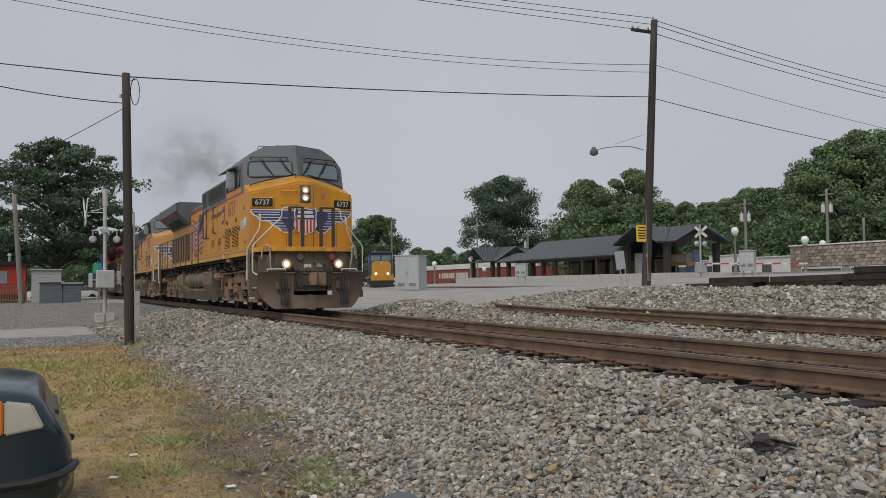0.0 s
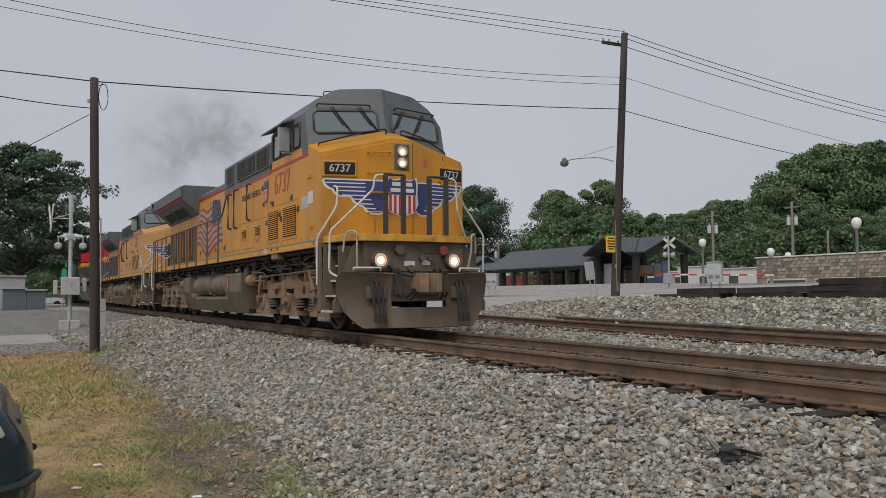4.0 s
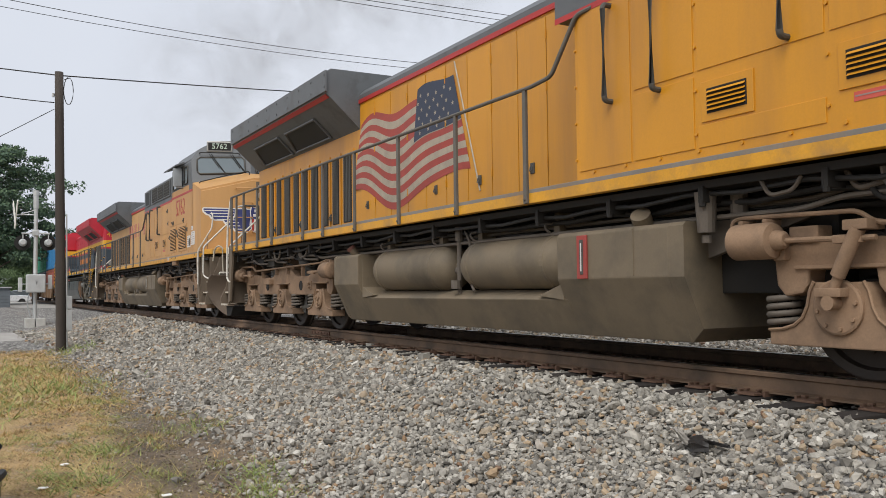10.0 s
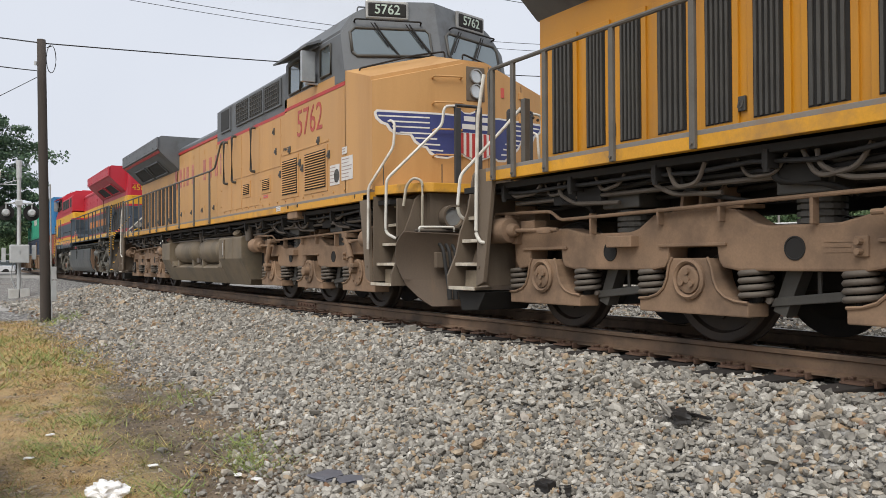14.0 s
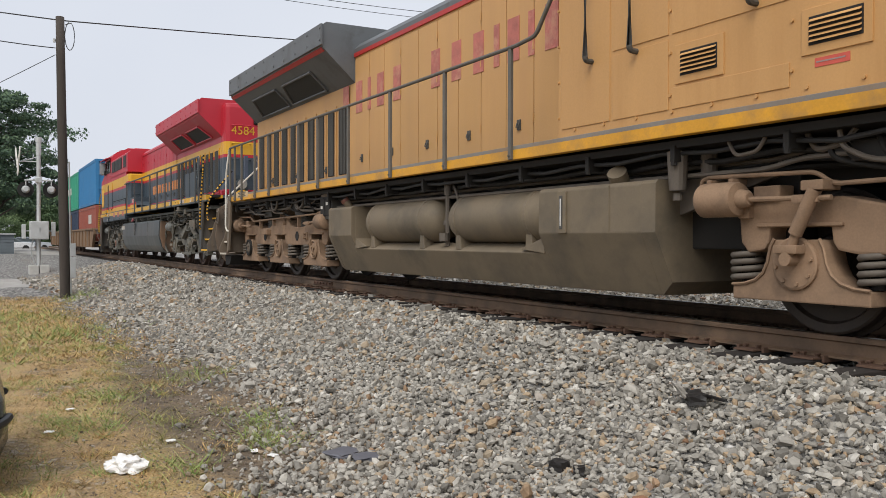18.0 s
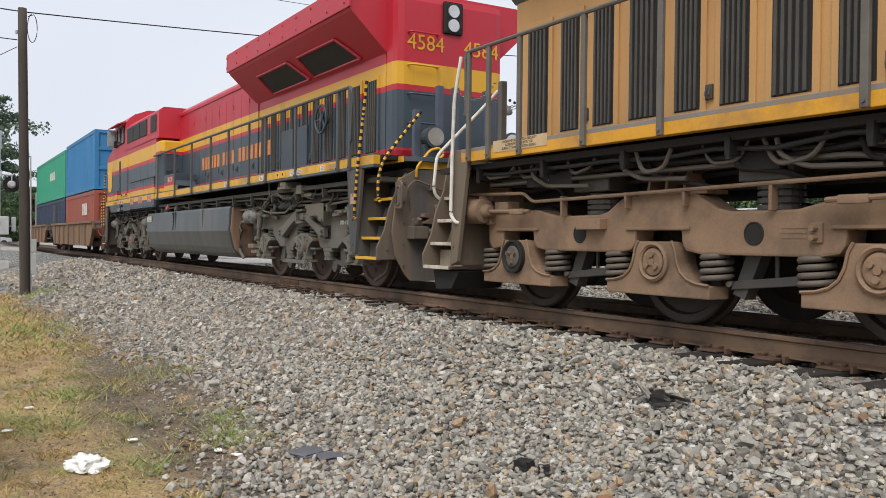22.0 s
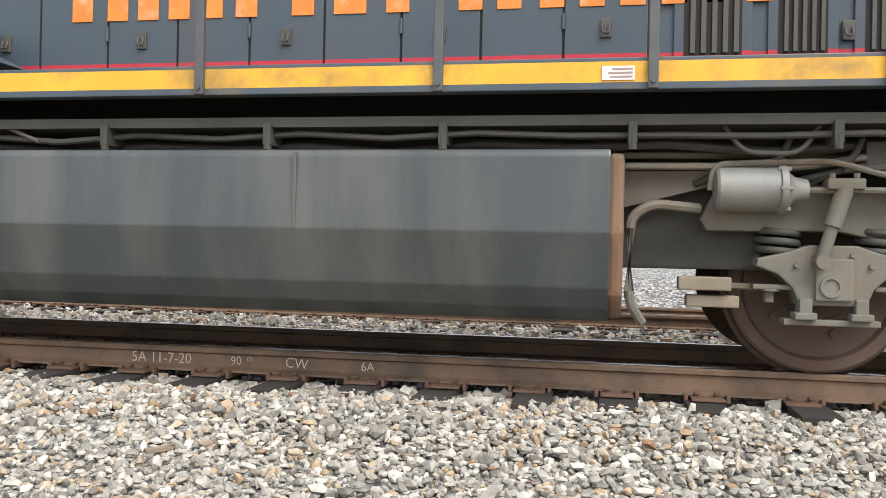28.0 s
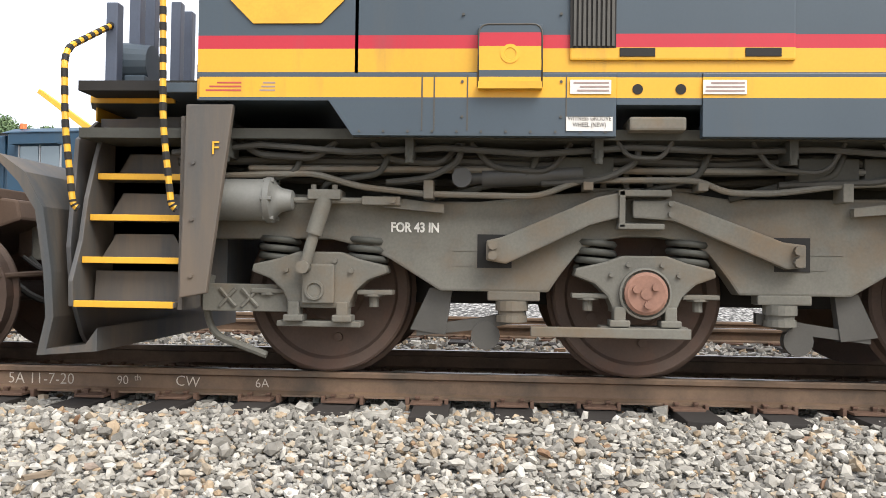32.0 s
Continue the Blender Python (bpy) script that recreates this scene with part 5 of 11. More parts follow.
    pipe(b, arc([(-0.1, -1.2, 1.4), (0.05, -1.2, 1.2), (0.0, -1.2, 0.8), (0.2, -1.25, 0.65)], 0.1), 0.018, 7)
    L.each("drain_valve", b, pipem, tk)
    b = B()
    rod(b, (3.0, -1.2, 1.18), (3.05, -1.3, 1.3), 0.09, seg=14)
    rod(b, (-3.3, -1.2, 1.18), (-3.32, -1.28, 1.29), 0.06, seg=14)
    L.each("filler_neck", b, up_tank, tk)
    b = B()
    rod(b, (-3.32, -1.28, 1.285), (-3.33, -1.31, 1.325), 0.066, seg=14)
    L.add("filler_cap", b, mat("red_filler_cap", (0.15, 0.06, 0.045), 0.6), tk)
    g = L.box("fuel_gauge", mat("gauge_red", (0.30, 0.05, 0.04), 0.6) if L.st == "A" else up_tank, 2.28, 2.42, -1.392, -1.37, 0.76, 1.16, 0.006, tk)
    L.box("gauge_glass", slatm, 2.325, 2.375, -1.398, -1.38, 0.80, 1.12, 0.006, g)
    L.box("gauge_tube", sticker_w, 2.343, 2.357, -1.402, -1.39, 0.83, 1.09, 0.002, g)
    b = B()
    rod(b, (3.75, -1.25, 1.42), (3.75, -1.25, 1.1), 0.09, 0.07, seg=14)
    rod(b, (3.75, -1.25, 1.08), (3.75, -1.25, 1.02), 0.04, seg=10)
    rod(b, (3.95, -1.1, 1.42), (3.95, -1.1, 1.15), 0.07, seg=12)
    L.each("air_filter_bowl", b, pipem, tk)
    if L.st == "B":
        dr = L.box("air_dryer", slatm, -4.40, -3.92, -1.28, -1.0, 1.03, 1.40, 0.012, tk)
        for k in range(2):
            L.box("dryer_canister", black, -4.37 + 0.23 * k, -4.17 + 0.23 * k, -1.31, -1.27, 1.08, 1.37, 0.02, dr)
            L.box("label_plate", sticker_w, -4.33 + 0.23 * k, -4.25 + 0.23 * k, -1.315, -1.309, 1.20 + 0.06 * k, 1.25 + 0.06 * k, 0, dr)
        L.box("dryer_hanger", up_step, -4.34, -3.98, -1.3, -1.1, 1.40, 1.50, 0.008, dr)


CAB_FRONT = {"A": (9.62, 9.95, 8.88, 9.33, 0.26), "B": (9.84, 10.2, 8.92, 9.36, 0.38), "C": (9.45, 9.50, 8.5, 8.62, 0.0)}


def facet(L, y):
    """How far forward the nose's bow-shaped front stands at y."""
    xf, xn = CAB_FRONT[L.st][:2]
    return xn - max(0.0, abs(y) - 0.2) * (xn - xf) / (CAB - 0.2)


def wide_nose(L, m, top):
    """Safety cab: bow-fronted gabled nose, shouldered roof with two raked windshields, side windows."""
    xf, xn, xw, xv, _ = CAB_FRONT[L.st]
    W = CAB
    z = SZ1 - 0.01
    b = B()
    plan = [(-W, xf, xw, 3.18, 3.44), (-0.2, xn, xv, 3.47, 3.70), (0.2, xn, xv, 3.47, 3.70), (W, xf, xw, 3.18, 3.44)]
    lo = [b.verts.new((x, y, z)) for y, x, _, _, _ in plan]
    hi = [b.verts.new((x, y, zt)) for y, x, _, zt, _ in plan]
    bk = [b.verts.new((x, y, zt)) for y, _, x, _, zt in plan]
    bl = [b.verts.new((x, y, z)) for y, _, x, _, _ in plan]
    for k in range(3):
        for q in ((lo[k], lo[k + 1], hi[k + 1], hi[k]), (hi[k], hi[k + 1], bk[k + 1], bk[k]), (bk[k], bk[k + 1], bl[k + 1], bl[k]), (bl[k], bl[k + 1], lo[k + 1], lo[k])):
            b.faces.new(q)
    for k in (0, 3):
        b.faces.new((lo[k], hi[k], bk[k], bl[k]))
    bmesh.ops.recalc_face_normals(b, faces=b.faces[:])
    bmesh.ops.bevel(b, geom=[e for e in b.edges if min(v.co.z for v in e.verts) > 2 and min(v.co.x for v in e.verts) > xf - 0.1], offset=0.05, segments=4, affect="EDGES")
    ns = L.add("nose", b, m, None, "", True)
    L.box("cab_side_panel", m, 6.35, xw + 0.02, -W, W, z, 3.44)
    rake, bow = 0.28, (xv - xw) / W

    def fx(y, zz):
        return xw + bow * (W - abs(y)) - rake * (zz - 3.42)
    up = 0.0 if L.st == "C" else 0.12
    prof = [(-W, 3.42), (-W, 4.06), (-1.2, 4.30 + up * 0.5), (-0.8, 4.46 + up), (0, 4.5 + up), (0.8, 4.46 + up), (1.2, 4.30 + up * 0.5), (W, 4.06), (W, 3.42)]
    b = B()
    f = [b.verts.new((fx(y, zz), y, zz)) for y, zz in prof]
    c = b.verts.new((fx(0, 3.42), 0, 3.42))
    k = [b.verts.new((6.4, y, zz)) for y, zz in prof]
    b.faces.new(f[:5] + [c])
    b.faces.new([c] + f[4:])
    b.faces.new(k[::-1])
    b.faces.new((f[0], c, f[8], k[8], k[0]))
    for j in range(8):
        b.faces.new((f[j], k[j], k[j + 1], f[j + 1]))
    bmesh.ops.recalc_face_normals(b, faces=b.faces[:])
    bmesh.ops.bevel(b, geom=[e for e in b.edges if min(v.co.z for v in e.verts) > 3.9], offset=0.035, segments=2, affect="EDGES")
    cab = L.add("cab_roof", b, top, None, "slate-grey cab roof with sloped shoulders" if L.st != "C" else "red cab roof")
    for sg in (-1, 1):
        n = Vector((1, sg * bow, rake)).normalized()

        def on(y, zz, off=0.012):
            return Vector((fx(y, zz), sg * y, zz)) + n * off
        q = [on(y, zz) for y, zz in ((1.28, 3.74), (1.22, 3.68), (0.20, 3.72), (0.14, 3.78), (0.14, 4.08), (0.20, 4.14), (1.20, 4.12), (1.28, 4.05))]
        b = B()
        b.faces.new([b.verts.new(p) for p in (q if sg < 0 else q[::-1])])
        bmesh.ops.recalc_face_normals(b, faces=b.faces[:])
        L.add("windshield", b, glass, cab)
        b = B()
        pipe(b, q + [q[0]], 0.024, 6)
        L.add("windshield_seal", b, slatm, cab)
        b = B()
        for yy in (0.42, 0.92):
            rod(b, on(yy, 4.2, 0.04), on(yy - 0.22, 3.80, 0.03), 0.011, seg=6)
            rod(b, on(yy + 0.05, 4.2, 0.04), on(yy - 0.16, 3.84, 0.03), 0.008, seg=6)
            rod(b, on(yy - 0.10, 4.02, 0.025), on(yy - 0.30, 3.70, 0.025), 0.014, seg=6)
        pipe(b, arc([on(1.2, 4.22, 0.0), on(1.2, 4.22, 0.09), on(0.25, 4.22, 0.09), on(0.25, 4.22, 0.0)], 0.06), 0.013, 6)
        L.each("wiper", b, black, cab)
        b = B()
        pipe(b, arc([(xw + 0.25, sg * 1.3, 3.36), (xw + 0.25, sg * 1.3, 3.44), (xv + 0.2, sg * 0.62, 3.62), (xv + 0.25, sg * 0.15, 3.72), (xv + 0.25, sg * 0.15, 3.62)], 0.05), 0.014, 6)
        L.add("nose_top_rail", b, black, ns, "", True)
        for xa, xb, z0, z1 in ((6.62, 7.12, 3.48, 3.96), (7.2, 7.72, 3.48, 3.96), (8.02, 8.42, 3.5, 3.94)):
            ww = L.box("side_window", glass, xa, xb, sg * (W + 0.004) - 0.004, sg * (W + 0.004) + 0.004, z0, z1, 0, cab)
            b = B()
            yy = sg * (W + 0.012)
            pipe(b, [(xa, yy, z0), (xb, yy, z0), (xb, yy, z1), (xa, yy, z1), (xa, yy, z0)], 0.02, 6)
            L.add("window_frame", b, slatm, ww)
        b = B()
        prism(b, [(sg * W, 4.06), (sg * (W + 0.24), 3.98), (sg * (W + 0.24), 4.01), (sg * W, 4.11)], 6.45, 8.0, "x")
        L.add("sun_awning", b, top, cab)
        b = B()
        box(b, 7.82, 7.88, *sorted((sg * (W + 0.04), sg * (W + 0.27))), 3.46, 3.94, 0.012)
        rod(b, (7.85, sg * W, 3.44), (7.85, sg * (W + 0.2), 3.44), 0.02, seg=6)
        L.add("wind_deflector", b, mat("pale_mirror_glass", (0.35, 0.37, 0.38), 0.2, 0.3), cab)
        b = B()
        box(b, 7.74, 7.80, *sorted((sg * (W + 0.01), sg * (W + 0.1))), 3.42, 3.62, 0.01)
        L.add("window_latch", b, black, cab)
    b = B()
    box(b, 7.0, 8.2, -0.7, 0.7, 4.50 + up, 4.55 + up, 0.02)
    box(b, 7.7, 7.95, -0.3, 0.3, 4.52 + up, 4.64 + up, 0.03)
    for y in (-0.85, 0.55):
        pipe(b, arc([(8.1, y, 4.44 + up), (8.1, y, 4.55 + up), (8.1, y + 0.32, 4.57 + up), (8.1, y + 0.32, 4.46 + up)], 0.04), 0.012, 6)
    L.each("roof_unit", b, top, cab)
    return ns


def number_board(L, text, m4, parent, numm, size=0.195, wd=0.275, hh=0.115):
    """A lit number panel in a rounded rim; m4: its pose, facing local x."""
    for nm, mt, x1, w, h, bev in (("board_rim", steel if L.st != "A" else up_yel, 0.03, wd + 0.035, hh + 0.035, 0.025), ("number_panel", black, 0.04, wd, hh, 0.025)):
        b = B()
        box(b, -0.02, x1, -w, w, -h, h, bev)
        bmesh.ops.transform(b, matrix=m4, verts=b.verts[:])
        L.add(nm, b, mt, parent)
    letters("number", text, size, m4 @ pose(0.043, 0, 0, 90, 0, 90), numm, parent, "", 0.98, 0.002, 0.012)


def winged_emblem(L, parent):
    """Winged striped shield on the nose, as plain shapes."""
    blue = mat("emblem_blue", (0.028, 0.036, 0.17), 0.5, 0, 0.12)
    red = mat("emblem_red", (0.50, 0.045, 0.035), 0.5, 0, 0.12)
    white = mat("emblem_white", (0.66, 0.64, 0.60), 0.5, 0, 0.08)

    def plate(pts, dx, m, nm, flat=False):
        b = B()
        fr = [b.verts.new(((facet(L, 0.2) if flat else facet(L, y)) + dx + 0.003, y, z)) for y, z in pts]
        bkv = [b.verts.new(((facet(L, 0.2) if flat else facet(L, y)) + dx, y, z)) for y, z in pts]
        b.faces.new(fr)
        b.faces.new(bkv[::-1])
        n = len(pts)
        for k in range(n):
            b.faces.new((fr[k], bkv[k], bkv[(k + 1) % n], fr[(k + 1) % n]))
        bmesh.ops.recalc_face_normals(b, faces=b.faces[:])
        L.add(nm, b, m, parent)
    wing = [(0.24, 2.70), (0.42, 2.72), (1.36, 2.74), (1.40, 2.70), (1.38, 2.62), (1.31, 2.55), (1.24, 2.53), (1.20, 2.46), (1.12, 2.41), (0.92, 2.40), (0.87, 2.31), (0.79, 2.25), (0.71, 2.23), (0.66, 2.15), (0.56, 2.10), (0.42, 2.09), (0.32, 2.13), (0.24, 2.24)]
    inner = [(0.25, 2.68), (0.42, 2.695), (1.35, 2.71), (1.365, 2.69), (1.34, 2.63), (1.28, 2.58), (1.21, 2.555), (1.17, 2.49), (1.10, 2.44), (0.90, 2.425), (0.84, 2.335), (0.77, 2.28), (0.69, 2.255), (0.63, 2.18), (0.55, 2.13), (0.42, 2.12), (0.33, 2.155), (0.25, 2.25)]
    for sg in (-1, 1):
        plate([(sg * y, z) for y, z in wing], 0.0, white, "emblem_edge")
        plate([(sg * y, z) for y, z in inner], 0.003, blue, "emblem_wing")
        for za, ya, yb in ((2.64, 0.66, 1.34), (2.57, 0.66, 1.22), (2.50, 0.66, 1.16), (2.42, 0.62, 1.06), (2.35, 0.56, 0.86), (2.27, 0.52, 0.78), (2.19, 0.48, 0.66)):
            plate([(sg * ya, za), (sg * yb, za + 0.008), (sg * yb, za + 0.028), (sg * ya, za + 0.02)], 0.006, white, "feather_line")
    sh = [(0.0, 2.78), (0.10, 2.74), (0.20, 2.74), (0.28, 2.79), (0.31, 2.66), (0.30, 2.48), (0.32, 2.30), (0.24, 2.14), (0.08, 2.08), (0.0, 2.03)]
    sh = sh + [(-y, z) for y, z in sh[-2:0:-1]]
    plate(sh, 0.012, white, "shield_edge", True)
    plate([(y * 0.91, 2.43 + (z - 2.43) * 0.93) for y, z in sh], 0.015, blue, "shield", True)
    plate([(-0.27, 2.46), (0.27, 2.46), (0.285, 2.30), (0.21, 2.16), (0.07, 2.11), (0.0, 2.07), (-0.07, 2.11), (-0.21, 2.16), (-0.285, 2.30)], 0.018, white, "shield_field", True)
    for k in range(6):
        y = -0.235 + 0.094 * k
        zb = 2.09 + max(0.0, abs(y) - 0.05) * 0.42
        plate([(y - 0.024, 2.455), (y + 0.024, 2.455), (y + 0.024, zb), (y - 0.024, zb)], 0.021, red, "shield_stripe", True)
    plate([(-0.2, 2.62), (0.2, 2.62), (0.2, 2.69), (-0.2, 2.69)], 0.018, white, "name_bar", True)
    plate([(-0.23, 2.51), (0.23, 2.51), (0.23, 2.58), (-0.23, 2.58)], 0.018, white, "name_bar", True)


def pilot_up(L):
    """Front platform, plow, ditch lamps, hoses and hand rails."""
    D = CAB_FRONT[L.st][4]
    xf = CAB_FRONT[L.st][0]
    b = B()
    prism(b, [(9.98 + D, -1.22), (10.22 + D, -1.12), (10.31 + D, -0.95), (10.36 + D, -0.5), (10.37 + D, 0.0), (10.36 + D, 0.5), (10.31 + D, 0.95), (10.22 + D, 1.12), (9.98 + D, 1.22), (xf - 0.1, 1.42), (xf - 0.1, -1.42)], 1.58, 1.70, "z", 0.01)
    L.add("front_platform", b, mat("worn_platform_yellow", (0.60, 0.30, 0.03), 0.55, 0, 0.2, 3.0, 0, dirt=(0.16, 0.10, 0.06), dirt_amt=0.4, dirt_scale=4.0), None, "yellow-edged front platform")
    b = B()
    box(b, 9.3, 10.22 + D, -0.95, 0.95, 0.55, 1.575)
    pp = L.add("pilot_plate", b, up_step)
    plow_m = mat("plow_grime", (0.115, 0.083, 0.058), 0.7, 0.1, 0.25, 2.5, 0.002, dirt=(0.19, 0.115, 0.065), dirt_amt=0.35, streak=True)
    X = 10.46 + D
    for sg in (-1, 1):
        b = B()

        def blade(y, z):
            h = (z - 0.1) / 0.96
            return X + 0.16 - 0.30 * (abs(y) / 1.42) ** 1.3 - 0.15 * math.sin(math.pi * min(1.0, max(0.0, h)) * 0.9)

        def reach(z):
            return float(np.interp(z, [0.10, 0.2, 0.4, 0.7, 0.95, 1.08], [1.02, 1.16, 1.33, 1.44, 1.44, 1.36]))
        for y_in, zs in ((0.0, np.linspace(0.11, 0.45, 6)), (0.52, np.linspace(0.45, 1.06, 9))):
            grid = []
            for z in zs:
                ys = np.linspace(y_in, reach(z), 12)
                grid.append([b.verts.new((blade(y, z), sg * y, z - (0.05 * (1.4 - y) if z > 1.0 else 0))) for y in ys])
            for a, c in zip(grid, grid[1:]):
                for j in range(11):
                    b.faces.new((a[j], a[j + 1], c[j + 1], c[j])).smooth = True
        bmesh.ops.remove_doubles(b, verts=b.verts[:], dist=0.004)
        bmesh.ops.recalc_face_normals(b, faces=b.faces[:])
        bmesh.ops.solidify(b, geom=b.faces[:], thickness=0.025)
        pl = L.add("snow_plow", b, plow_m, None, "curved steel plow blade, dusty brown", True)
        b = B()
        box(b, X - 0.10, X - 0.04, *sorted((sg * 0.62, sg * 0.98)), 0.60, 0.80, 0.01)
        L.add("plow_pocket", b, up_step, pl)
        b = B()
        pipe(b, arc([(X + 0.02, sg * 0.75, 1.06), (X + 0.02, sg * 0.75, 1.12), (X - 0.08, sg * 1.2, 1.12), (X - 0.08, sg * 1.2, 1.06)], 0.04), 0.016, 7)
        L.add("plow_grab", b, white_p, pl, "", True)
        yl = sg * 0.70
        b = B()
        lathe(b, [(0.06, -0.12), (0.13, -0.06), (0.15, 0.02), (0.155, 0.14), (0.125, 0.14), (0.118, 0.09), (0.02, 0.09)], (10.26 + D, yl, 1.26), "x", 24)
        dl = L.add("ditch_lamp", b, up_step, None, "", True)
        b = B()
        rod(b, (10.355 + D, yl, 1.26), (10.367 + D, yl, 1.26), 0.115, seg=24)
        L.add("lens", b, lamp_glass if L.st == "A" else lamp_off, dl, "lit round lens" if L.st == "A" else "clear round lens")
        if L.st == "A":
            b = B()
            rod(b, (10.366 + D, yl, 1.25), (10.373 + D, yl, 1.25), 0.062, seg=16)
            L.add("lamp_filament", b, lamp_on, dl)
        b = B()
        for y in (0.25, 0.58):
            box(b, 10.28 + D, 10.32 + D, sg * y - 0.045, sg * y + 0.045, 1.69, 2.70, 0.008)
        L.each("platform_post", b, post_dk)
        b = B()
        pipe(b, arc([(10.30 + D, sg * 0.22, 2.66), (10.30 + D, sg * 0.22, 2.73), (10.30 + D, sg * 0.62, 2.73), (10.30 + D, sg * 0.62, 2.66)], 0.05), 0.022, 8)
        L.add("post_top_rail", b, post_dk, None, "", True)
        grab(L, [(10.30 + D, sg * 0.60, 2.72), (10.30 + D, sg * 0.78, 2.70), (10.28 + D, sg * 0.80, 2.46), (10.03 + D, sg * 1.49, 1.74), (10.0 + D, sg * 1.49, 1.05), (10.08 + D, sg * 1.38, 0.98)], 0.019)
        grab(L, [(xf + 0.06, sg * 1.18, 2.60), (xf + 0.2, sg * 1.18, 2.55), (xf + 0.2, sg * 1.2, 2.22), (xf + 0.02, sg * 1.49, 1.68), (xf, sg * 1.49, 0.85)], 0.019)
        grab(L, [(10.2 + D, sg * 1.06, 1.1), (10.28 + D, sg * 1.10, 1.45), (10.28 + D, sg * 1.10, 1.72), (10.22 + D, sg * 1.20, 1.76), (10.14 + D, sg * 1.26, 1.66), (10.10 + D, sg * 1.28, 1.4)], 0.018, mat("pale_worn_rail", (0.42, 0.38, 0.30), 0.5))
        b = B()
        box(b, 10.0 + D, 10.04 + D, *sorted((sg * 1.0, sg * 1.34)), 1.0, 1.5, 0.01)
        L.add("lever_plate", b, up_step)
        b = B()
        for k in range(3):
            y = sg * (0.72 + 0.085 * k)
            pipe(b, arc([(X - 0.2, y, 0.95), (X - 0.02, y, 0.86), (X + 0.03, y * 0.99, 0.6), (X + 0.10, y * 0.98, 0.3)], 0.1), 0.022, 8)
            rod(b, (X + 0.10, y * 0.98, 0.34), (X + 0.12, y * 0.98, 0.2), 0.034, seg=8)
        L.each("hanging_air_hose", b, hose, None, "", True)
    b = B()
    for y, z, r in ((-0.32, 1.44, 0.085), (0.12, 1.3, 0.05), (0.28, 1.3, 0.05), (-0.1, 1.12, 0.06)):
        rod(b, (10.2 + D, y, z), (10.32 + D, y, z), r, seg=14)
    box(b, 10.2 + D, 10.27 + D, -0.40, 0.42, 0.66, 1.05, 0.02)
    rod(b, (10.26 + D, -1.2, 1.08), (10.26 + D, 1.2, 1.08), 0.018, seg=6)
    L.each("pilot_fitting", b, pipem, pp)
    b = B()
    rod(b, (10.31 + D, 0.52, 1.44), (10.335 + D, 0.52, 1.44), 0.085, seg=18)
    L.add("red_cover", b, mat("dull_red_cover", (0.26, 0.04, 0.035), 0.6), pp)
    for y0, w, z in ((-0.2, 0.2, 1.16), (0.14, 0.16, 1.18)):
        L.box("label_plate", sticker_w, 10.222 + D, 10.228 + D, y0, y0 + w, z, z + 0.09, 0, pp)
    b = B()
    pipe(b, arc([(10.3 + D, -0.55, 1.15), (10.38 + D, -0.3, 1.0), (10.38 + D, 0.1, 0.95), (10.3 + D, 0.25, 1.05)], 0.15, 6), 0.022, 8)
    pipe(b, arc([(10.3 + D, 0.0, 1.5), (10.36 + D, 0.1, 1.38), (10.36 + D, 0.4, 1.38), (10.3 + D, 0.5, 1.5)], 0.1, 6), 0.01, 6)
    L.each("pilot_hose", b, hose, pp, "", True)


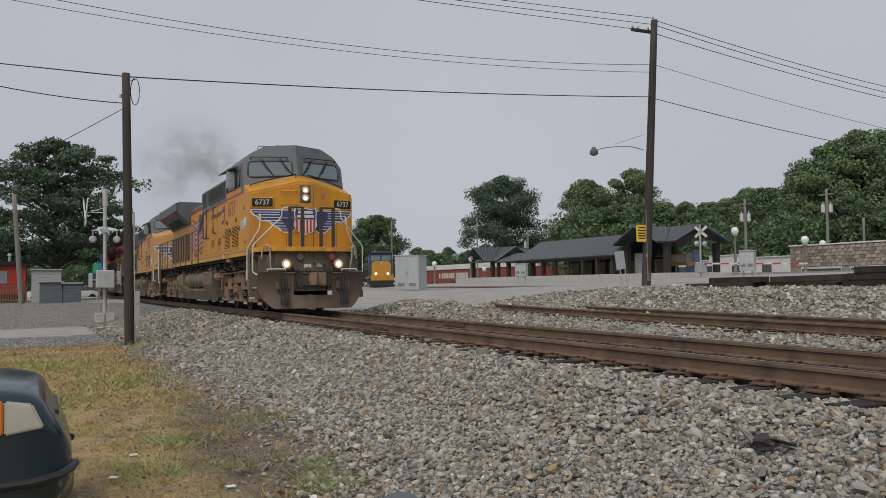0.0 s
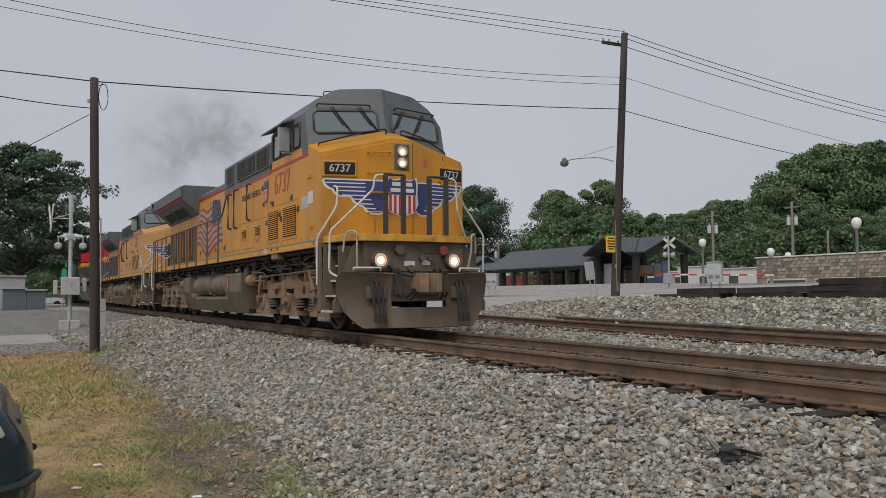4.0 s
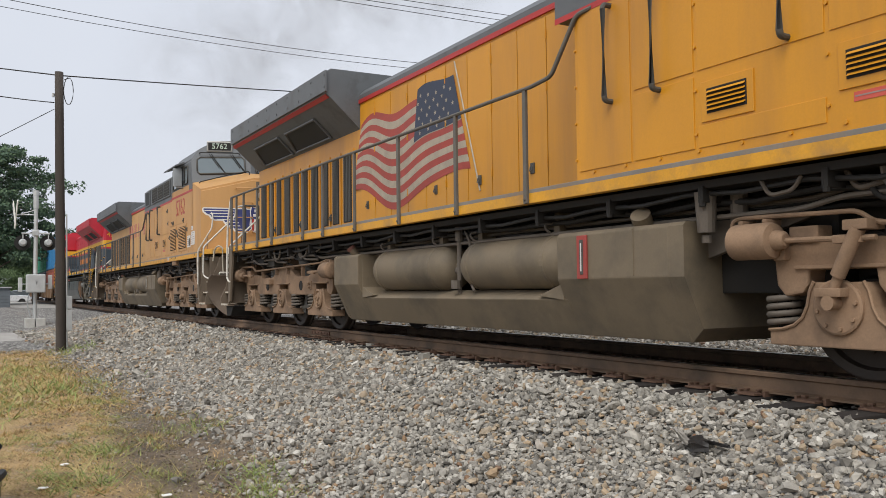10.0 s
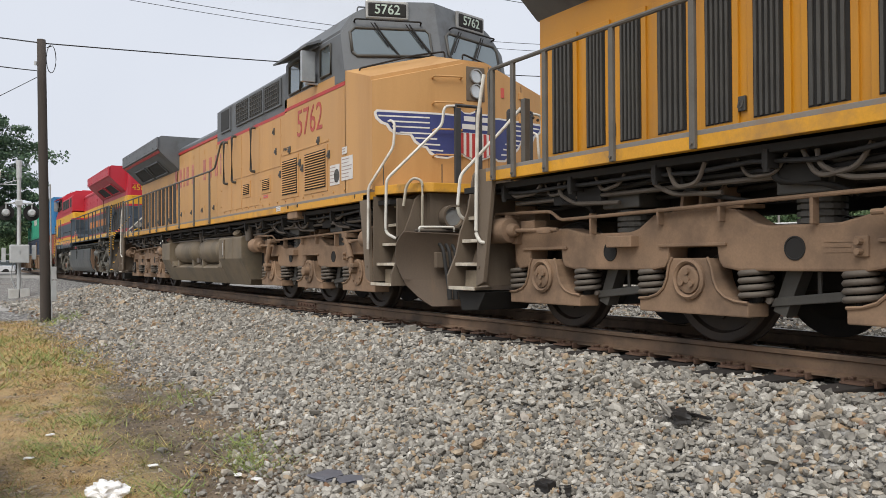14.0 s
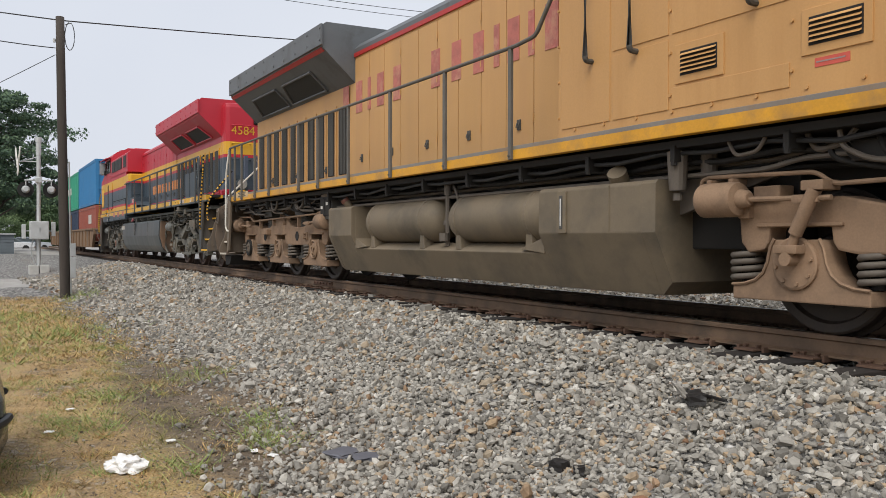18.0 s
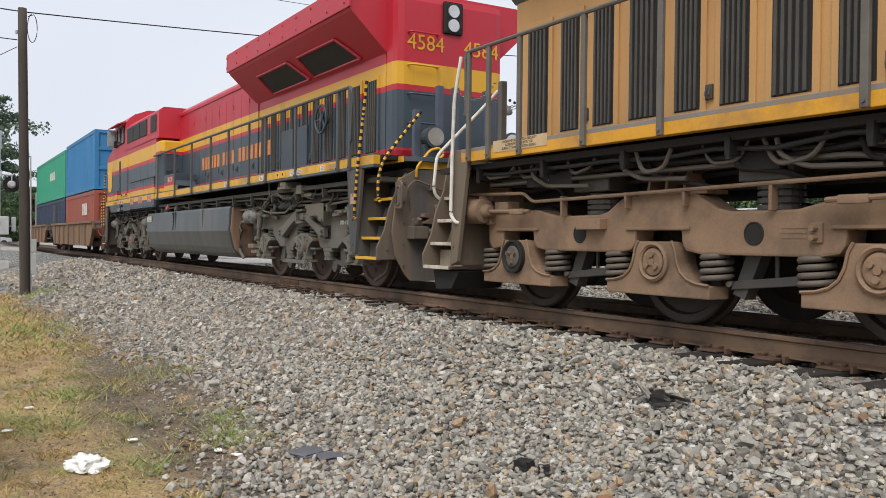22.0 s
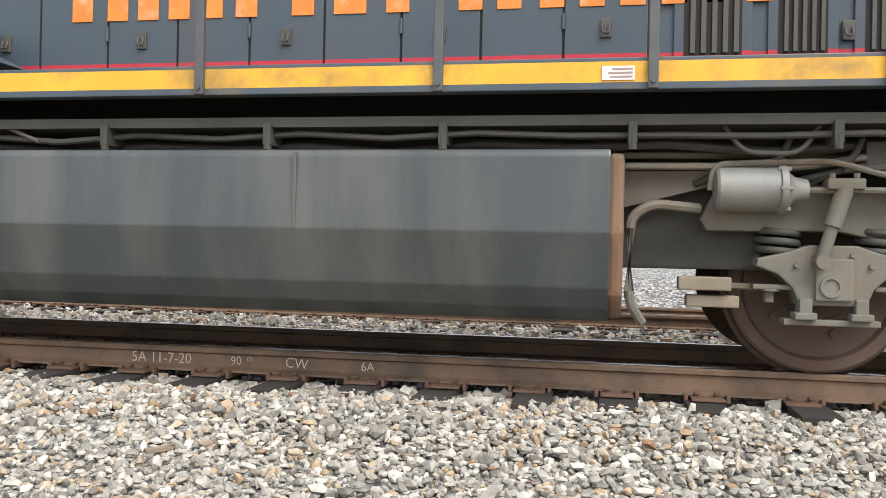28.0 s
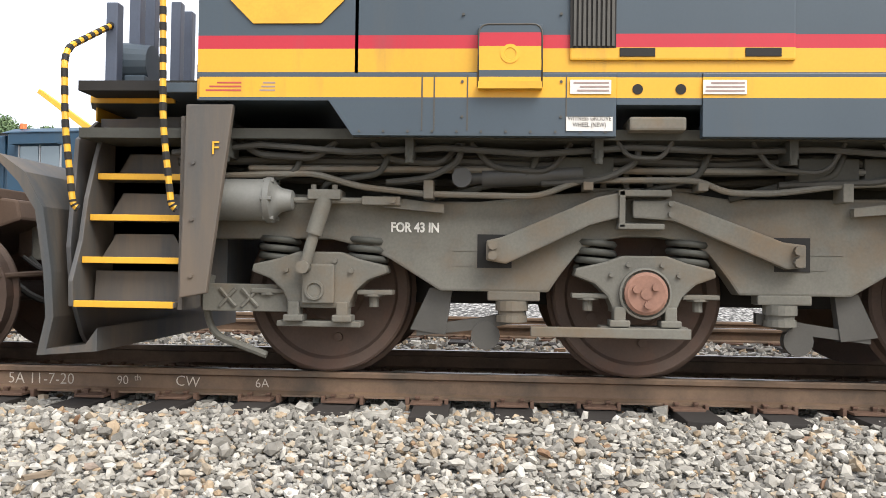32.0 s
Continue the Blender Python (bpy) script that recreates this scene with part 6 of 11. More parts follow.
def stars_and_stripes(L):
    """The waving flag painted on the hood side."""
    fr, fw, fb = mat("flag_red", (0.33, 0.055, 0.04), 0.6, 0, 0.2), mat("flag_pale", (0.36, 0.31, 0.24), 0.6, 0, 0.2), mat("flag_navy", (0.035, 0.045, 0.075), 0.6, 0, 0.25)
    y = -HOOD - 0.022
    n = 26

    def edge(u, v):
        """Across the cloth: u from the loose end to the staff, v from the foot up."""
        lo_x, hi_x = -4.15 + 3.72 * u, -3.80 + 2.98 * u
        lo_z = 2.12 - 0.12 * u + 0.17 * math.sin(6.6 * u + 1.9) + 0.04 * math.sin(13 * u)
        hi_z = 3.22 + 0.22 * u + 0.12 * math.sin(6.2 * u + 0.4) + 0.05 * math.sin(12 * u)
        w = v + 0.03 * math.sin(9 * u + 2 * v)
        return lo_x + (hi_x - lo_x) * v, min(lo_z + (hi_z - lo_z) * w, 3.66)
    holder = None
    for k in range(13):
        b = B()
        lo = [b.verts.new((edge(j / n, k / 13)[0], y - 0.001 * (k % 2), edge(j / n, k / 13)[1])) for j in range(n + 1)]
        hi = [b.verts.new((edge(j / n, (k + 1) / 13)[0], y - 0.001 * (k % 2), edge(j / n, (k + 1) / 13)[1])) for j in range(n + 1)]
        for j in range(n):
            b.faces.new((lo[j], lo[j + 1], hi[j + 1], hi[j]))
        o = L.add("flag_stripe", b, fr if k % 2 == 0 else fw, holder)
    b = B()
    n2 = 10
    lo = [b.verts.new((edge(0.60 + 0.40 * j / n2, 0.55)[0], y - 0.004, edge(0.60 + 0.40 * j / n2, 0.55)[1])) for j in range(n2 + 1)]
    hi = [b.verts.new((edge(0.66 + 0.34 * j / n2, 1.02)[0], y - 0.004, edge(0.66 + 0.34 * j / n2, 1.02)[1] + 0.16 * math.sin(math.pi * (1 - j / n2) * 0.8))) for j in range(n2 + 1)]
    for j in range(n2):
        b.faces.new((lo[j], lo[j + 1], hi[j + 1], hi[j]))
    c = L.add("flag_canton", b, fb)
    b = B()
    for r in range(6):
        for q in range(5):
            u, v = 0.66 + 0.075 * q + 0.03 * (r % 2), 0.60 + 0.082 * r
            if u > 0.985:
                continue
            x, z = edge(u, v)
            vs = [b.verts.new((x + (0.036 if a % 2 == 0 else 0.015) * math.sin(a * math.pi / 5), y - 0.007, z + (0.036 if a % 2 == 0 else 0.015) * math.cos(a * math.pi / 5))) for a in range(10)]
            b.faces.new(vs)
    L.add("flag_stars", b, fw, c)
    b = B()
    rod(b, (-0.21, y - 0.002, 1.87), (-0.80, y - 0.002, 3.60), 0.012, seg=6)
    L.add("flag_pole", b, fw, c)


def union_unit(name, label, st):
    L = Side(name, label, 1, st)
    yel, body2 = (up_yel, up_yel) if st == "A" else (up_fade, up_dark)
    underframe(L)
    sill_and_walkway(L, up_sill, SZ0, SZ1, -9.57, CAB_FRONT[st][0])
    fuel_tank_up(L)
    truck_up(L, TC - 0.1)
    truck_up(L, -TC - 0.1)
    radiator_and_hood(L, yel, up_grey, up_red, up_grey, yel, SZ1 - 0.02)
    hood_doors(L, -3.85, 2.3, 11, yel, SZ1 + 0.09, 3.62)
    # wide body behind the cab
    L.box("cabinet", body2, 2.35, 6.36, -CAB, CAB, SZ1 - 0.02, 3.22)
    b = B()
    prism(b, [(-CAB, 3.22), (-CAB, 3.88), (-CAB + 0.12, 3.98), (CAB - 0.12, 3.98), (CAB, 3.88), (CAB, 3.22)], 2.05, 6.45, "x")
    eq = L.add("equipment_hood", b, up_grey, None, "slate-grey equipment hood with mesh screens")
    L.box("red_stripe", up_red, 2.05, 6.36, -CAB - 0.004, -CAB, 3.20, 3.255)
    for xa, xb, scr in ((2.45, 3.05, True), (3.55, 4.35, True), (4.45, 5.2, True), (5.35, 6.15, True)):
        o = L.box("screen_frame", up_grey, xa - 0.05, xb + 0.05, -CAB - 0.03, -CAB, 3.38, 3.86, 0.01, eq)
        L.box("mesh_screen", screen, xa, xb, -CAB - 0.036, -CAB - 0.026, 3.42, 3.82, 0, o)
        if xa > 3:
            b = B()
            for k in range(7):
                x = xa + (xb - xa) * (k + 0.5) / 7
                box(b, x - 0.008, x + 0.008, -CAB - 0.045, -CAB - 0.034, 3.42, 3.82)
            for k in range(5):
                z = 3.42 + 0.4 * (k + 0.5) / 5
                box(b, xa, xb, -CAB - 0.045, -CAB - 0.034, z - 0.008, z + 0.008)
            tagged(L.add("screen_lattice", b, slatm, o), kind="stuff")
    wide_nose(L, body2, up_grey)
    L.box("grey_cab_band", up_grey, 8.55, CAB_FRONT[st][2] + 0.012, -CAB - 0.004, -CAB + 0.01, 3.30, 3.46)
    L.box("red_stripe", up_red, 6.36, CAB_FRONT[st][2] + 0.012, -CAB - 0.006, -CAB, 3.235, 3.29)
    ns = [c for c in L.t.children if c.name.startswith("nose")][-1]
    # side doors of the wide body
    for xa, xb, z0, z1, sl in ((6.18, 7.02, 1.76, 2.46, 14), (7.26, 8.26, 1.76, 2.46, 14)):
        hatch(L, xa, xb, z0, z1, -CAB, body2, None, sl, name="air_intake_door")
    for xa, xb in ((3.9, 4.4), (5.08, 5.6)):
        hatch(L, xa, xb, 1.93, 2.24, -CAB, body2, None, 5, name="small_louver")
        decal(L, xa + 0.1, xa + 0.36, 1.84, 1.90, -CAB - 0.001, sticker_r, None, 1)
    for xa, xb, z0, z1 in ((2.4, 3.1, 1.74, 3.16), (3.14, 3.82, 2.34, 3.16), (3.14, 3.82, 1.74, 2.30), (3.86, 4.98, 2.34, 3.16), (3.86, 4.98, 1.74, 1.91), (5.02, 6.14, 2.34, 3.16), (6.2, 8.3, 2.5, 2.53)):
        L.box("side_door", body2, xa, xb, -CAB - 0.008, -CAB + 0.01, z0, z1, 0.004)
    for x, z0, z1 in ((2.86, 2.3, 3.15), (3.45, 2.28, 3.2), (4.7, 2.38, 3.2)):
        grab(L, [(x, -CAB, z1), (x, -CAB - 0.09, z1), (x, -CAB - 0.09, z0), (x, -CAB, z0)], 0.025, slatm)
    for x, z in ((6.12, 2.2), (7.08, 2.3), (7.2, 2.2), (8.32, 2.3), (5.8, 2.98), (5.9, 2.62), (6.6, 2.56), (7.9, 2.56)):
        latch(L, x, z, -CAB - 0.004)
    b = B()
    for x in np.arange(2.6, 9.3, 0.42):
        rod(b, (x, -CAB - 0.012, 1.72), (x, -CAB, 1.72), 0.016, seg=6)
    for x in (2.35, 3.84, 5.0, 6.16):
        for z in np.arange(1.85, 3.2, 0.34):
            rod(b, (x, -CAB - 0.014, z), (x, -CAB, z), 0.014, seg=6)
    tagged(L.add("bolt_heads", b, body2), kind="stuff")
    num = "6737" if st == "A" else "5762"
    red = mat("number_red", (0.40, 0.055, 0.035), 0.5, 0, 0.15)
    L.lettering("road_number", num, 0.62, 7.22 if st == "A" else 7.5, -CAB - 0.004, 2.92, red, "red road number", 0.92)
    L.lettering("model_mark", "C44AC" if st == "A" else "C44ACCTE", 0.075, 6.45, -CAB - 0.004, 2.6, slatm, "", 1.0)
    if st == "A":
        L.lettering("slogan", "BUILDING AMERICA", 0.20, 4.8, -CAB - 0.012, 2.92, slatm, "dark lettering", 0.92)
        stars_and_stripes(L)
        b = B()
        sh = [(5.92, 3.12), (6.06, 3.08), (6.2, 3.12), (6.22, 2.9), (6.18, 2.72), (6.07, 2.6), (5.95, 2.72), (5.91, 2.9)]
        prism(b, sh, -CAB - 0.014, -CAB - 0.008)
        s0 = L.add("shield_badge", b, mat("emblem_blue", (0.035, 0.045, 0.16), 0.5))
        b = B()
        for k in range(4):
            x = 5.955 + 0.07 * k
            box(b, x, x + 0.035, -CAB - 0.018, -CAB - 0.013, 2.68, 2.9)
        L.each("badge_stripe", b, mat("emblem_red", (0.42, 0.04, 0.035), 0.5), s0)
        L.box("badge_field", sticker_w, 5.94, 6.2, -CAB - 0.016, -CAB - 0.012, 2.70, 2.92, 0, s0)
        decal(L, 8.5, 8.95, 2.26, 2.5, -CAB - 0.002, mat("grey_patch", (0.42, 0.41, 0.38), 0.5), None, 0, "faded_patch")
        decal(L, 8.9, 9.2, 2.33, 2.56, -CAB - 0.003, sticker_w)
    else:
        faded = mat("faded_name_red", (0.42, 0.13, 0.10), 0.6, 0, 0.3, 6.0, 0, dirt=(0.55, 0.33, 0.2), dirt_amt=0.35, dirt_scale=5.0)
        for xa, wd in ((-4.45, 0.42), (-3.9, 0.42), (-3.35, 0.12), (-3.1, 0.45), (-2.5, 0.42), (-1.3, 0.4), (-0.78, 0.48), (-0.2, 0.42), (0.36, 0.12), (0.6, 0.36), (1.08, 0.12), (1.32, 0.40)):
            cut_w = min(wd, 0.24)
            L.box("name_bar", faded, xa + (wd - cut_w) / 2, xa + (wd + cut_w) / 2, -HOOD - 0.026, -HOOD - 0.018, 2.74, 3.24, 0.002)
        decal(L, 8.36, 8.72, 1.82, 2.12, -CAB - 0.004, sticker_w, None, 5)
        b = B()
        lathe(b, [(0.1, 0), (0.1, 0.003)], (8.62, -CAB - 0.006, 1.95), "y", 20, -1)
        L.add("round_mark", b, slatm)
        decal(L, 8.8, 9.2, 1.86, 2.2, -CAB - 0.004, sticker_w, None, 6)
        decal(L, 8.82, 9.0, 2.24, 2.34, -CAB - 0.004, sticker_w, None, 2)
    # nose front
    ang = math.degrees(math.atan2(CAB_FRONT[st][1] - CAB_FRONT[st][0], CAB - 0.2))
    for sg in (-1, 1):
        if st == "A":
            number_board(L, num, pose(facet(L, 1.10), sg * 1.10, 2.91, 0, 0, sg * ang), ns, mat("number_cream", (0.50, 0.48, 0.42), 0.5))
        else:
            xw, xv = CAB_FRONT[st][2:4]
            bow = (xv - xw) / CAB
            number_board(L, num, pose(xw + bow * (CAB - 0.72) - 0.28 * (4.42 - 3.42) + 0.03, sg * 0.72, 4.42, 0, 0, sg * math.degrees(math.atan(bow))), ns, mat("number_pale_green", (0.42, 0.50, 0.43), 0.5), 0.20, 0.29, 0.105)
    xn = CAB_FRONT[st][1]
    hl = L.box("headlight_box", up_step, xn - 0.03, xn + 0.012, -0.15, 0.15, 2.91, 3.39, 0.012, ns)
    for z in (3.045, 3.255):
        b = B()
        lathe(b, [(0.105, 0.0), (0.105, 0.03), (0.088, 0.035), (0.085, 0.012)], (xn + 0.008, 0, z), "x", 24)
        L.add("headlight_ring", b, steel, hl)
        b = B()
        rod(b, (xn + 0.01, 0, z), (xn + 0.022, 0, z), 0.086, seg=20)
        L.add("headlight", b, lamp_glass if st == "A" else lamp_off, hl)
        if st == "A":
            b = B()
            rod(b, (xn + 0.02, 0, z - 0.012), (xn + 0.03, 0, z - 0.012), 0.042, seg=16)
            L.add("filament", b, lamp_on, hl)
    winged_emblem(L, ns)
    for z in (3.2, 2.84, 2.47, 2.12):
        grab(L, [(facet(L, 0.24), -0.24, z), (facet(L, 0.24) + 0.07, -0.24, z + 0.02), (facet(L, 0.62) + 0.07, -0.62, z + 0.02), (facet(L, 0.62), -0.62, z)], 0.012, body2, ns)
    b = B()
    for y0, y1, z0, z1 in ((0.215, 0.225, 1.72, 3.42), (0.92, 0.93, 1.72, 3.25), (-1.28, -1.27, 1.72, 2.02), (-0.5, -0.49, 1.72, 2.02)):
        x0 = facet(L, y0)
        prism(b, [(x0 - 0.01, y0), (x0 + 0.005, y0), (facet(L, y1) + 0.005, y1), (facet(L, y1) - 0.01, y1)], z0, z1, "z")
    L.each("nose_seam", b, slatm, ns)
    for z in (2.75, 3.1):
        b = B()
        box(b, facet(L, 0.9) - 0.01, facet(L, 0.9) + 0.03, 0.87, 0.95, z - 0.05, z + 0.05, 0.01)
        L.add("door_hinge", b, body2, ns)
    L.box("red_plate", sticker_r, facet(L, 0.5) - 0.01, facet(L, 0.5) + 0.006, 0.42, 0.54, 3.02, 3.16, 0, ns)
    if st == "A":
        for x, z in ((8.95, 2.80), (9.05, 1.86)):
            L.box("side_step", body2, x, x + 0.10, -CAB - 0.05, -CAB, z, z + 0.07, 0.01)
    pilot_up(L)
    end_steps(L, 1, up_step, tread_w)
    end_steps(L, -1, up_step, tread_w)
    coupler(L, 1, up_truck)
    coupler(L, -1, up_truck)
    b = B()
    box(b, -10.28, -9.4, -0.95, 0.95, 0.5, 1.5)
    L.add("rear_pilot", b, up_truck)
    dk = L.box("end_deck", up_step, -10.32, -9.57, -1.0, 1.0, 1.63, 1.67, 0.004)
    for sg in (-1, 1):
        L.box("deck_edge", tread_w, -10.28, -9.80, *sorted((sg * 1.002, sg * 1.03)), 1.64, 1.68, 0.003, dk)
        b = B()
        prism(b, [(-10.30, 0.35), (-9.74, 0.35), (-9.90, 0.15), (-10.24, 0.13)], *sorted((sg * 0.7, sg * 1.36)), "y", 0.01)
        L.add("snow_plate", b, black)
    # handrails along the walkway
    xs = (-9.40, -9.03, -8.5, -7.56, -6.65, -4.96, -4.03, -2.75, -1.3, 0.2, 1.6)
    posts(L, xs, 2.66, post_up, SZ0)
    grab(L, [(-9.46, -SILL - 0.02, 2.0), (-9.46, -SILL - 0.02, 2.67), (1.7, -SILL - 0.02, 2.67), (2.05, -SILL - 0.02, 2.7), (2.4, -SILL + 0.02, 3.2), (2.6, -SILL + 0.05, 3.22)], 0.022, post_up, None, "walkway_handrail")
    for sg in (-1, 1):
        grab(L, [(-9.62, sg * 1.44, 2.66), (-9.67, sg * 1.49, 2.2), (-9.685, sg * 1.5, 1.6), (-9.70, sg * 1.5, 0.96), (-9.63, sg * 1.48, 0.88), (-9.60, sg * 1.44, 0.88)], 0.02)
        grab(L, [(-10.36, sg * 0.45, 2.5), (-10.38, sg * 0.65, 2.28), (-10.4, sg * 1.27, 1.67), (-10.4, sg * 1.31, 1.3), (-10.4, sg * 1.28, 1.2), (-10.4, sg * 1.12, 1.12)], 0.02)
        L.box("end_post", post_up, -10.3, -10.22, sg * 0.45 - 0.04, sg * 0.45 + 0.04, 1.6, 2.6, 0.01)
        L.box("end_post", post_up, -10.3, -10.22, sg * 0.15 - 0.04, sg * 0.15 + 0.04, 1.6, 2.6, 0.01)
    b = B()
    for k in range(14):
        a = -0.45 + 0.9 * k / 13
        lathe(b, [(0.016, -0.01), (0.02, 0), (0.016, 0.01)], (-10.3, a, 2.45 - 0.12 * math.cos(a * 3.4)), "x", 8)
    L.add("safety_chain", b, slatm)
    b = B()
    rod(b, (-1.55, 0, 3.95), (-1.55, 0, 4.22), 0.24, seg=20)
    L.add("exhaust_stack", b, black)
    decal(L, 6.0, 6.22, 1.56, 1.64, -SILL - 0.001, sticker_w, None, 2)
    for x in (6.6, 7.05):
        b = B()
        rod(b, (x, -SILL - 0.004, 1.6), (x, -SILL + 0.01, 1.6), 0.03, seg=12)
        L.add("jack_hole", b, black)
    L.box("jack_pad", up_truck, 6.5, 6.95, -SILL + 0.02, -SILL + 0.3, 1.40, 1.52, 0.02)
    if st == "B":
        o = decal(L, -8.96, -8.08, 1.575, 1.69, -SILL - 0.002, mat("cream_plate", (0.50, 0.36, 0.19), 0.5, 0, 0.15), None, 0, "notice_plate")
        for k, line in enumerate(("OWNERSHIP SUBJECT TO A SECURITY", "AGREEMENT FILED WITH THE", "SURFACE TRANSPORTATION BOARD")):
            letters("notice", line, 0.037, pose(-8.52, -SILL - 0.006, 1.667 - 0.034 * k, 90, 0, 0), slatm, o, "", 0.9, 0.001)
        w = L.box("step_label", sticker_r, -10.12, -9.86, -1.028, -1.02, 1.465, 1.535, 0)
        for k, line in enumerate(("WATCH", "YOUR STEP")):
            letters("warning_words", line, 0.032, pose(-9.99, -1.031, 1.512 - 0.03 * k, 90, 0, 0), sticker_w, w, "", 0.9, 0.001)
    L.lettering("front_mark", "F", 0.09, 9.35, -SILL - 0.003, 1.59, slatm)
    return L.t


def kcs_unit(name, label):
    L = Side(name, label, -1, "C")
    Z0, Z1 = 1.62, 1.80
    underframe(L)
    jk = L.box("jack_box", k_yel, -7.02, -6.60, -SILL - 0.012, -SILL + 0.05, 1.66, 1.775, 0.004)
    for x in (-6.93, -6.69):
        b = B()
        rod(b, (x, -SILL - 0.016, 1.72), (x, -SILL, 1.72), 0.022, seg=12)
        L.add("jack_hole", b, black, jk)
    L.box("jack_pad", k_truck, -6.95, -6.7, -SILL + 0.02, -SILL + 0.3, 1.52, 1.60, 0.015)
    L.box("jack_foot", k_truck, -7.0, -6.64, -SILL + 0.0, -SILL + 0.3, 1.48, 1.52, 0.008)
    for xa, wd, mt in ((-7.72, 0.24, "w"), (-7.47, 0.24, "w"), (-5.95, 0.2, "w"), (-8.6, 0.14, "w"), (-9.1, 0.4, "o"), (-3.9, 0.18, "w")):
        decal(L, xa, xa + wd, 1.672, 1.75, -SILL - 0.004, sticker_w if mt == "w" else mat("ochre_decal", (0.50, 0.27, 0.03), 0.6), None, 3)
    # long-hood side keeps a walkway; the cab side is boxed in
    global HOOD
    b = B()
    box(b, -10.2, 2.35, -SILL, -SILL + 0.1, Z0, Z1, 0.006)
    box(b, -10.2, 10.0, SILL - 0.1, SILL, Z0, Z1, 0.006)
    L.add("side_sill", b, mat("belle_walk_sill", bands([(1.652, KDARK), (1.765, KYEL), (9, KDARK)]), 0.5, 0, 0.15, 2.0, 0, dirt=(0.13, 0.10, 0.06), dirt_amt=0.35), None, "")
    L.box("walkway_deck", black, -10.25, 10.2, -SILL + 0.1, SILL - 0.1, Z1 - 0.08, Z1 - 0.02)
    b = B()
    prism(b, [(-1.36, 1.30), (-1.38, 1.26), (-1.40, 0.82), (-1.32, 0.50), (-1.24, 0.38), (-1.14, 0.30), (1.14, 0.30), (1.40, 0.82), (1.36, 1.30)], -3.78, 3.52, "x", 0.012)
    tk = L.add("fuel_tank", b, k_tank, None, "long dark fuel tank with creased flank")
    b = B()
    prism(b, [(-1.34, 1.28), (-1.37, 0.82), (-1.28, 0.46), (-1.16, 0.32), (1.16, 0.32), (1.37, 0.82), (1.34, 1.28)], -3.86, -3.77, "x", 0.03)
    L.add("tank_end_plate", b, mat("rusty_tank_end", (0.17, 0.10, 0.06), 0.8, 0.05, 0.25, 2.0, 0.002, dirt=(0.075, 0.065, 0.05), dirt_amt=0.45, streak=True), tk, "rust-brown tank end")
    b = B()
    pipe(b, arc([(-3.98, -1.15, 0.30), (-3.9, -1.2, 0.42), (-3.9, -1.2, 0.92), (-4.02, -1.2, 1.0), (-4.3, -1.1, 0.98)], 0.08), 0.03, 8)
    L.add("end_hose", b, k_truck, tk, "", True)
    for x in (0.45, -1.9):
        L.box("tank_weld", k_tank, x - 0.012, x + 0.012, -1.402, -1.38, 0.82, 1.28, 0.003, tk)
    g = L.box("fuel_gauge", black, 0.62, 0.74, -1.402, -1.38, 0.86, 1.27, 0.006, tk)
    L.box("gauge_glass", slatm, 0.655, 0.705, -1.408, -1.39, 0.90, 1.23, 0.004, g)
    L.box("gauge_tube", lamp_off, 0.672, 0.688, -1.412, -1.40, 0.92, 1.21, 0.002, g)
    b = B()
    for k in range(8):
        rod(b, (0.645 + 0.07 * (k % 2), -1.408, 0.92 + 0.09 * (k // 2)), (0.645 + 0.07 * (k % 2), -1.414, 0.92 + 0.09 * (k // 2)), 0.008, seg=6)
    L.add("gauge_rivets", b, steel, g)
    b = B()
    rod(b, (1.46, -1.28, 1.3), (1.46, -1.3, 1.40), 0.06, seg=12)
    box(b, 1.36, 1.56, -1.36, -1.2, 1.29, 1.34, 0.01)
    L.each("filler_neck", b, black, tk)
    b = B()
    rod(b, (1.46, -1.30, 1.40), (1.46, -1.36, 1.42), 0.075, seg=18)
    L.add("filler_cap", b, mat("pink_red_cap", (0.42, 0.11, 0.12), 0.6), tk, "weathered red fuel cap")
    b = B()
    rod(b, (0.68, -1.28, 1.36), (0.68, -1.34, 1.38), 0.085, seg=18)
    box(b, 0.8, 1.0, -1.3, -1.1, 1.3, 1.38, 0.01)
    box(b, 1.72, 1.95, -1.3, -1.1, 1.3, 1.45, 0.01)
    box(b, 2.1, 2.2, -1.34, -1.24, 1.3, 1.41, 0.01)
    L.each("tank_fitting", b, slatm, tk)
    b = B()
    pipe(b, arc([(1.38, -1.3, 1.38), (0.9, -1.3, 1.40), (0.45, -1.3, 1.5), (0.25, -1.3, 1.5), (-0.1, -1.3, 1.36)], 0.15), 0.015, 7)
    L.add("filler_pipe", b, pipem, tk)
    for k, (xa, xb) in enumerate(((2.95, 3.22), (3.28, 3.48))):
        decal(L, xa, xb, 1.08, 1.22, -1.402, mat("torn_cream_label", (0.55, 0.52, 0.44), 0.6), None, 3, "torn_label")
    b = B()
    lathe(b, [(0.03, 0.30), (0.07, 0.29), (0.09, 0.22), (0.11, 0.12), (0.17, 0.02), (0.18, 0.0), (0.15, 0.0), (0.02, 0.1)], (3.72, -1.2, 0.86), "z", 26)
    rod(b, (3.72, -1.2, 1.14), (3.72, -1.2, 1.26), 0.03, seg=8)
    box(b, 3.5, 3.78, -1.26, -1.14, 1.2, 1.3, 0.01)
    L.add("brass_bell", b, mat("dull_bell_metal", (0.20, 0.19, 0.17), 0.45, 0.6, 0.2), tk, "dull grey warning bell", True)
    truck_k(L, TC - 0.11)
    truck_k(L, -TC - 0.10)
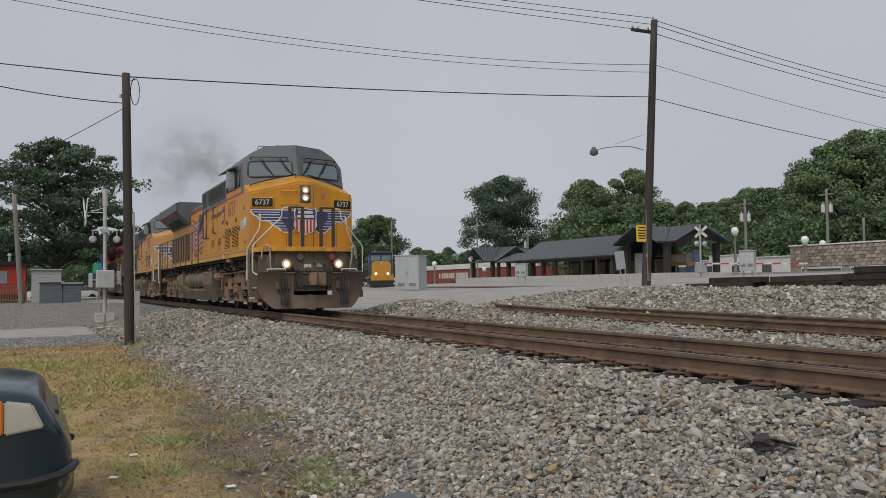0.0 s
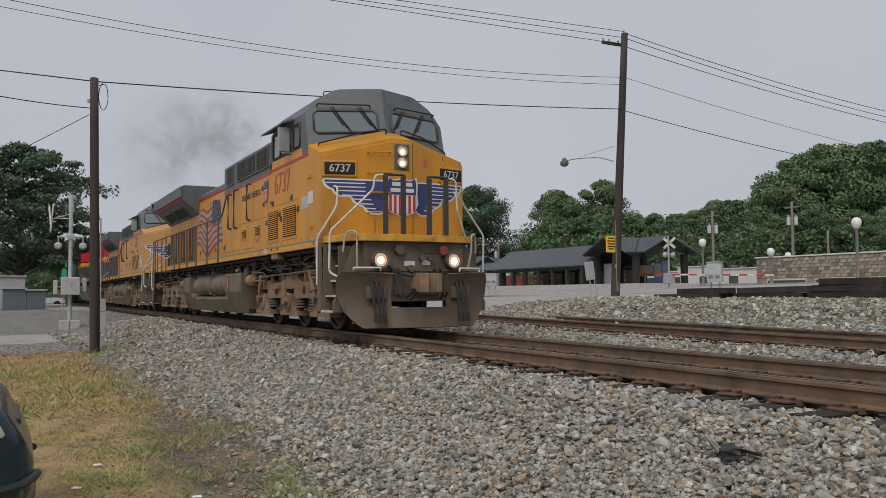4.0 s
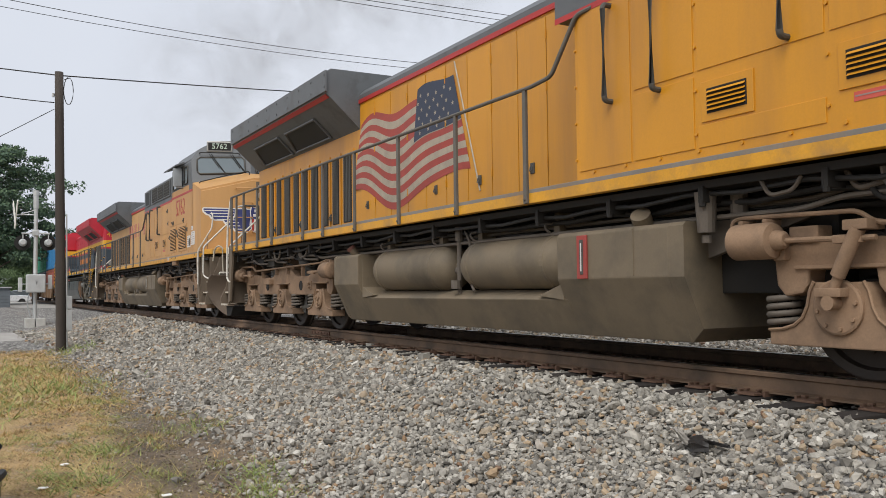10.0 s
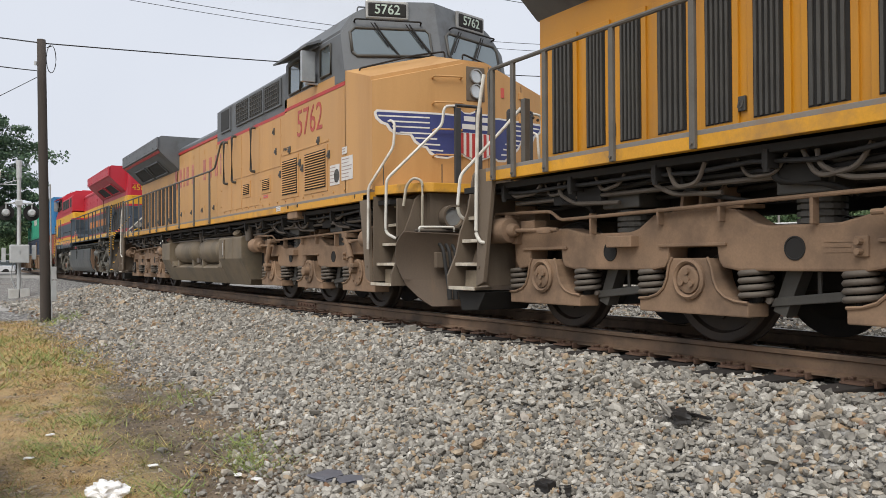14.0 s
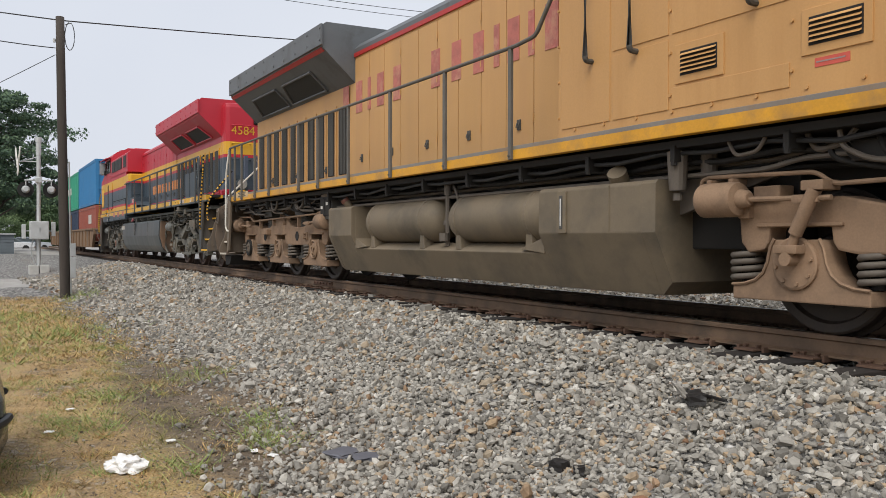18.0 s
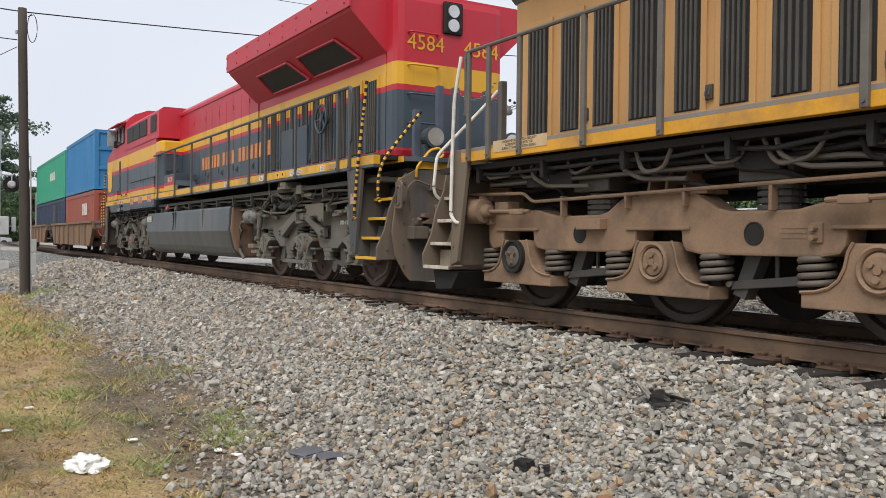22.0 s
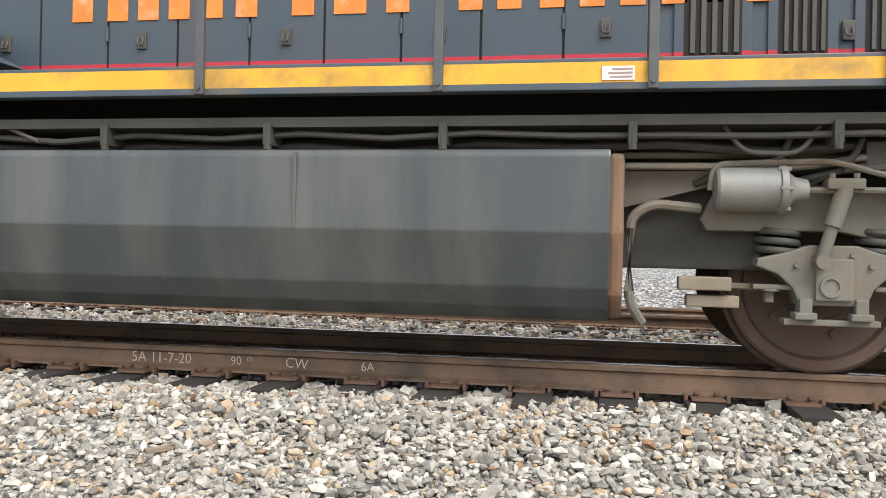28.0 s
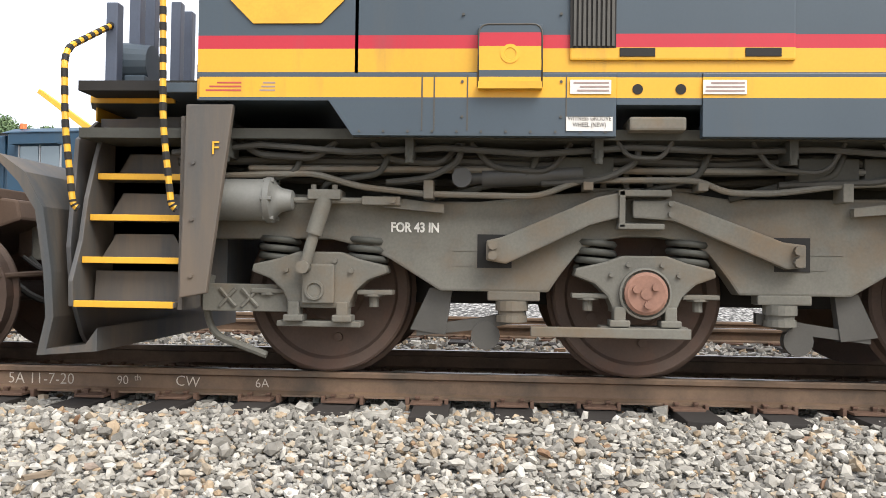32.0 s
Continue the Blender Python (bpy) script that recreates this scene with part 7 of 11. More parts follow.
    radiator_and_hood(L, k_body, k_red, None, k_red, k_body, Z1 - 0.02, 2.4, 0.04)
    hood_doors(L, -4.0, 2.3, 12, k_body, Z1 + 0.06, 3.62)
    # dark louvered doors and hand-brake near the hood end
    for xa, xb, z0, z1 in ((-5.95, -5.4, 1.9, 2.6), (-6.6, -6.05, 1.9, 2.6)):
        L.box("dark_panel", k_dark, xa, xb, -HOOD - 0.055, -HOOD - 0.03, z0, z1, 0.006)
    b = B()
    ring = [(-7.45 + 0.22 * math.cos(a), -HOOD - 0.16, 2.58 + 0.22 * math.sin(a)) for a in [k * math.pi / 12 for k in range(25)]]
    pipe(b, ring, 0.02, 6)
    for k in range(5):
        a = k * 1.2566
        rod(b, (-7.45, -HOOD - 0.14, 2.58), (-7.45 + 0.21 * math.cos(a), -HOOD - 0.16, 2.58 + 0.21 * math.sin(a)), 0.016, seg=6)
    rod(b, (-7.45, -HOOD, 2.58), (-7.45, -HOOD - 0.17, 2.58), 0.05, seg=12)
    L.add("hand_brake_wheel", b, k_dark)
    # company name as plain blocks
    org = mat("orange_letter_paint", (0.62, 0.20, 0.03), 0.5, 0, 0.2, 8.0, 0, dirt=(0.6, 0.55, 0.45), dirt_amt=0.18, dirt_scale=6.0)
    lay = (0.0, 0.27, 0.5, 0.73, 0.97, 1.22, 1.62, 1.87, 1.98, 2.27, 2.75, 3.0, 3.27, 3.52, 3.77, 4.02, 4.26, 4.52)
    for k, x in enumerate(lay):
        w = 0.07 if k == 7 else 0.155
        b = B()
        box(b, -(x + 0.13 + w / 2), -(x + 0.13 - w / 2), -HOOD - 0.026, -HOOD - 0.018, 2.25, 2.53, 0.002)
        L.add("name_bar", b, org)
    # boxed cab side: sill panels, doors, emblem
    kp = mat("belle_side_panel", bands([(1.655, KDARK), (1.77, KYEL), (1.805, KDARK), (1.945, KYEL), (2.02, KRED), (2.6, KDARK), (2.7, KRED), (3.05, KYEL), (9, KRED)]), 0.42, 0, 0.08, 1.3, 0, dirt=(0.075, 0.075, 0.07), dirt_amt=0.2, streak=True)
    L.box("cabinet", kp, 2.4, 6.35, -CAB, CAB, Z0 - 0.1, 3.22)
    seams = (2.42, 3.65, 4.88, 5.2, 5.42, 6.5, 6.6)
    for xa, xb in ((2.42, 3.64), (3.66, 4.88), (4.9, 5.22), (5.24, 5.42)):
        o = L.box("side_panel", kp, xa, xb, -SILL - 0.01, -CAB + 0.02, 1.46, 2.20, 0.004)
        b = B()
        for x in np.arange(xa + 0.1, xb, 0.28):
            for z in (1.5, 2.16):
                rod(b, (x, -SILL - 0.018, z), (x, -SILL, z), 0.012, seg=6)
        tagged(L.add("panel_bolts", b, black, o), kind="stuff")
    L.box("panel_ledge", black, 2.4, 5.42, -SILL - 0.015, -CAB, 2.20, 2.225)
    for xa, xb in ((2.42, 3.3), (3.32, 4.2), (4.22, 5.4)):
        L.box("upper_panel", kp, xa, xb, -CAB - 0.014, -CAB + 0.01, 2.24, 3.1, 0.004)
    L.box("sill_panel", kp, 5.44, 6.54, -SILL - 0.01, -CAB + 0.02, 1.44, 1.80, 0.004)
    b = B()
    prism(b, [(7.02, 1.44), (8.52, 1.44), (8.66, 1.64), (9.42, 1.64), (9.42, 1.80), (7.02, 1.80)], -SILL - 0.01, -CAB + 0.02, "y", 0.003)
    spn = L.add("sill_panel", b, kp)
    for x in (7.3, 7.86, 8.05, 8.12):
        L.box("panel_seam", slatm, x - 0.004, x + 0.004, -SILL - 0.012, -SILL - 0.009, 1.47, 1.79, 0, spn)
    for x in np.arange(7.08, 8.5, 0.14):
        b = B()
        rod(b, (x, -SILL - 0.01, 1.465), (x, -SILL - 0.016, 1.465), 0.008, seg=6)
        L.add("rivet", b, slatm, spn)
    for x in (7.3, 7.86):
        for z in (1.55, 1.75, 2.15, 2.35, 2.55):
            b = B()
            rod(b, (x + 0.03, -CAB - 0.004 if z > 1.85 else -SILL - 0.008, z), (x + 0.03, -CAB - 0.012 if z > 1.85 else -SILL - 0.016, z), 0.009, seg=6)
            L.add("rivet", b, slatm, spn)
    L.box("jack_recess", kp, 6.54, 7.02, -SILL + 0.0, -CAB + 0.1, 1.62, 1.80, 0.004)
    L.box("jack_pad", k_truck, 6.62, 6.94, -SILL + 0.02, -SILL + 0.3, 1.48, 1.56, 0.015)
    for x in (6.66, 6.9):
        b = B()
        rod(b, (x, -SILL - 0.004, 1.71), (x, -SILL + 0.01, 1.71), 0.03, seg=12)
        L.add("jack_hole", b, black)
    g = L.box("grille_door", kp, 6.02, 7.28, -CAB - 0.02, -CAB, 1.88, 3.0, 0.01)
    b = B()
    for k in range(9):
        box(b, 7.03 + k * 0.027, 7.045 + k * 0.027, -CAB - 0.03, -CAB - 0.018, 1.96, 2.95)
    L.each("grille_slat", b, slatm, g)
    # Black sheet behind the slats, in place of a shaded hollow.
    L.box("grille_recess", black, 7.02, 7.28, -CAB - 0.022, -CAB - 0.018, 1.95, 2.96, 0, g)
    for xa, xb in ((6.1, 6.3), (6.8, 7.0)):
        L.box("pocket", black, xa, xb, -CAB - 0.026, -CAB - 0.018, 1.90, 1.95, 0.004, g)
    d = L.box("access_door", kp, 7.44, 7.8, -SILL - 0.014, -CAB + 0.02, 1.70, 2.08, 0.004)
    b = B()
    pipe(b, arc([(7.44, -SILL - 0.013, 1.72), (7.44, -SILL - 0.013, 2.08), (7.8, -SILL - 0.013, 2.08), (7.8, -SILL - 0.013, 1.72)], 0.06), 0.006, 5)
    L.add("door_gap", b, slatm, d)
    b = B()
    lathe(b, [(0.055, 0), (0.055, 0.012), (0.035, 0.012), (0.03, 0)], (7.62, -SILL - 0.006, 1.91), "y", 16, -1)
    L.add("ring_handle", b, k_yel, d)
    b = B()
    prism(b, [(7.44, 1.70), (7.8, 1.70), (7.8, 1.74), (7.44, 1.74)], -SILL - 0.07, -SILL)
    L.add("door_ledge", b, k_yel, d)
    b = B()
    prism(b, [(8.58, 2.24), (8.72, 2.10), (9.12, 2.10), (9.26, 2.24), (9.26, 2.7), (9.1, 2.84), (8.74, 2.84), (8.58, 2.7)], -CAB - 0.012, -CAB - 0.004)
    L.add("round_emblem", b, mat("emblem_amber", (0.66, 0.35, 0.03), 0.5, 0, 0.15), None, "amber emblem panel")
    for xa in (2.70, 2.95, 3.84, 4.09, 4.94, 5.19):
        decal(L, xa, xa + 0.22, 1.59, 1.755, -SILL - 0.014, mat("faded_red_decal", (0.46, 0.14, 0.11), 0.55), None, 4, "warning_decal", mat("pink_ink", (0.58, 0.38, 0.34), 0.6))
    o = decal(L, 7.04, 7.3, 1.47, 1.55, -SILL - 0.014, sticker_w, None, 0, "witness_label")
    letters("label_text", "WITNESS GROOVE\nWHEEL (NEW)", 0.036, pose(-7.17, -SILL - 0.018, 1.522, 90, 0, 0), slatm, o, "", 0.8, 0.001)
    decal(L, 6.3, 6.54, 1.68, 1.76, -SILL - 0.014, sticker_w, None, 3)
    decal(L, 7.05, 7.28, 1.68, 1.76, -SILL - 0.014, sticker_w, None, 3)
    decal(L, 9.16, 9.4, 1.68, 1.76, -SILL - 0.006, sticker_w, None, 3, inkm=mat("red_ink", (0.4, 0.06, 0.05), 0.6))
    decal(L, 8.96, 9.1, 1.68, 1.76, -SILL - 0.006, sticker_w, None, 3)
    # battery box on the walkway
    bx = L.box("battery_box", mat("belle_box", bands([(1.93, KYEL), (2.0, KRED), (9, KDARK)]), 0.5, 0, 0.12, 2.0), 0.55, 1.62, -SILL + 0.06, -HOOD - 0.02, Z1, 2.2, 0.01)
    for xa in (0.72, 1.0):
        decal(L, xa, xa + 0.21, 2.0, 2.14, -SILL + 0.058, sticker_r, bx, 4, "warning_decal", sticker_w)
    b = B()
    prism(b, [(0.55, 1.98), (0.55, 2.04), (0.24, 1.9), (0.36, 1.83)], -SILL + 0.08, -HOOD - 0.05)
    L.add("box_scoop", b, k_dark, bx)
    b = B()
    prism(b, [(1.75, -SILL + 0.1), (1.85, -SILL + 0.02), (2.4, -SILL + 0.02), (2.4, -HOOD), (1.75, -HOOD)], Z1, 3.1, "z", 0.04)
    L.add("corner_housing", b, mat("belle_housing", bands([(1.88, KYEL), (1.96, KRED), (2.74, KDARK), (2.83, KRED), (3.14, KYEL), (9, KRED)]), 0.4, 0, 0.1, 2.0))
    for z in (2.35, 2.75):
        grab(L, [(1.76, -1.3, z), (1.68, -1.3, z), (1.68, -1.05, z), (1.76, -1.05, z)], 0.014, k_dark)
    # roof line, cab
    b = B()
    prism(b, [(-CAB, 3.2), (-CAB, 3.88), (-CAB + 0.12, 3.98), (CAB - 0.12, 3.98), (CAB, 3.88), (CAB, 3.2)], 2.1, 6.4, "x")
    eq = L.add("equipment_hood", b, k_red)
    for xa, xb in ((2.4, 3.0), (3.5, 4.3), (4.4, 5.2), (5.3, 6.1)):
        L.box("mesh_screen", screen, xa, xb, -CAB - 0.02, -CAB, 3.4, 3.82, 0.005, eq)
    ns = wide_nose(L, kp, k_red)
    # hood end that leads: number, lamps
    b = B()
    prism(b, [(-HOOD, Z1), (-HOOD, 4.12), (HOOD, 4.12), (HOOD, Z1)], -9.7, -9.3, "x", 0.12)
    he = L.add("hood_end", b, k_body, None, "rounded hood end in red, yellow and slate bands")
    letters("road_number", "4584", 0.30, pose(9.705, -0.42, 3.42, 90, 0, 90), k_yel, he, "yellow road number", 1.0, 0.003)
    letters("road_number", "4584", 0.30, pose(9.705, 0.5, 3.42, 90, 0, 90), k_yel, he, "yellow road number", 1.0, 0.003)
    hb = L.box("headlight_box", black, -9.74, -9.7, -0.16, 0.16, 3.6, 4.05, 0.03, he)
    for z in (3.72, 3.92):
        b = B()
        rod(b, (-9.74, 0, z), (-9.76, 0, z), 0.09, seg=20)
        L.add("headlight", b, lamp_off, hb)
    for e, x in ((-1, -10.14), (1, 10.05)):
        for sg in (-1, 1):
            b = B()
            rod(b, (x, sg * 0.62, 2.05), (x + e * 0.2, sg * 0.62, 2.05), 0.13, 0.15, seg=20)
            box(b, *sorted((x, x + e * 0.14)), sg * 0.62 - 0.14, sg * 0.62 + 0.14, 1.75, 1.95, 0.01)
            o = L.add("ditch_lamp", b, k_dark)
            b = B()
            rod(b, (x + e * 0.2, sg * 0.62, 2.05), (x + e * 0.215, sg * 0.62, 2.05), 0.12, seg=20)
            L.add("lens", b, lamp_off, o)
    for z in (2.3, 2.7, 3.1, 3.55):
        grab(L, [(-9.7, -0.7, z), (-9.78, -0.7, z), (-9.78, -0.25, z), (-9.7, -0.25, z)], 0.014, k_body, he)
    # ends: steps, pilots, couplers, striped rails
    for e in (-1, 1):
        end_steps(L, e, k_grime, k_yel)
        b = B()
        box(b, *sorted((e * 9.4, e * 10.25)), -0.95, 0.95, 0.45, 1.62)
        L.add("pilot_core", b, k_grime)
        xf = 10.41 if e < 0 else 10.29
        b = B()
        half = [(0.0, 0.16), (1.02, 0.16), (1.10, 0.24), (1.24, 0.48), (1.29, 0.78), (1.21, 1.45), (0.95, 1.60), (0.0, 1.60)]
        prism(b, [(-y, z) for y, z in half] + half[-2:0:-1], *sorted((e * (xf - 0.03), e * xf)), "x", 0.006)
        fp = L.add("pilot_plate", b, mat("belle_pilot", KDARK, 0.65, 0, 0.25, 2.5, 0.003, dirt=(0.15, 0.108, 0.075), dirt_amt=0.95, dirt_scale=1.1, streak=True), None, "slate end plate under brown road dirt")
        b = B()
        box(b, *sorted((e * xf, e * (xf + 0.012))), -0.92, -0.30, 1.61, 1.745, 0.003)
        L.add("yellow_edge", b, k_yel, fp)
        b = B()
        for sg in (-1, 1):
            for z in (0.35, 0.62, 0.9, 1.18, 1.42):
                rod(b, (e * xf, sg * 1.12, z), (e * (xf + 0.014), sg * 1.12, z), 0.018, seg=6)
        L.each("bolt", b, k_grime, fp)
        b = B()
        box(b, *sorted((e * xf, e * (xf + 0.05))), -0.16, 0.22, 0.55, 1.06, 0.004)
        L.add("coupler_pocket", b, black, fp)
        b = B()
        box(b, *sorted((e * xf, e * (xf + 0.10))), -0.20, 0.24, 0.49, 0.55, 0.006)
        L.add("coupler_carrier", b, k_grime, fp)
        b = B()
        prism(b, [(e * 9.45, -1.40), (e * 9.68, -1.40), (e * 9.68, -1.10), (e * (xf - 0.04), -1.10), (e * (xf + 0.06), -0.88), (e * (xf + 0.16), -0.3), (e * (xf + 0.16), 0.3), (e * (xf + 0.06), 0.88), (e * (xf - 0.04), 1.10), (e * 9.68, 1.10), (e * 9.68, 1.40), (e * 9.45, 1.40)], 1.70, 1.76, "z", 0.006)
        ep = L.add("end_platform", b, k_dark)
        for sg in (-1, 1):
            L.box("platform_edge", k_yel, *sorted((e * 9.70, e * (xf - 0.05))), *sorted((sg * 1.102, sg * 1.125)), 1.69, 1.765, 0.003, ep)
        coupler(L, e, k_truck)
        for sg in (-1, 1):
            for xx, yy in ((e * 9.62, sg * 1.47), (e * (10.36 if e < 0 else 10.22), sg * 1.44)):
                if e < 0 and abs(xx) < 10:
                    pts = arc([(-10.0, yy, 2.75), (-9.90, yy, 2.3), (-9.80, yy * 1.02, 1.6), (-9.71, yy * 1.02, 0.98), (-9.79, yy, 0.94)], 0.08, 5)
                elif e < 0:
                    pts = arc([(-10.42, yy * 0.62, 2.35), (xx - 0.02, yy * 0.97, 1.72), (xx, yy * 1.02, 1.5), (xx + 0.01, yy * 1.02, 1.20), (xx - 0.10, yy, 1.12)], 0.10, 5)
                else:
                    top = 2.75 if abs(xx) < 10 else 2.3
                    pts = arc([(xx, yy * (0.98 if abs(xx) < 10 else 0.55), top), (xx + e * 0.03, yy, top - 0.35), (xx, yy * 1.02, 1.5), (xx - e * 0.06, yy * 1.02, 1.02), (xx - e * 0.12, yy, 0.98)], 0.12, 5)
                dense = []
                for p, q in zip(pts, pts[1:]):
                    nn = max(1, int((q - p).length / 0.045))
                    dense += [p.lerp(q, j / nn) for j in range(nn)]
                b1, b2 = B(), B()
                pipe(b1, dense, 0.0195, 8)
                for j in range(0, len(dense) - 1, 2):
                    rod(b2, dense[j], dense[j + 1], 0.022, seg=8)
                rr = L.add("striped_handrail", b1, k_yel, None, "yellow and black striped handrail", True)
                L.each("black_band", b2, black, rr)
            for y in (0.25, 0.5, 0.85):
                L.box("platform_post", mat("blue_slate_post", (0.07, 0.085, 0.12), 0.5), *sorted((e * 10.18, e * 10.26)), sg * y - 0.045, sg * y + 0.045, 1.76, 2.75 if y != 0.85 else 2.4, 0.01)
    b = B()
    prism(b, [(10.05, 0.30), (10.12, 0.20), (10.36, 0.17), (10.32, 0.36), (10.34, 0.63), (10.40, 1.02), (10.52, 1.23), (10.68, 1.34), (10.70, 1.31), (10.56, 1.17), (10.45, 1.0), (10.39, 0.63), (10.37, 0.36), (10.42, 0.13), (10.05, 0.16)][::-1], -1.36, 1.36, "y", 0.0)
    L.add("plow", b, k_grime, None, "dark curved end plow")
    # jumper cable, chains, lever and loop rail at the coupled hood end
    red_cable = mat("red_grey_jumper", (0.24, 0.12, 0.11), 0.6, 0, 0.2)
    b = B()
    pipe(b, arc([(-10.5, -0.34, 1.47), (-10.62, -0.36, 1.42), (-10.68, -0.33, 1.1), (-10.88, -0.30, 0.98), (-11.15, -0.32, 1.08), (-11.5, -0.36, 1.42)], 0.16, 6), 0.027, 8)
    L.add("jumper_cable", b, red_cable, None, "weathered red jumper cable", True)
    b = B()
    lathe(b, [(0.03, 0.0), (0.065, 0.01), (0.065, 0.08), (0.05, 0.1), (0.045, 0.17), (0.02, 0.18)], (-10.41, -0.34, 1.47), "x", 16, -1)
    L.add("jumper_socket", b, mat("grey_socket", (0.22, 0.24, 0.24), 0.5, 0.2, 0.2), None, "grey cast jumper socket", True)
    b = B()
    box(b, -10.43, -10.41, -0.46, -0.22, 1.36, 1.58, 0.01)
    L.add("socket_plate", b, k_grime)
    decal(L, -10.2, -10.08, 1.2, 1.3, -0.96, sticker_w, None, 2, "tag_plate")
    b = B()
    pipe(b, arc([(-11.5, -0.45, 1.52), (-11.2, -0.48, 1.60), (-10.92, -0.48, 1.52), (-10.86, -0.46, 1.22), (-11.0, -0.44, 1.06), (-11.25, -0.46, 1.12), (-11.5, -0.5, 1.34)], 0.14, 6), 0.024, 8)
    L.add("power_cable", b, mat("worn_grey_cable", (0.11, 0.095, 0.085), 0.7, 0, 0.2), None, "worn grey looped cable", True)
    # two thin air hoses that meet the next unit's at their couplings, and one that hangs
    for k, y in enumerate((-0.66, -0.55)):
        b = B()
        pipe(b, arc([(-10.41, y, 1.13), (-10.47, y, 1.12), (-10.55, y + 0.06, 0.86), (-10.72, y + 0.12, 0.60), (-10.94, y + 0.18, 0.50), (-11.14, y + 0.14, 0.60), (-11.34, y + 0.04, 0.78), (-11.5, y, 0.95)], 0.16, 6), 0.016, 8)
        o = L.add("brake_hose", b, hose, None, "thin grey-black air hose", True)
        b = B()
        rod(b, (-10.43, y, 1.14), (-10.475, y, 1.06), 0.026, seg=8)
        box(b, -11.0, -10.88, y + 0.14, y + 0.22, 0.46, 0.55, 0.015)
        L.each("hose_coupling", b, pipem, o)
    b = B()
    pipe(b, arc([(-11.45, -0.3, 0.86), (-11.2, -0.3, 0.62), (-11.08, -0.32, 0.32), (-11.16, -0.32, 0.20), (-11.28, -0.32, 0.34), (-11.42, -0.34, 0.66)], 0.1, 6), 0.026, 8)
    L.add("hanging_hose", b, hose, None, "", True)
    b = B()
    pipe(b, arc([(-10.42, -0.95, 1.50), (-10.46, -0.97, 1.62), (-10.42, -0.75, 1.86), (-10.40, -0.60, 1.90), (-10.40, -0.52, 1.82), (-10.40, -0.72, 1.66), (-10.40, -0.88, 1.62)], 0.06, 6), 0.018, 8)
    L.add("loop_handrail", b, k_yel, None, "bright yellow loop handrail", True)
    b = B()
    pipe(b, arc([(-10.44, -1.06, 1.12), (-10.50, -1.12, 1.36), (-10.46, -0.98, 1.46), (-10.46, -0.6, 1.34), (-10.46, 0.12, 1.20), (-10.6, 0.2, 1.12)], 0.06), 0.014, 7)
    o = L.add("uncoupling_lever", b, k_grime, None, "", True)
    for y, z in ((-0.74, 1.38), (-0.2, 1.26)):
        L.box("lever_bracket", k_grime, -10.48, -10.41, y - 0.03, y + 0.03, z - 0.05, z + 0.04, 0.008, o)
    # slotted lug on the corner, drawhead bracket, bent guard plate
    b = B()
    prism(b, [(-10.46, 1.08), (-10.62, 1.08), (-10.64, 1.38), (-10.58, 1.44), (-10.46, 1.42)], -1.28, -1.25, "y", 0.01)
    lug = L.add("slotted_lug", b, k_grime)
    b = B()
    pipe(b, arc([(-10.50, -1.285, 1.13), (-10.59, -1.285, 1.13), (-10.60, -1.285, 1.36), (-10.51, -1.285, 1.36), (-10.50, -1.285, 1.13)], 0.03), 0.011, 6)
    L.add("slot_rim", b, k_grime, lug)
    b = B()
    box(b, -10.60, -10.41, -1.08, -0.86, 0.70, 0.86, 0.012)
    prism(b, [(-1.05, 0.86), (-0.88, 0.86), (-0.93, 0.97), (-1.01, 0.97)], -10.50, -10.44, "x")
    bk = L.add("pin_bracket", b, k_grime)
    b = B()
    rod(b, (-10.52, -0.88, 0.78), (-10.52, -0.52, 0.78), 0.055, seg=14)
    L.add("pin_tube", b, k_grime, bk)
    b = B()
    rod(b, (-10.52, -0.98, 0.9), (-10.56, -0.98, 0.96), 0.035, seg=8)
    L.add("pin_nut", b, k_grime, bk)
    b = B()
    prism(b, [(-0.90, 0.90), (-0.66, 0.88), (-0.58, 0.97), (-0.66, 1.03), (-0.88, 1.03), (-0.90, 0.98), (-0.80, 0.97)], -10.52, -10.41, "x", 0.008)
    L.add("guard_plate", b, mat("rusty_guard", (0.12, 0.075, 0.055), 0.85, 0, 0.3))
    decal(L, -9.66, -9.52, 1.16, 1.30, -SILL - 0.004, mat("pinkish_tag", (0.42, 0.27, 0.2), 0.6), None, 2, "tag_plate")
    for y, za, zb in ((-0.28, 2.72, 2.66), (0.3, 2.72, 2.6)):
        for k in range(16):
            w = k / 15
            b = B()
            x, z = -10.26 - 0.95 * w, za + (zb - za) * w - 0.30 * 4 * w * (1 - w) * 0.6
            ring = [(x + 0.03 * math.cos(q), y + (0.012 * math.sin(q) if k % 2 else 0), z + (0.0 if k % 2 else 0.014 * math.sin(q))) for q in [j * math.pi / 4 for j in range(9)]]
            pipe(b, ring, 0.005, 5)
            L.add("chain_link", b, steel)
    xs = [-9.5, -9.11, -7.5, -6.11, -5.23, -4.0, -2.79, -1.31, 0.2, 1.95]
    posts(L, xs, 2.72, post_k, Z0)
    grab(L, [(-9.55, -SILL - 0.02, 2.0), (-9.55, -SILL - 0.02, 2.74), (1.95, -SILL - 0.02, 2.74), (2.35, -SILL - 0.02, 2.74)], 0.024, post_k, None, "walkway_handrail")
    L.lettering("front_mark", "F", 0.11, 9.32, -SILL - 0.005, 1.36, k_yel, "", 1.0)
    b = B()
    rod(b, (-1.5, 0, 4.0), (-1.5, 0, 4.2), 0.24, seg=20)
    L.add("exhaust_stack", b, black)
    return L.t


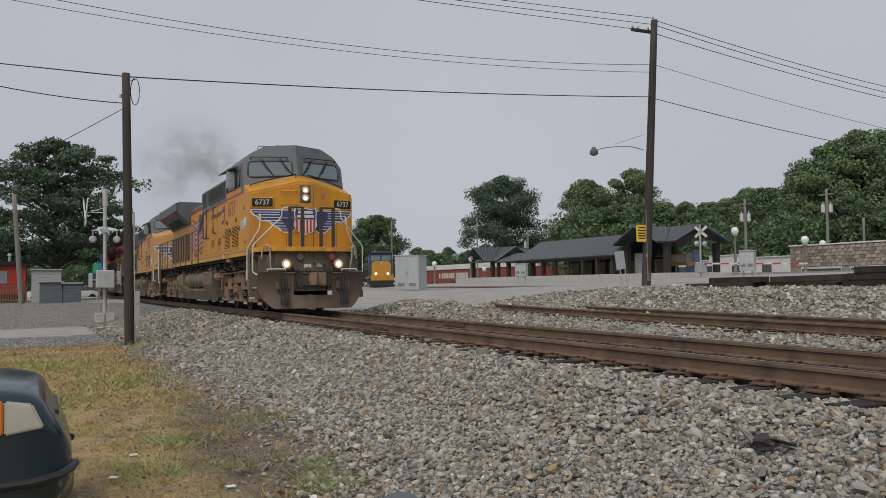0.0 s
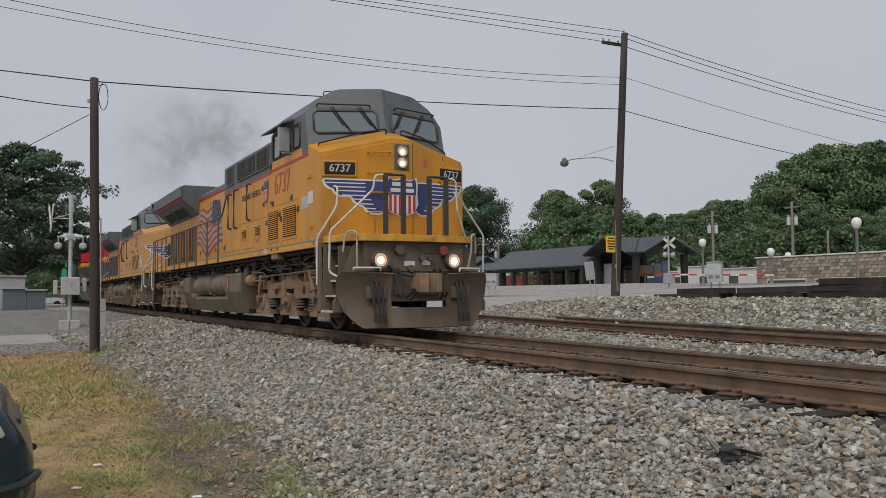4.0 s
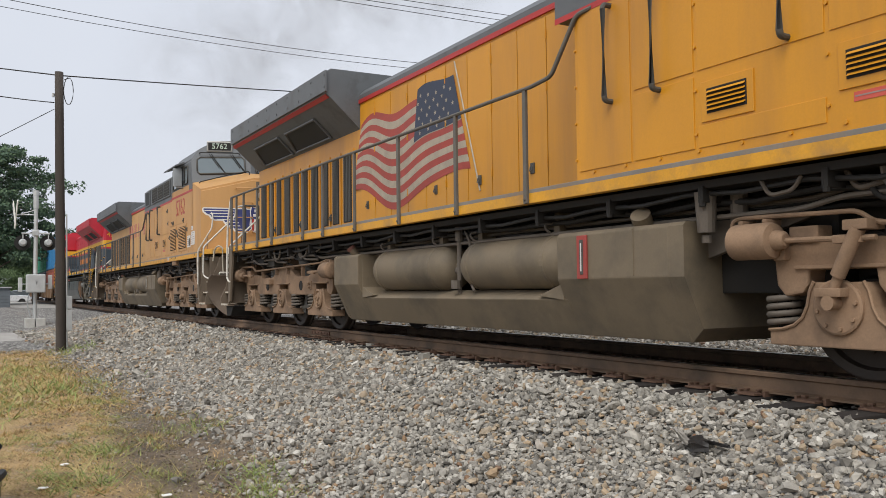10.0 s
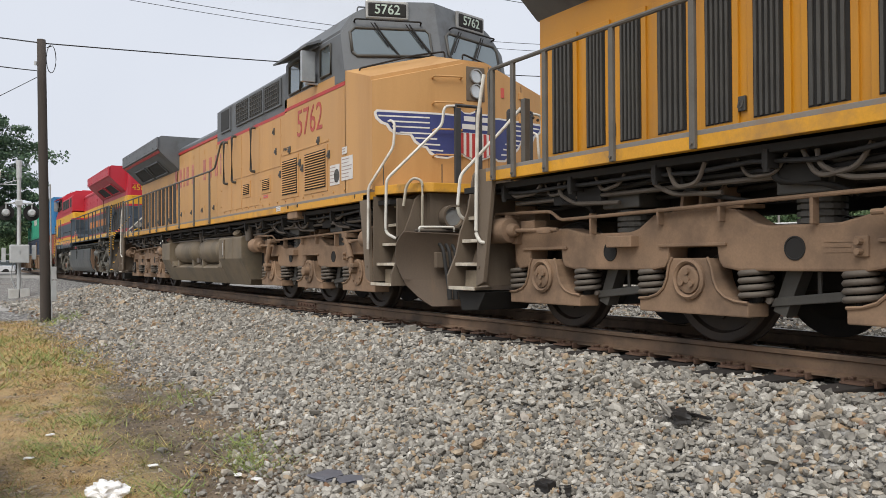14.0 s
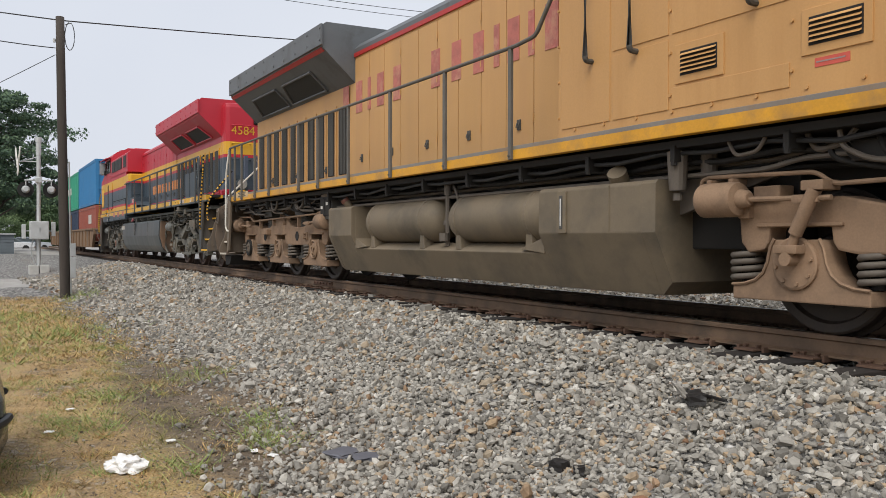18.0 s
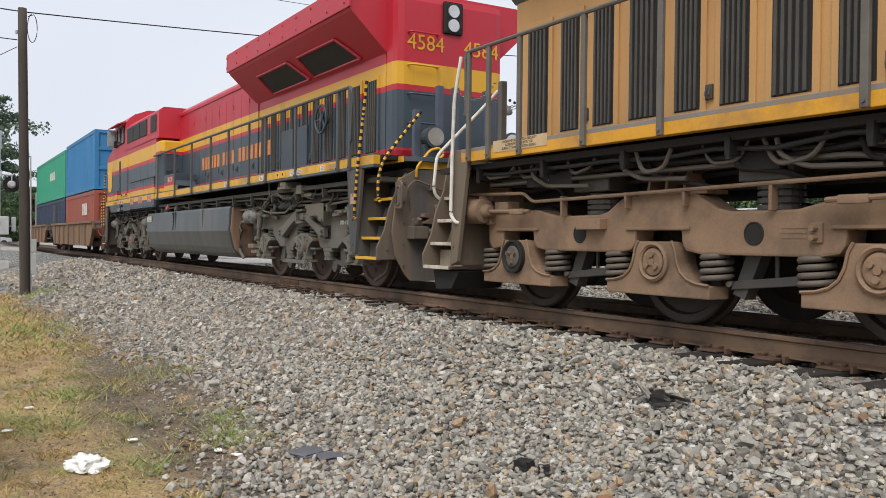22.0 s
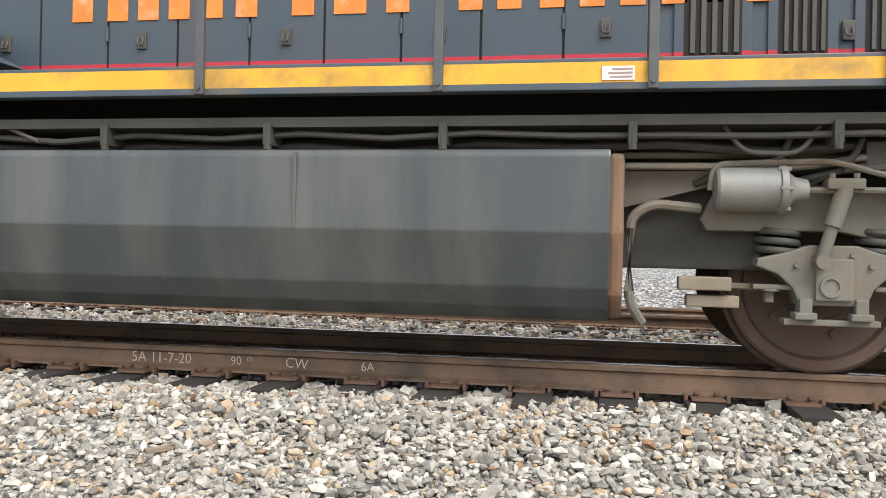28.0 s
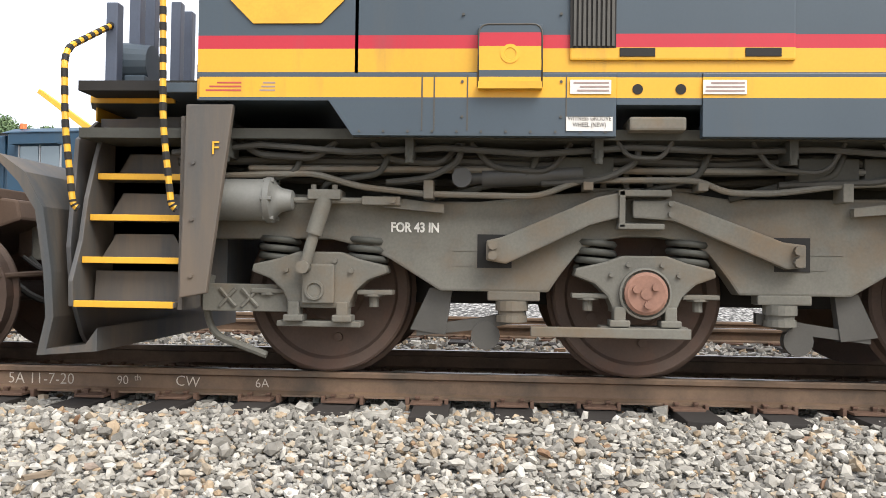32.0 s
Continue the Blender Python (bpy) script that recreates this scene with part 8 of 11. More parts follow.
LOCO = [union_unit("diesel_locomotive", "bright yellow and grey freight locomotive with painted flag", "A"),
        union_unit("diesel_locomotive", "faded peach-yellow freight locomotive with grey roof", "B"),
        kcs_unit("diesel_locomotive", "red, yellow and slate banded freight locomotive")]
for o in LOCO:
    tagged(o, group="coupled freight train")
MOVING = [(LOCO[0], -34.13, 0), (LOCO[1], -56.42, 0), (LOCO[2], -78.3, 0)]


# ---------------------------------------------------------------- poles, wires and signals
pole_wood = mat("dark_creosote_pole", (0.045, 0.036, 0.030), 0.85, 0, 0.35, 4.0, 0.004, dirt=(0.09, 0.075, 0.06), dirt_amt=0.3, streak=True)
grey_pole = mat("weathered_grey_pole", (0.20, 0.185, 0.165), 0.85, 0, 0.25, 4.0, 0.003, streak=True)
galv = mat("galvanised_steel", (0.42, 0.43, 0.43), 0.5, 0.35, 0.12, 5.0, 0, dirt=(0.25, 0.24, 0.22), dirt_amt=0.3)
wire_m = mat("black_wire", (0.02, 0.02, 0.02), 0.6)
concrete = mat("pale_concrete", (0.45, 0.44, 0.41), 0.9, 0, 0.15, 4.0, 0.002, dirt=(0.3, 0.28, 0.25), dirt_amt=0.3)
sign_yel = mat("yellow_sign_face", (0.75, 0.48, 0.03), 0.5, 0, 0.1)
timber = mat("old_tie_timber", (0.035, 0.027, 0.022), 0.9, 0, 0.35, 3.0, 0.008, dirt=(0.075, 0.058, 0.045), dirt_amt=0.35, rand=0.3)


def spot(bearing, d):
    """Ground place at a bearing from the standpoint, in degrees (0 across the track, minus towards the west)."""
    return d * math.sin(radians(bearing)), d * math.cos(radians(bearing))


def pole(name, label, base, top, r0, r1, material, seg=14):
    t = thing(name, label, "utility pole", base)
    b = B()
    pts = [Vector((0, 0, -0.4)), Vector((0, 0, 0))] + [(Vector(top) - Vector(base)) * k / 6 for k in range(1, 7)]
    rings = []
    for k, p in enumerate(pts):
        r = r0 + (r1 - r0) * max(0, k - 1) / 6
        rings.append([b.verts.new(p + Vector((r * math.cos(a), r * math.sin(a), 0))) for a in [2 * math.pi * j / seg for j in range(seg)]])
    for a, c in zip(rings, rings[1:]):
        for j in range(seg):
            b.faces.new((a[j], a[(j + 1) % seg], c[(j + 1) % seg], c[j])).smooth = True
    b.faces.new(rings[-1])
    part("shaft", b, material, t)
    return t


def sagging(name, a, c, sag, r=0.011, label="black overhead wire strung between poles"):
    a, c = Vector(a), Vector(c)
    b = B()
    pts = []
    for k in range(25):
        w = k / 24
        p = a.lerp(c, w)
        p.z -= sag * 4 * w * (1 - w)
        pts.append(p)
    pipe(b, pts, r, 5)
    return tagged(part(name, b, wire_m), label, "wire", "overhead wires")


PL = pole("utility_pole", "dark creosoted wooden pole with grey conduit beside the verge", (-25.2, 2.12, -0.79), (-25.2, 2.01, 6.71), 0.135, 0.11, pole_wood)
b = B()
rod(b, (0.05, 0.145, 0.0), (0.05, 0.105, 3.6), 0.02, seg=8)
part("conduit", b, galv, PL)
for z0, z1 in ((0.45, 1.0), (1.04, 1.38)):
    b = B()
    box(b, 0.0, 0.12, 0.12, 0.26, z0, z1, 0.01)
    part("conduit_box", b, galv, PL, "grey metal cover")
b = B()
ring = [(0.02, 0.13 + 0.12 * math.sin(a), 7.0 + 0.38 * math.cos(a)) for a in [0.3 + k * 0.42 for k in range(15)]]
pipe(b, [(0, 0.02, 7.3)] + ring, 0.012, 6)
part("service_loop", b, wire_m, PL, "", True)
b = B()
rod(b, (0, -0.02, 6.9), (0, -0.25, 6.85), 0.015, seg=6)
rod(b, (0, -0.25, 6.8), (0, -0.25, 6.9), 0.035, seg=8)
part("wire_bracket", b, galv, PL)

PR = pole("utility_pole", "tall dark utility pole with lamp arm and yellow notice", (-28.83, 22.87, 0.5), (-28.47, 23.32, 11.75), 0.19, 0.14, pole_wood)
b = B()
box(b, 0.05, 0.17, -0.55, 0.75, 10.75, 10.87, 0.01)
arm = part("cross_arm", b, pole_wood, PR)
for y in (-0.5, -0.2, 0.3, 0.68):
    b = B()
    lathe(b, [(0.03, 0), (0.05, 0.03), (0.035, 0.06), (0.05, 0.09), (0.03, 0.13), (0.01, 0.14)], (0.11, y, 10.87), "z", 10)
    part("insulator", b, galv, arm, "", True)
b = B()
rod(b, (0.3, 0.45, 11.2), (0.3, 0.45, 11.42), 0.04, seg=10)
part("top_insulator", b, galv, PR)
b = B()
pipe(b, arc([(0.05, 0, 5.75), (-0.3, -0.45, 5.95), (-0.9, -1.15, 5.95), (-1.2, -1.6, 5.85)], 0.4, 6), 0.035, 8)
la = part("lamp_arm", b, galv, PR, "curved lamp arm", True)
b = B()
rod(b, (0.05, 0.05, 6.4), (-0.75, -0.95, 6.05), 0.012, seg=6)
part("arm_brace", b, galv, la)
b = B()
lathe(b, [(0.06, 0.14), (0.10, 0.1), (0.11, 0.02), (0.17, -0.02), (0.19, -0.12), (0.15, -0.2), (0.05, -0.24)], (-1.24, -1.64, 5.83), "z", 16)
part("lamp_head", b, mat("weathered_lamp_head", (0.13, 0.13, 0.125), 0.6, 0.2, 0.2), la, "grey yard lamp head", True)
b = B()
box(b, 0.12, 0.15, -0.55, -0.02, 1.85, 2.55, 0.01)
nsg = part("notice_sign", b, sign_yel, PR, "yellow notice sign")
for k, (w, z) in enumerate(((0.34, 2.45), (0.4, 2.33), (0.36, 2.21), (0.4, 2.1), (0.3, 2.0))):
    b = B()
    box(b, 0.151, 0.155, -0.28 - w / 2, -0.28 + w / 2, z - 0.025, z + 0.025)
    part("text_bar", b, black, nsg)
b = B()
box(b, 0.17, 0.19, -0.1, 0.1, 1.2, 1.33)
part("small_tag", b, sign_yel, PR)
b = B()
for k in range(3):
    rod(b, (0.19, 0.05 * k - 0.05, 0.2), (0.16, 0.05 * k - 0.05, 3.2 - 0.5 * k), 0.02, seg=6)
tagged(part("riser_cables", b, grey_pole, PR), kind="stuff")

TP = (-28.5, 23.3)
sagging("service_cable", (-25.2, 2.03, 6.62), (TP[0], TP[1], 8.48), 0.12, 0.018, "thick black aerial cable from pole to pole")
sagging("service_cable", (-25.2, 2.03, 6.62), (-39.5, -8.1, 10.2), 0.0, 0.018, "thick black aerial cable running off westwards")
for z0, (y1, z1), sag, r in ((9.85, (-4.0, 10.0), 0.72, 0.011), (9.53, (-4.0, 9.7), 0.63, 0.010), (11.84, (3.0, 11.39), 0.02, 0.013), (11.57, (3.0, 11.24), 0.02, 0.013), (11.27, (3.0, 11.17), 0.02, 0.013),
                             (11.78, (44.0, 9.75), 0.25, 0.015), (11.57, (44.0, 9.43), 0.25, 0.015), (11.2, (44.0, 9.11), 0.2, 0.015), (9.85, (44.0, 7.5), 0.2, 0.010), (8.40, (40.0, 6.75), 0.15, 0.016)):
    sagging("overhead_wire", (TP[0], TP[1], z0), (-28.5, y1, z1), sag, r)
sagging("drop_wire", (-25.2, 1.9, 5.86), (-25.2, -3.4, 6.5), 0.16, 0.014)
sagging("drop_wire", (-25.2, 1.9, 5.68), (-25.2, -3.2, 2.5), 0.05, 0.010)


def crossing_signal():
    t = thing("crossing_signal", "silver crossing signal mast with lamps on a concrete footing", "crossing signal", (-36.7, 2.15, -0.62))
    silver = mat("silver_signal_paint", (0.48, 0.49, 0.48), 0.45, 0.3, 0.12, 4.0, 0, dirt=(0.3, 0.28, 0.25), dirt_amt=0.25)
    for y0, y1 in ((-0.36, -0.02), (0.02, 0.36)):
        b = B()
        box(b, -0.3, 0.3, y0, y1, -0.2, 0.32, 0.02)
        part("footing", b, concrete, t)
    b = B()
    rod(b, (0, 0, 0.3), (0, 0, 4.6), 0.075, seg=16)
    rod(b, (0, 0, 4.6), (0, 0, 5.1), 0.095, seg=16)
    rod(b, (0, 0, 5.1), (0, 0, 5.3), 0.11, seg=16)
    part("mast", b, silver, t, "", True)
    b = B()
    box(b, 0.05, 0.42, -0.34, 0.34, 1.32, 2.02, 0.04)
    cs = part("relay_case", b, silver, t, "silver relay case")
    b = B()
    rod(b, (0.43, 0, 1.78), (0.46, 0, 1.78), 0.03, seg=10)
    rod(b, (0.44, 0, 1.66), (0.44, 0, 1.78), 0.014, seg=6)
    part("case_latch", b, galv, cs)
    for y in (-0.55, 0.5):
        b = B()
        box(b, -0.1, 0.2, y - 0.05, y + 0.09, 1.35 + (0.1 if y > 0 else 0), 1.9 + (0.1 if y > 0 else 0), 0.02)
        rod(b, (0, 0, 1.65), (0, y, 1.65), 0.025, seg=8)
        part("gate_bracket", b, silver, t)
    b = B()
    rod(b, (0.02, -0.5, 3.62), (0.02, 0.5, 3.62), 0.03, seg=10)
    box(b, -0.12, 0.12, -0.12, 0.12, 3.52, 3.74, 0.03)
    ca = part("lamp_bar", b, silver, t)
    for y in (-0.45, 0.45):
        b = B()
        rod(b, (0.0, y, 3.62), (0.0, y, 3.42), 0.022, seg=8)
        lathe(b, [(0.09, 0.20), (0.13, 0.12), (0.15, 0.0), (0.15, -0.1), (0.02, -0.1)], (0.0, y, 3.26), "x", 18)
        hd = part("lamp_housing", b, silver, ca)
        b = B()
        lathe(b, [(0.30, 0.0), (0.30, 0.012), (0.14, 0.012), (0.14, 0.0)], (-0.08, y, 3.26), "x", 24, -1)
        part("lamp_backing", b, black, hd)
    for a in (55, 125):
        b = B()
        box(b, -0.60, 0.60, -0.012, 0.012, -0.11, 0.11, 0.004)
        bmesh.ops.transform(b, matrix=pose(-0.12, -0.75 + 0.06 * (a > 90), 4.35, 0, a, 6), verts=b.verts[:])
        part("crossbuck_blade", b, white_p, t)
    b = B()
    rod(b, (0, 0, 4.35), (-0.12, -0.72, 4.35), 0.02, seg=8)
    rod(b, (0, 0, 4.55), (-0.1, -0.72, 4.3), 0.015, seg=8)
    part("crossbuck_bracket", b, silver, t)
    b = B()
    pipe(b, arc([(0.1, -0.2, 1.35), (0.14, -0.3, 0.9), (0.1, -0.16, 0.4), (0.05, -0.1, 0.3)], 0.2), 0.025, 8)
    part("cable_tube", b, galv, t, "", True)


crossing_signal()
b = pole("utility_pole", "short weathered grey pole leaning over", (-60, -1.35, -0.6), (-60, -1.85, 6.7), 0.17, 0.13, grey_pole)
pole("utility_pole", "thin distant grey pole", (-78, 4.4, -0.5), (-78, 4.4, 4.6), 0.09, 0.07, grey_pole)


# ---------------------------------------------------------------- west end: caboose, sheds, parked cars
def shed(x, y0, y1, z0, h, d, material, label):
    t = thing("shed", label, "shed", (x, (y0 + y1) / 2, z0))
    w = (y1 - y0) / 2
    b = B()
    prism(b, [(-w, 0), (-w, h), (w, h * 1.02), (w, 0)], -d, 0, "x")
    wl = part("wall", b, material, t)
    for k in range(int(h / 0.2)):
        b = B()
        box(b, 0.0, 0.02, -w, w, 0.06 + k * 0.2, 0.2 + k * 0.2)
        part("siding_board", b, material, wl)
    b = B()
    box(b, -d - 0.1, 0.15, -w - 0.1, w + 0.1, h, h + 0.08, 0.01)
    part("roof", b, galv, t)
    return t


siding = mat("blue_grey_siding", (0.13, 0.15, 0.165), 0.7, 0, 0.15, 2.0)
shed(-60, -0.35, 0.95, -0.75, 1.85, 2.5, siding, "small blue-grey clapboard shed with a flat roof")
shed(-60, 1.0, 2.1, -0.75, 1.75, 2.5, siding, "small blue-grey clapboard shed beside its twin")
shed(-66, -0.9, 1.0, -0.75, 2.75, 4, mat("pale_grey_wall", (0.4, 0.4, 0.38), 0.7), "pale low outbuilding with a flat metal roof")


def caboose():
    red = mat("caboose_red", (0.36, 0.035, 0.02), 0.5, 0, 0.12, 2.0)
    deckw = mat("brown_deck_wood", (0.17, 0.10, 0.055), 0.8, 0, 0.25, 4.0)
    t = thing("caboose", "red wooden caboose parked on blocks beside a timber deck", "caboose", (-70, -3.4, -0.6))
    b = B()
    box(b, -4, 1, -2.5, 2.1, 0.9, 3.1, 0.03)
    bd = part("body", b, red, t)
    b = B()
    prism(b, [(-2.7, 3.08), (-1.6, 3.3), (1.2, 3.3), (2.3, 3.08), (2.3, 3.0), (-2.7, 3.0)], -4.2, 1.3, "x", 0.02)
    part("roof", b, black, t, "dark curved roof")
    for y in (-1.6, 0.1):
        b = B()
        box(b, 0.99, 1.03, y, y + 0.8, 1.7, 2.6, 0.01)
        part("window_pane", b, glass, bd)
    for k in range(14):
        b = B()
        box(b, 1.0, 1.015, -2.4 + k * 0.32, -2.4 + k * 0.32 + 0.02, 0.95, 3.0)
        part("board_joint", b, mat("caboose_dark_red", (0.22, 0.02, 0.012), 0.6), bd)
    b = B()
    box(b, -3.5, 0.8, -2.2, 1.8, 0.3, 0.9)
    part("underframe", b, black, t)
    b = B()
    rod(b, (0.2, 1.0, 3.3), (0.2, 1.0, 3.75), 0.09, seg=10)
    rod(b, (0.2, 1.0, 3.75), (0.2, 1.0, 3.9), 0.17, 0.1, seg=10)
    part("smoke_jack", b, galv, t)
    d = thing("timber_deck", "brown wooden deck with picket railing", "deck", (-68, -3.3, -0.7))
    b = B()
    box(b, -0.8, 1.2, -2.4, 2.0, 0.55, 0.68, 0.01)
    part("platform", b, deckw, d)
    for y in np.arange(-2.3, 2.05, 0.16):
        b = B()
        box(b, 1.2, 1.24, y, y + 0.09, 0.4, 1.55)
        part("picket", b, deckw, d)
    for y in (-2.3, -0.2, 1.93):
        b = B()
        box(b, 1.1, 1.2, y, y + 0.1, 0, 1.65)
        part("post", b, deckw, d)
    b = B()
    box(b, 1.08, 1.28, -2.4, 2.05, 1.55, 1.62, 0.01)
    part("handrail", b, deckw, d)


caboose()


def parked_car(x, y, z, col, label, rz=90):
    t = thing("parked_car", label, "car", (x, y, z), rz, "cars parked beyond the crossing")
    m = mat("car_paint_%d" % int(col[0] * 100), col, 0.3, 0.1, 0.05)
    b = B()
    prism(b, [(-2.2, 0.35), (-2.25, 0.8), (-1.9, 0.95), (1.2, 0.95), (2.1, 0.85), (2.2, 0.4)], -0.88, 0.88, "y", 0.05)
    part("body", b, m, t)
    b = B()
    prism(b, [(-1.9, 0.94), (-1.3, 1.45), (0.3, 1.45), (1.15, 0.94)], -0.76, 0.76, "y", 0.06)
    cb = part("cabin", b, glass, t)
    b = B()
    box(b, -1.3, 0.25, -0.7, 0.7, 1.44, 1.49, 0.02)
    part("roof_panel", b, m, cb)
    for wx in (-1.4, 1.4):
        for wy in (-0.8, 0.8):
            b = B()
            rod(b, (wx, wy - 0.1, 0.32), (wx, wy + 0.1, 0.32), 0.32, seg=20)
            part("wheel", b, black, t)


parked_car(-96, 3.0, -0.5, (0.62, 0.62, 0.62), "white car parked far off")
parked_car(-104, 5.2, -0.5, (0.4, 0.42, 0.45), "silver car parked far off")
parked_car(-92, 0.4, -0.5, (0.7, 0.7, 0.7), "white car beyond the sheds")


def suv():
    """A dark sport-utility car whose front corner reaches into view; nose along +y."""
    t = thing("parked_suv", "dark green-black sport utility car parked on the grass verge", "car", (-6.95, 0.17, -1.0))
    paint = mat("dark_teal_car_paint", (0.026, 0.044, 0.054), 0.16, 0.3, 0.06, 2.0, 0, dirt=(0.06, 0.06, 0.055), dirt_amt=0.12)
    trim = mat("black_plastic_trim", (0.02, 0.021, 0.022), 0.5, 0, 0.1)
    # cross sections along the car, from the nose back: (y, half width, low, shoulder, top)
    sec = [(0.0, 0.58, 0.44, 0.56, 0.62), (-0.03, 0.72, 0.38, 0.64, 0.72), (-0.08, 0.79, 0.33, 0.74, 0.82), (-0.14, 0.835, 0.29, 0.84, 0.92), (-0.2, 0.86, 0.26, 0.92, 1.02), (-0.3, 0.885, 0.24, 0.97, 1.06), (-0.5, 0.90, 0.22, 1.0, 1.09), (-0.9, 0.91, 0.24, 1.03, 1.13), (-1.35, 0.91, 0.26, 1.06, 1.17), (-2.2, 0.91, 0.26, 1.08, 1.2), (-4.2, 0.89, 0.3, 1.1, 1.2), (-4.45, 0.82, 0.42, 1.05, 1.1)]
    b = B()
    rings = []
    for y, w, lo, sh, tp in sec:
        mid = (lo + sh) / 2
        half = [(w * 0.93, lo), (w * 0.99, lo + 0.1), (w, mid), (w * 0.985, sh - 0.05), (w * 0.95, sh + 0.02), (w * 0.80, tp - 0.03), (w * 0.4, tp)]
        ring = [(u, z) for u, z in half] + [(-u, z) for u, z in half[::-1]]
        rings.append([b.verts.new((u, y, z)) for u, z in ring])
    n = len(rings[0])
    for a, c in zip(rings, rings[1:]):
        for k in range(n):
            b.faces.new((a[k], a[(k + 1) % n], c[(k + 1) % n], c[k]))
    b.faces.new(rings[0])
    b.faces.new(rings[-1][::-1])
    bmesh.ops.recalc_face_normals(b, faces=b.faces[:])
    bmesh.ops.subdivide_edges(b, edges=b.edges[:], cuts=2, use_grid_fill=True, smooth=0.6)
    bd = part("body", b, paint, t, "", True)
    b = B()
    prism(b, [(-1.3, 1.15), (-2.0, 1.68), (-3.9, 1.72), (-4.35, 1.12)], -0.74, 0.74, "x", 0.06)
    cab = part("glasshouse", b, glass, t)
    b = B()
    box(b, -0.7, 0.7, -3.85, -2.0, 1.70, 1.76, 0.03)
    part("roof_panel", b, paint, cab)
    for sx in (-1, 1):
        for y in (-0.95, -3.55):
            b = B()
            rod(b, (sx * 0.72, y, 0.36), (sx * 0.93, y, 0.36), 0.36, seg=28)
            wh = part("wheel", b, black, t)
            b = B()
            rod(b, (sx * 0.93, y, 0.36), (sx * 0.94, y, 0.36), 0.23, seg=20)
            part("rim", b, steel, wh)
        # headlamp wrapped round the corner, amber at its rear end
        clear = mat("hazy_headlamp_lens", (0.55, 0.54, 0.46), 0.18, 0.15, 0.1, 6.0)
        amber = mat("amber_indicator", (0.72, 0.24, 0.04), 0.25, 0, 0.1)
        for nm, y0, y1, m in (("headlamp", -0.40, -0.17, clear), ("indicator", -0.58, -0.405, amber)):
            b = B()
            def wid(y):
                return float(np.interp(-y, [0.03, 0.08, 0.14, 0.2, 0.3, 0.5, 0.9], [0.72, 0.79, 0.835, 0.86, 0.885, 0.90, 0.91]))
            pts = [(y0, 0.77 if nm == "headlamp" else 0.85), (y1, 0.80 if nm == "headlamp" else 0.77), (y1 - (0.07 if nm == "headlamp" else 0), 0.955 if nm == "headlamp" else 0.985), (y0, 0.985)]
            lo = [b.verts.new((sx * (wid(y) - 0.06), y, z)) for y, z in pts]
            hi = [b.verts.new((sx * (wid(y) + 0.03), y, z)) for y, z in pts]
            b.faces.new(lo[::-1])
            b.faces.new(hi)
            for k in range(4):
                b.faces.new((lo[k], lo[(k + 1) % 4], hi[(k + 1) % 4], hi[k]))
            bmesh.ops.recalc_face_normals(b, faces=b.faces[:])
            bmesh.ops.bevel(b, geom=b.edges[:], offset=0.012, segments=2, affect="EDGES")
            part(nm, b, m, t, "hazy clear headlamp" if nm == "headlamp" else "amber indicator lens", True)
        b = B()
        pipe(b, [(sx * 0.92, -1.4, 0.45), (sx * 0.91, -0.55, 0.45), (sx * 0.885, -0.24, 0.46), (sx * 0.82, -0.08, 0.48), (sx * 0.70, -0.01, 0.50), (sx * 0.55, 0.02, 0.5)], 0.03, 8)
        part("bumper_moulding", b, trim, t, "", True)
        b = B()
        lathe(b, [(0.06, 0), (0.06, 0.02), (0.045, 0.03), (0.01, 0.03)], (sx * 0.66, -0.10, 0.36), "y", 14, 1)
        part("fog_lamp", b, clear, t)
    b = B()
    box(b, -0.45, 0.45, -0.16, -0.08, 0.74, 0.86, 0.02)
    part("grille", b, trim, t)
    b = B()
    box(b, -0.5, 0.5, -0.1, 0.005, 0.44, 0.54, 0.03)
    part("lower_intake", b, trim, t)


suv()

# ---------------------------------------------------------------- the yard beyond the siding


def yard_sign():
    t = thing("road_sign", "small metal sign on posts seen from behind", "road sign", (-28.8, 21.6, 0.35))
    b = B()
    rod(b, (0, 0, -0.1), (0.05, -0.15, 1.6), 0.025, seg=8)
    part("post", b, galv, t)
    b = B()
    rod(b, (0, 0.35, -0.1), (0.05, 0.08, 1.1), 0.018, seg=8)
    part("brace", b, galv, t)
    b = B()
    box(b, 0.03, 0.06, -0.32, 0.14, 0.85, 1.62, 0.03)
    bmesh.ops.rotate(b, cent=(0, 0, 1.2), matrix=Matrix.Rotation(radians(8), 3, "X"), verts=b.verts[:])
    part("plate", b, galv, t, "bare grey back of the plate")


yard_sign()


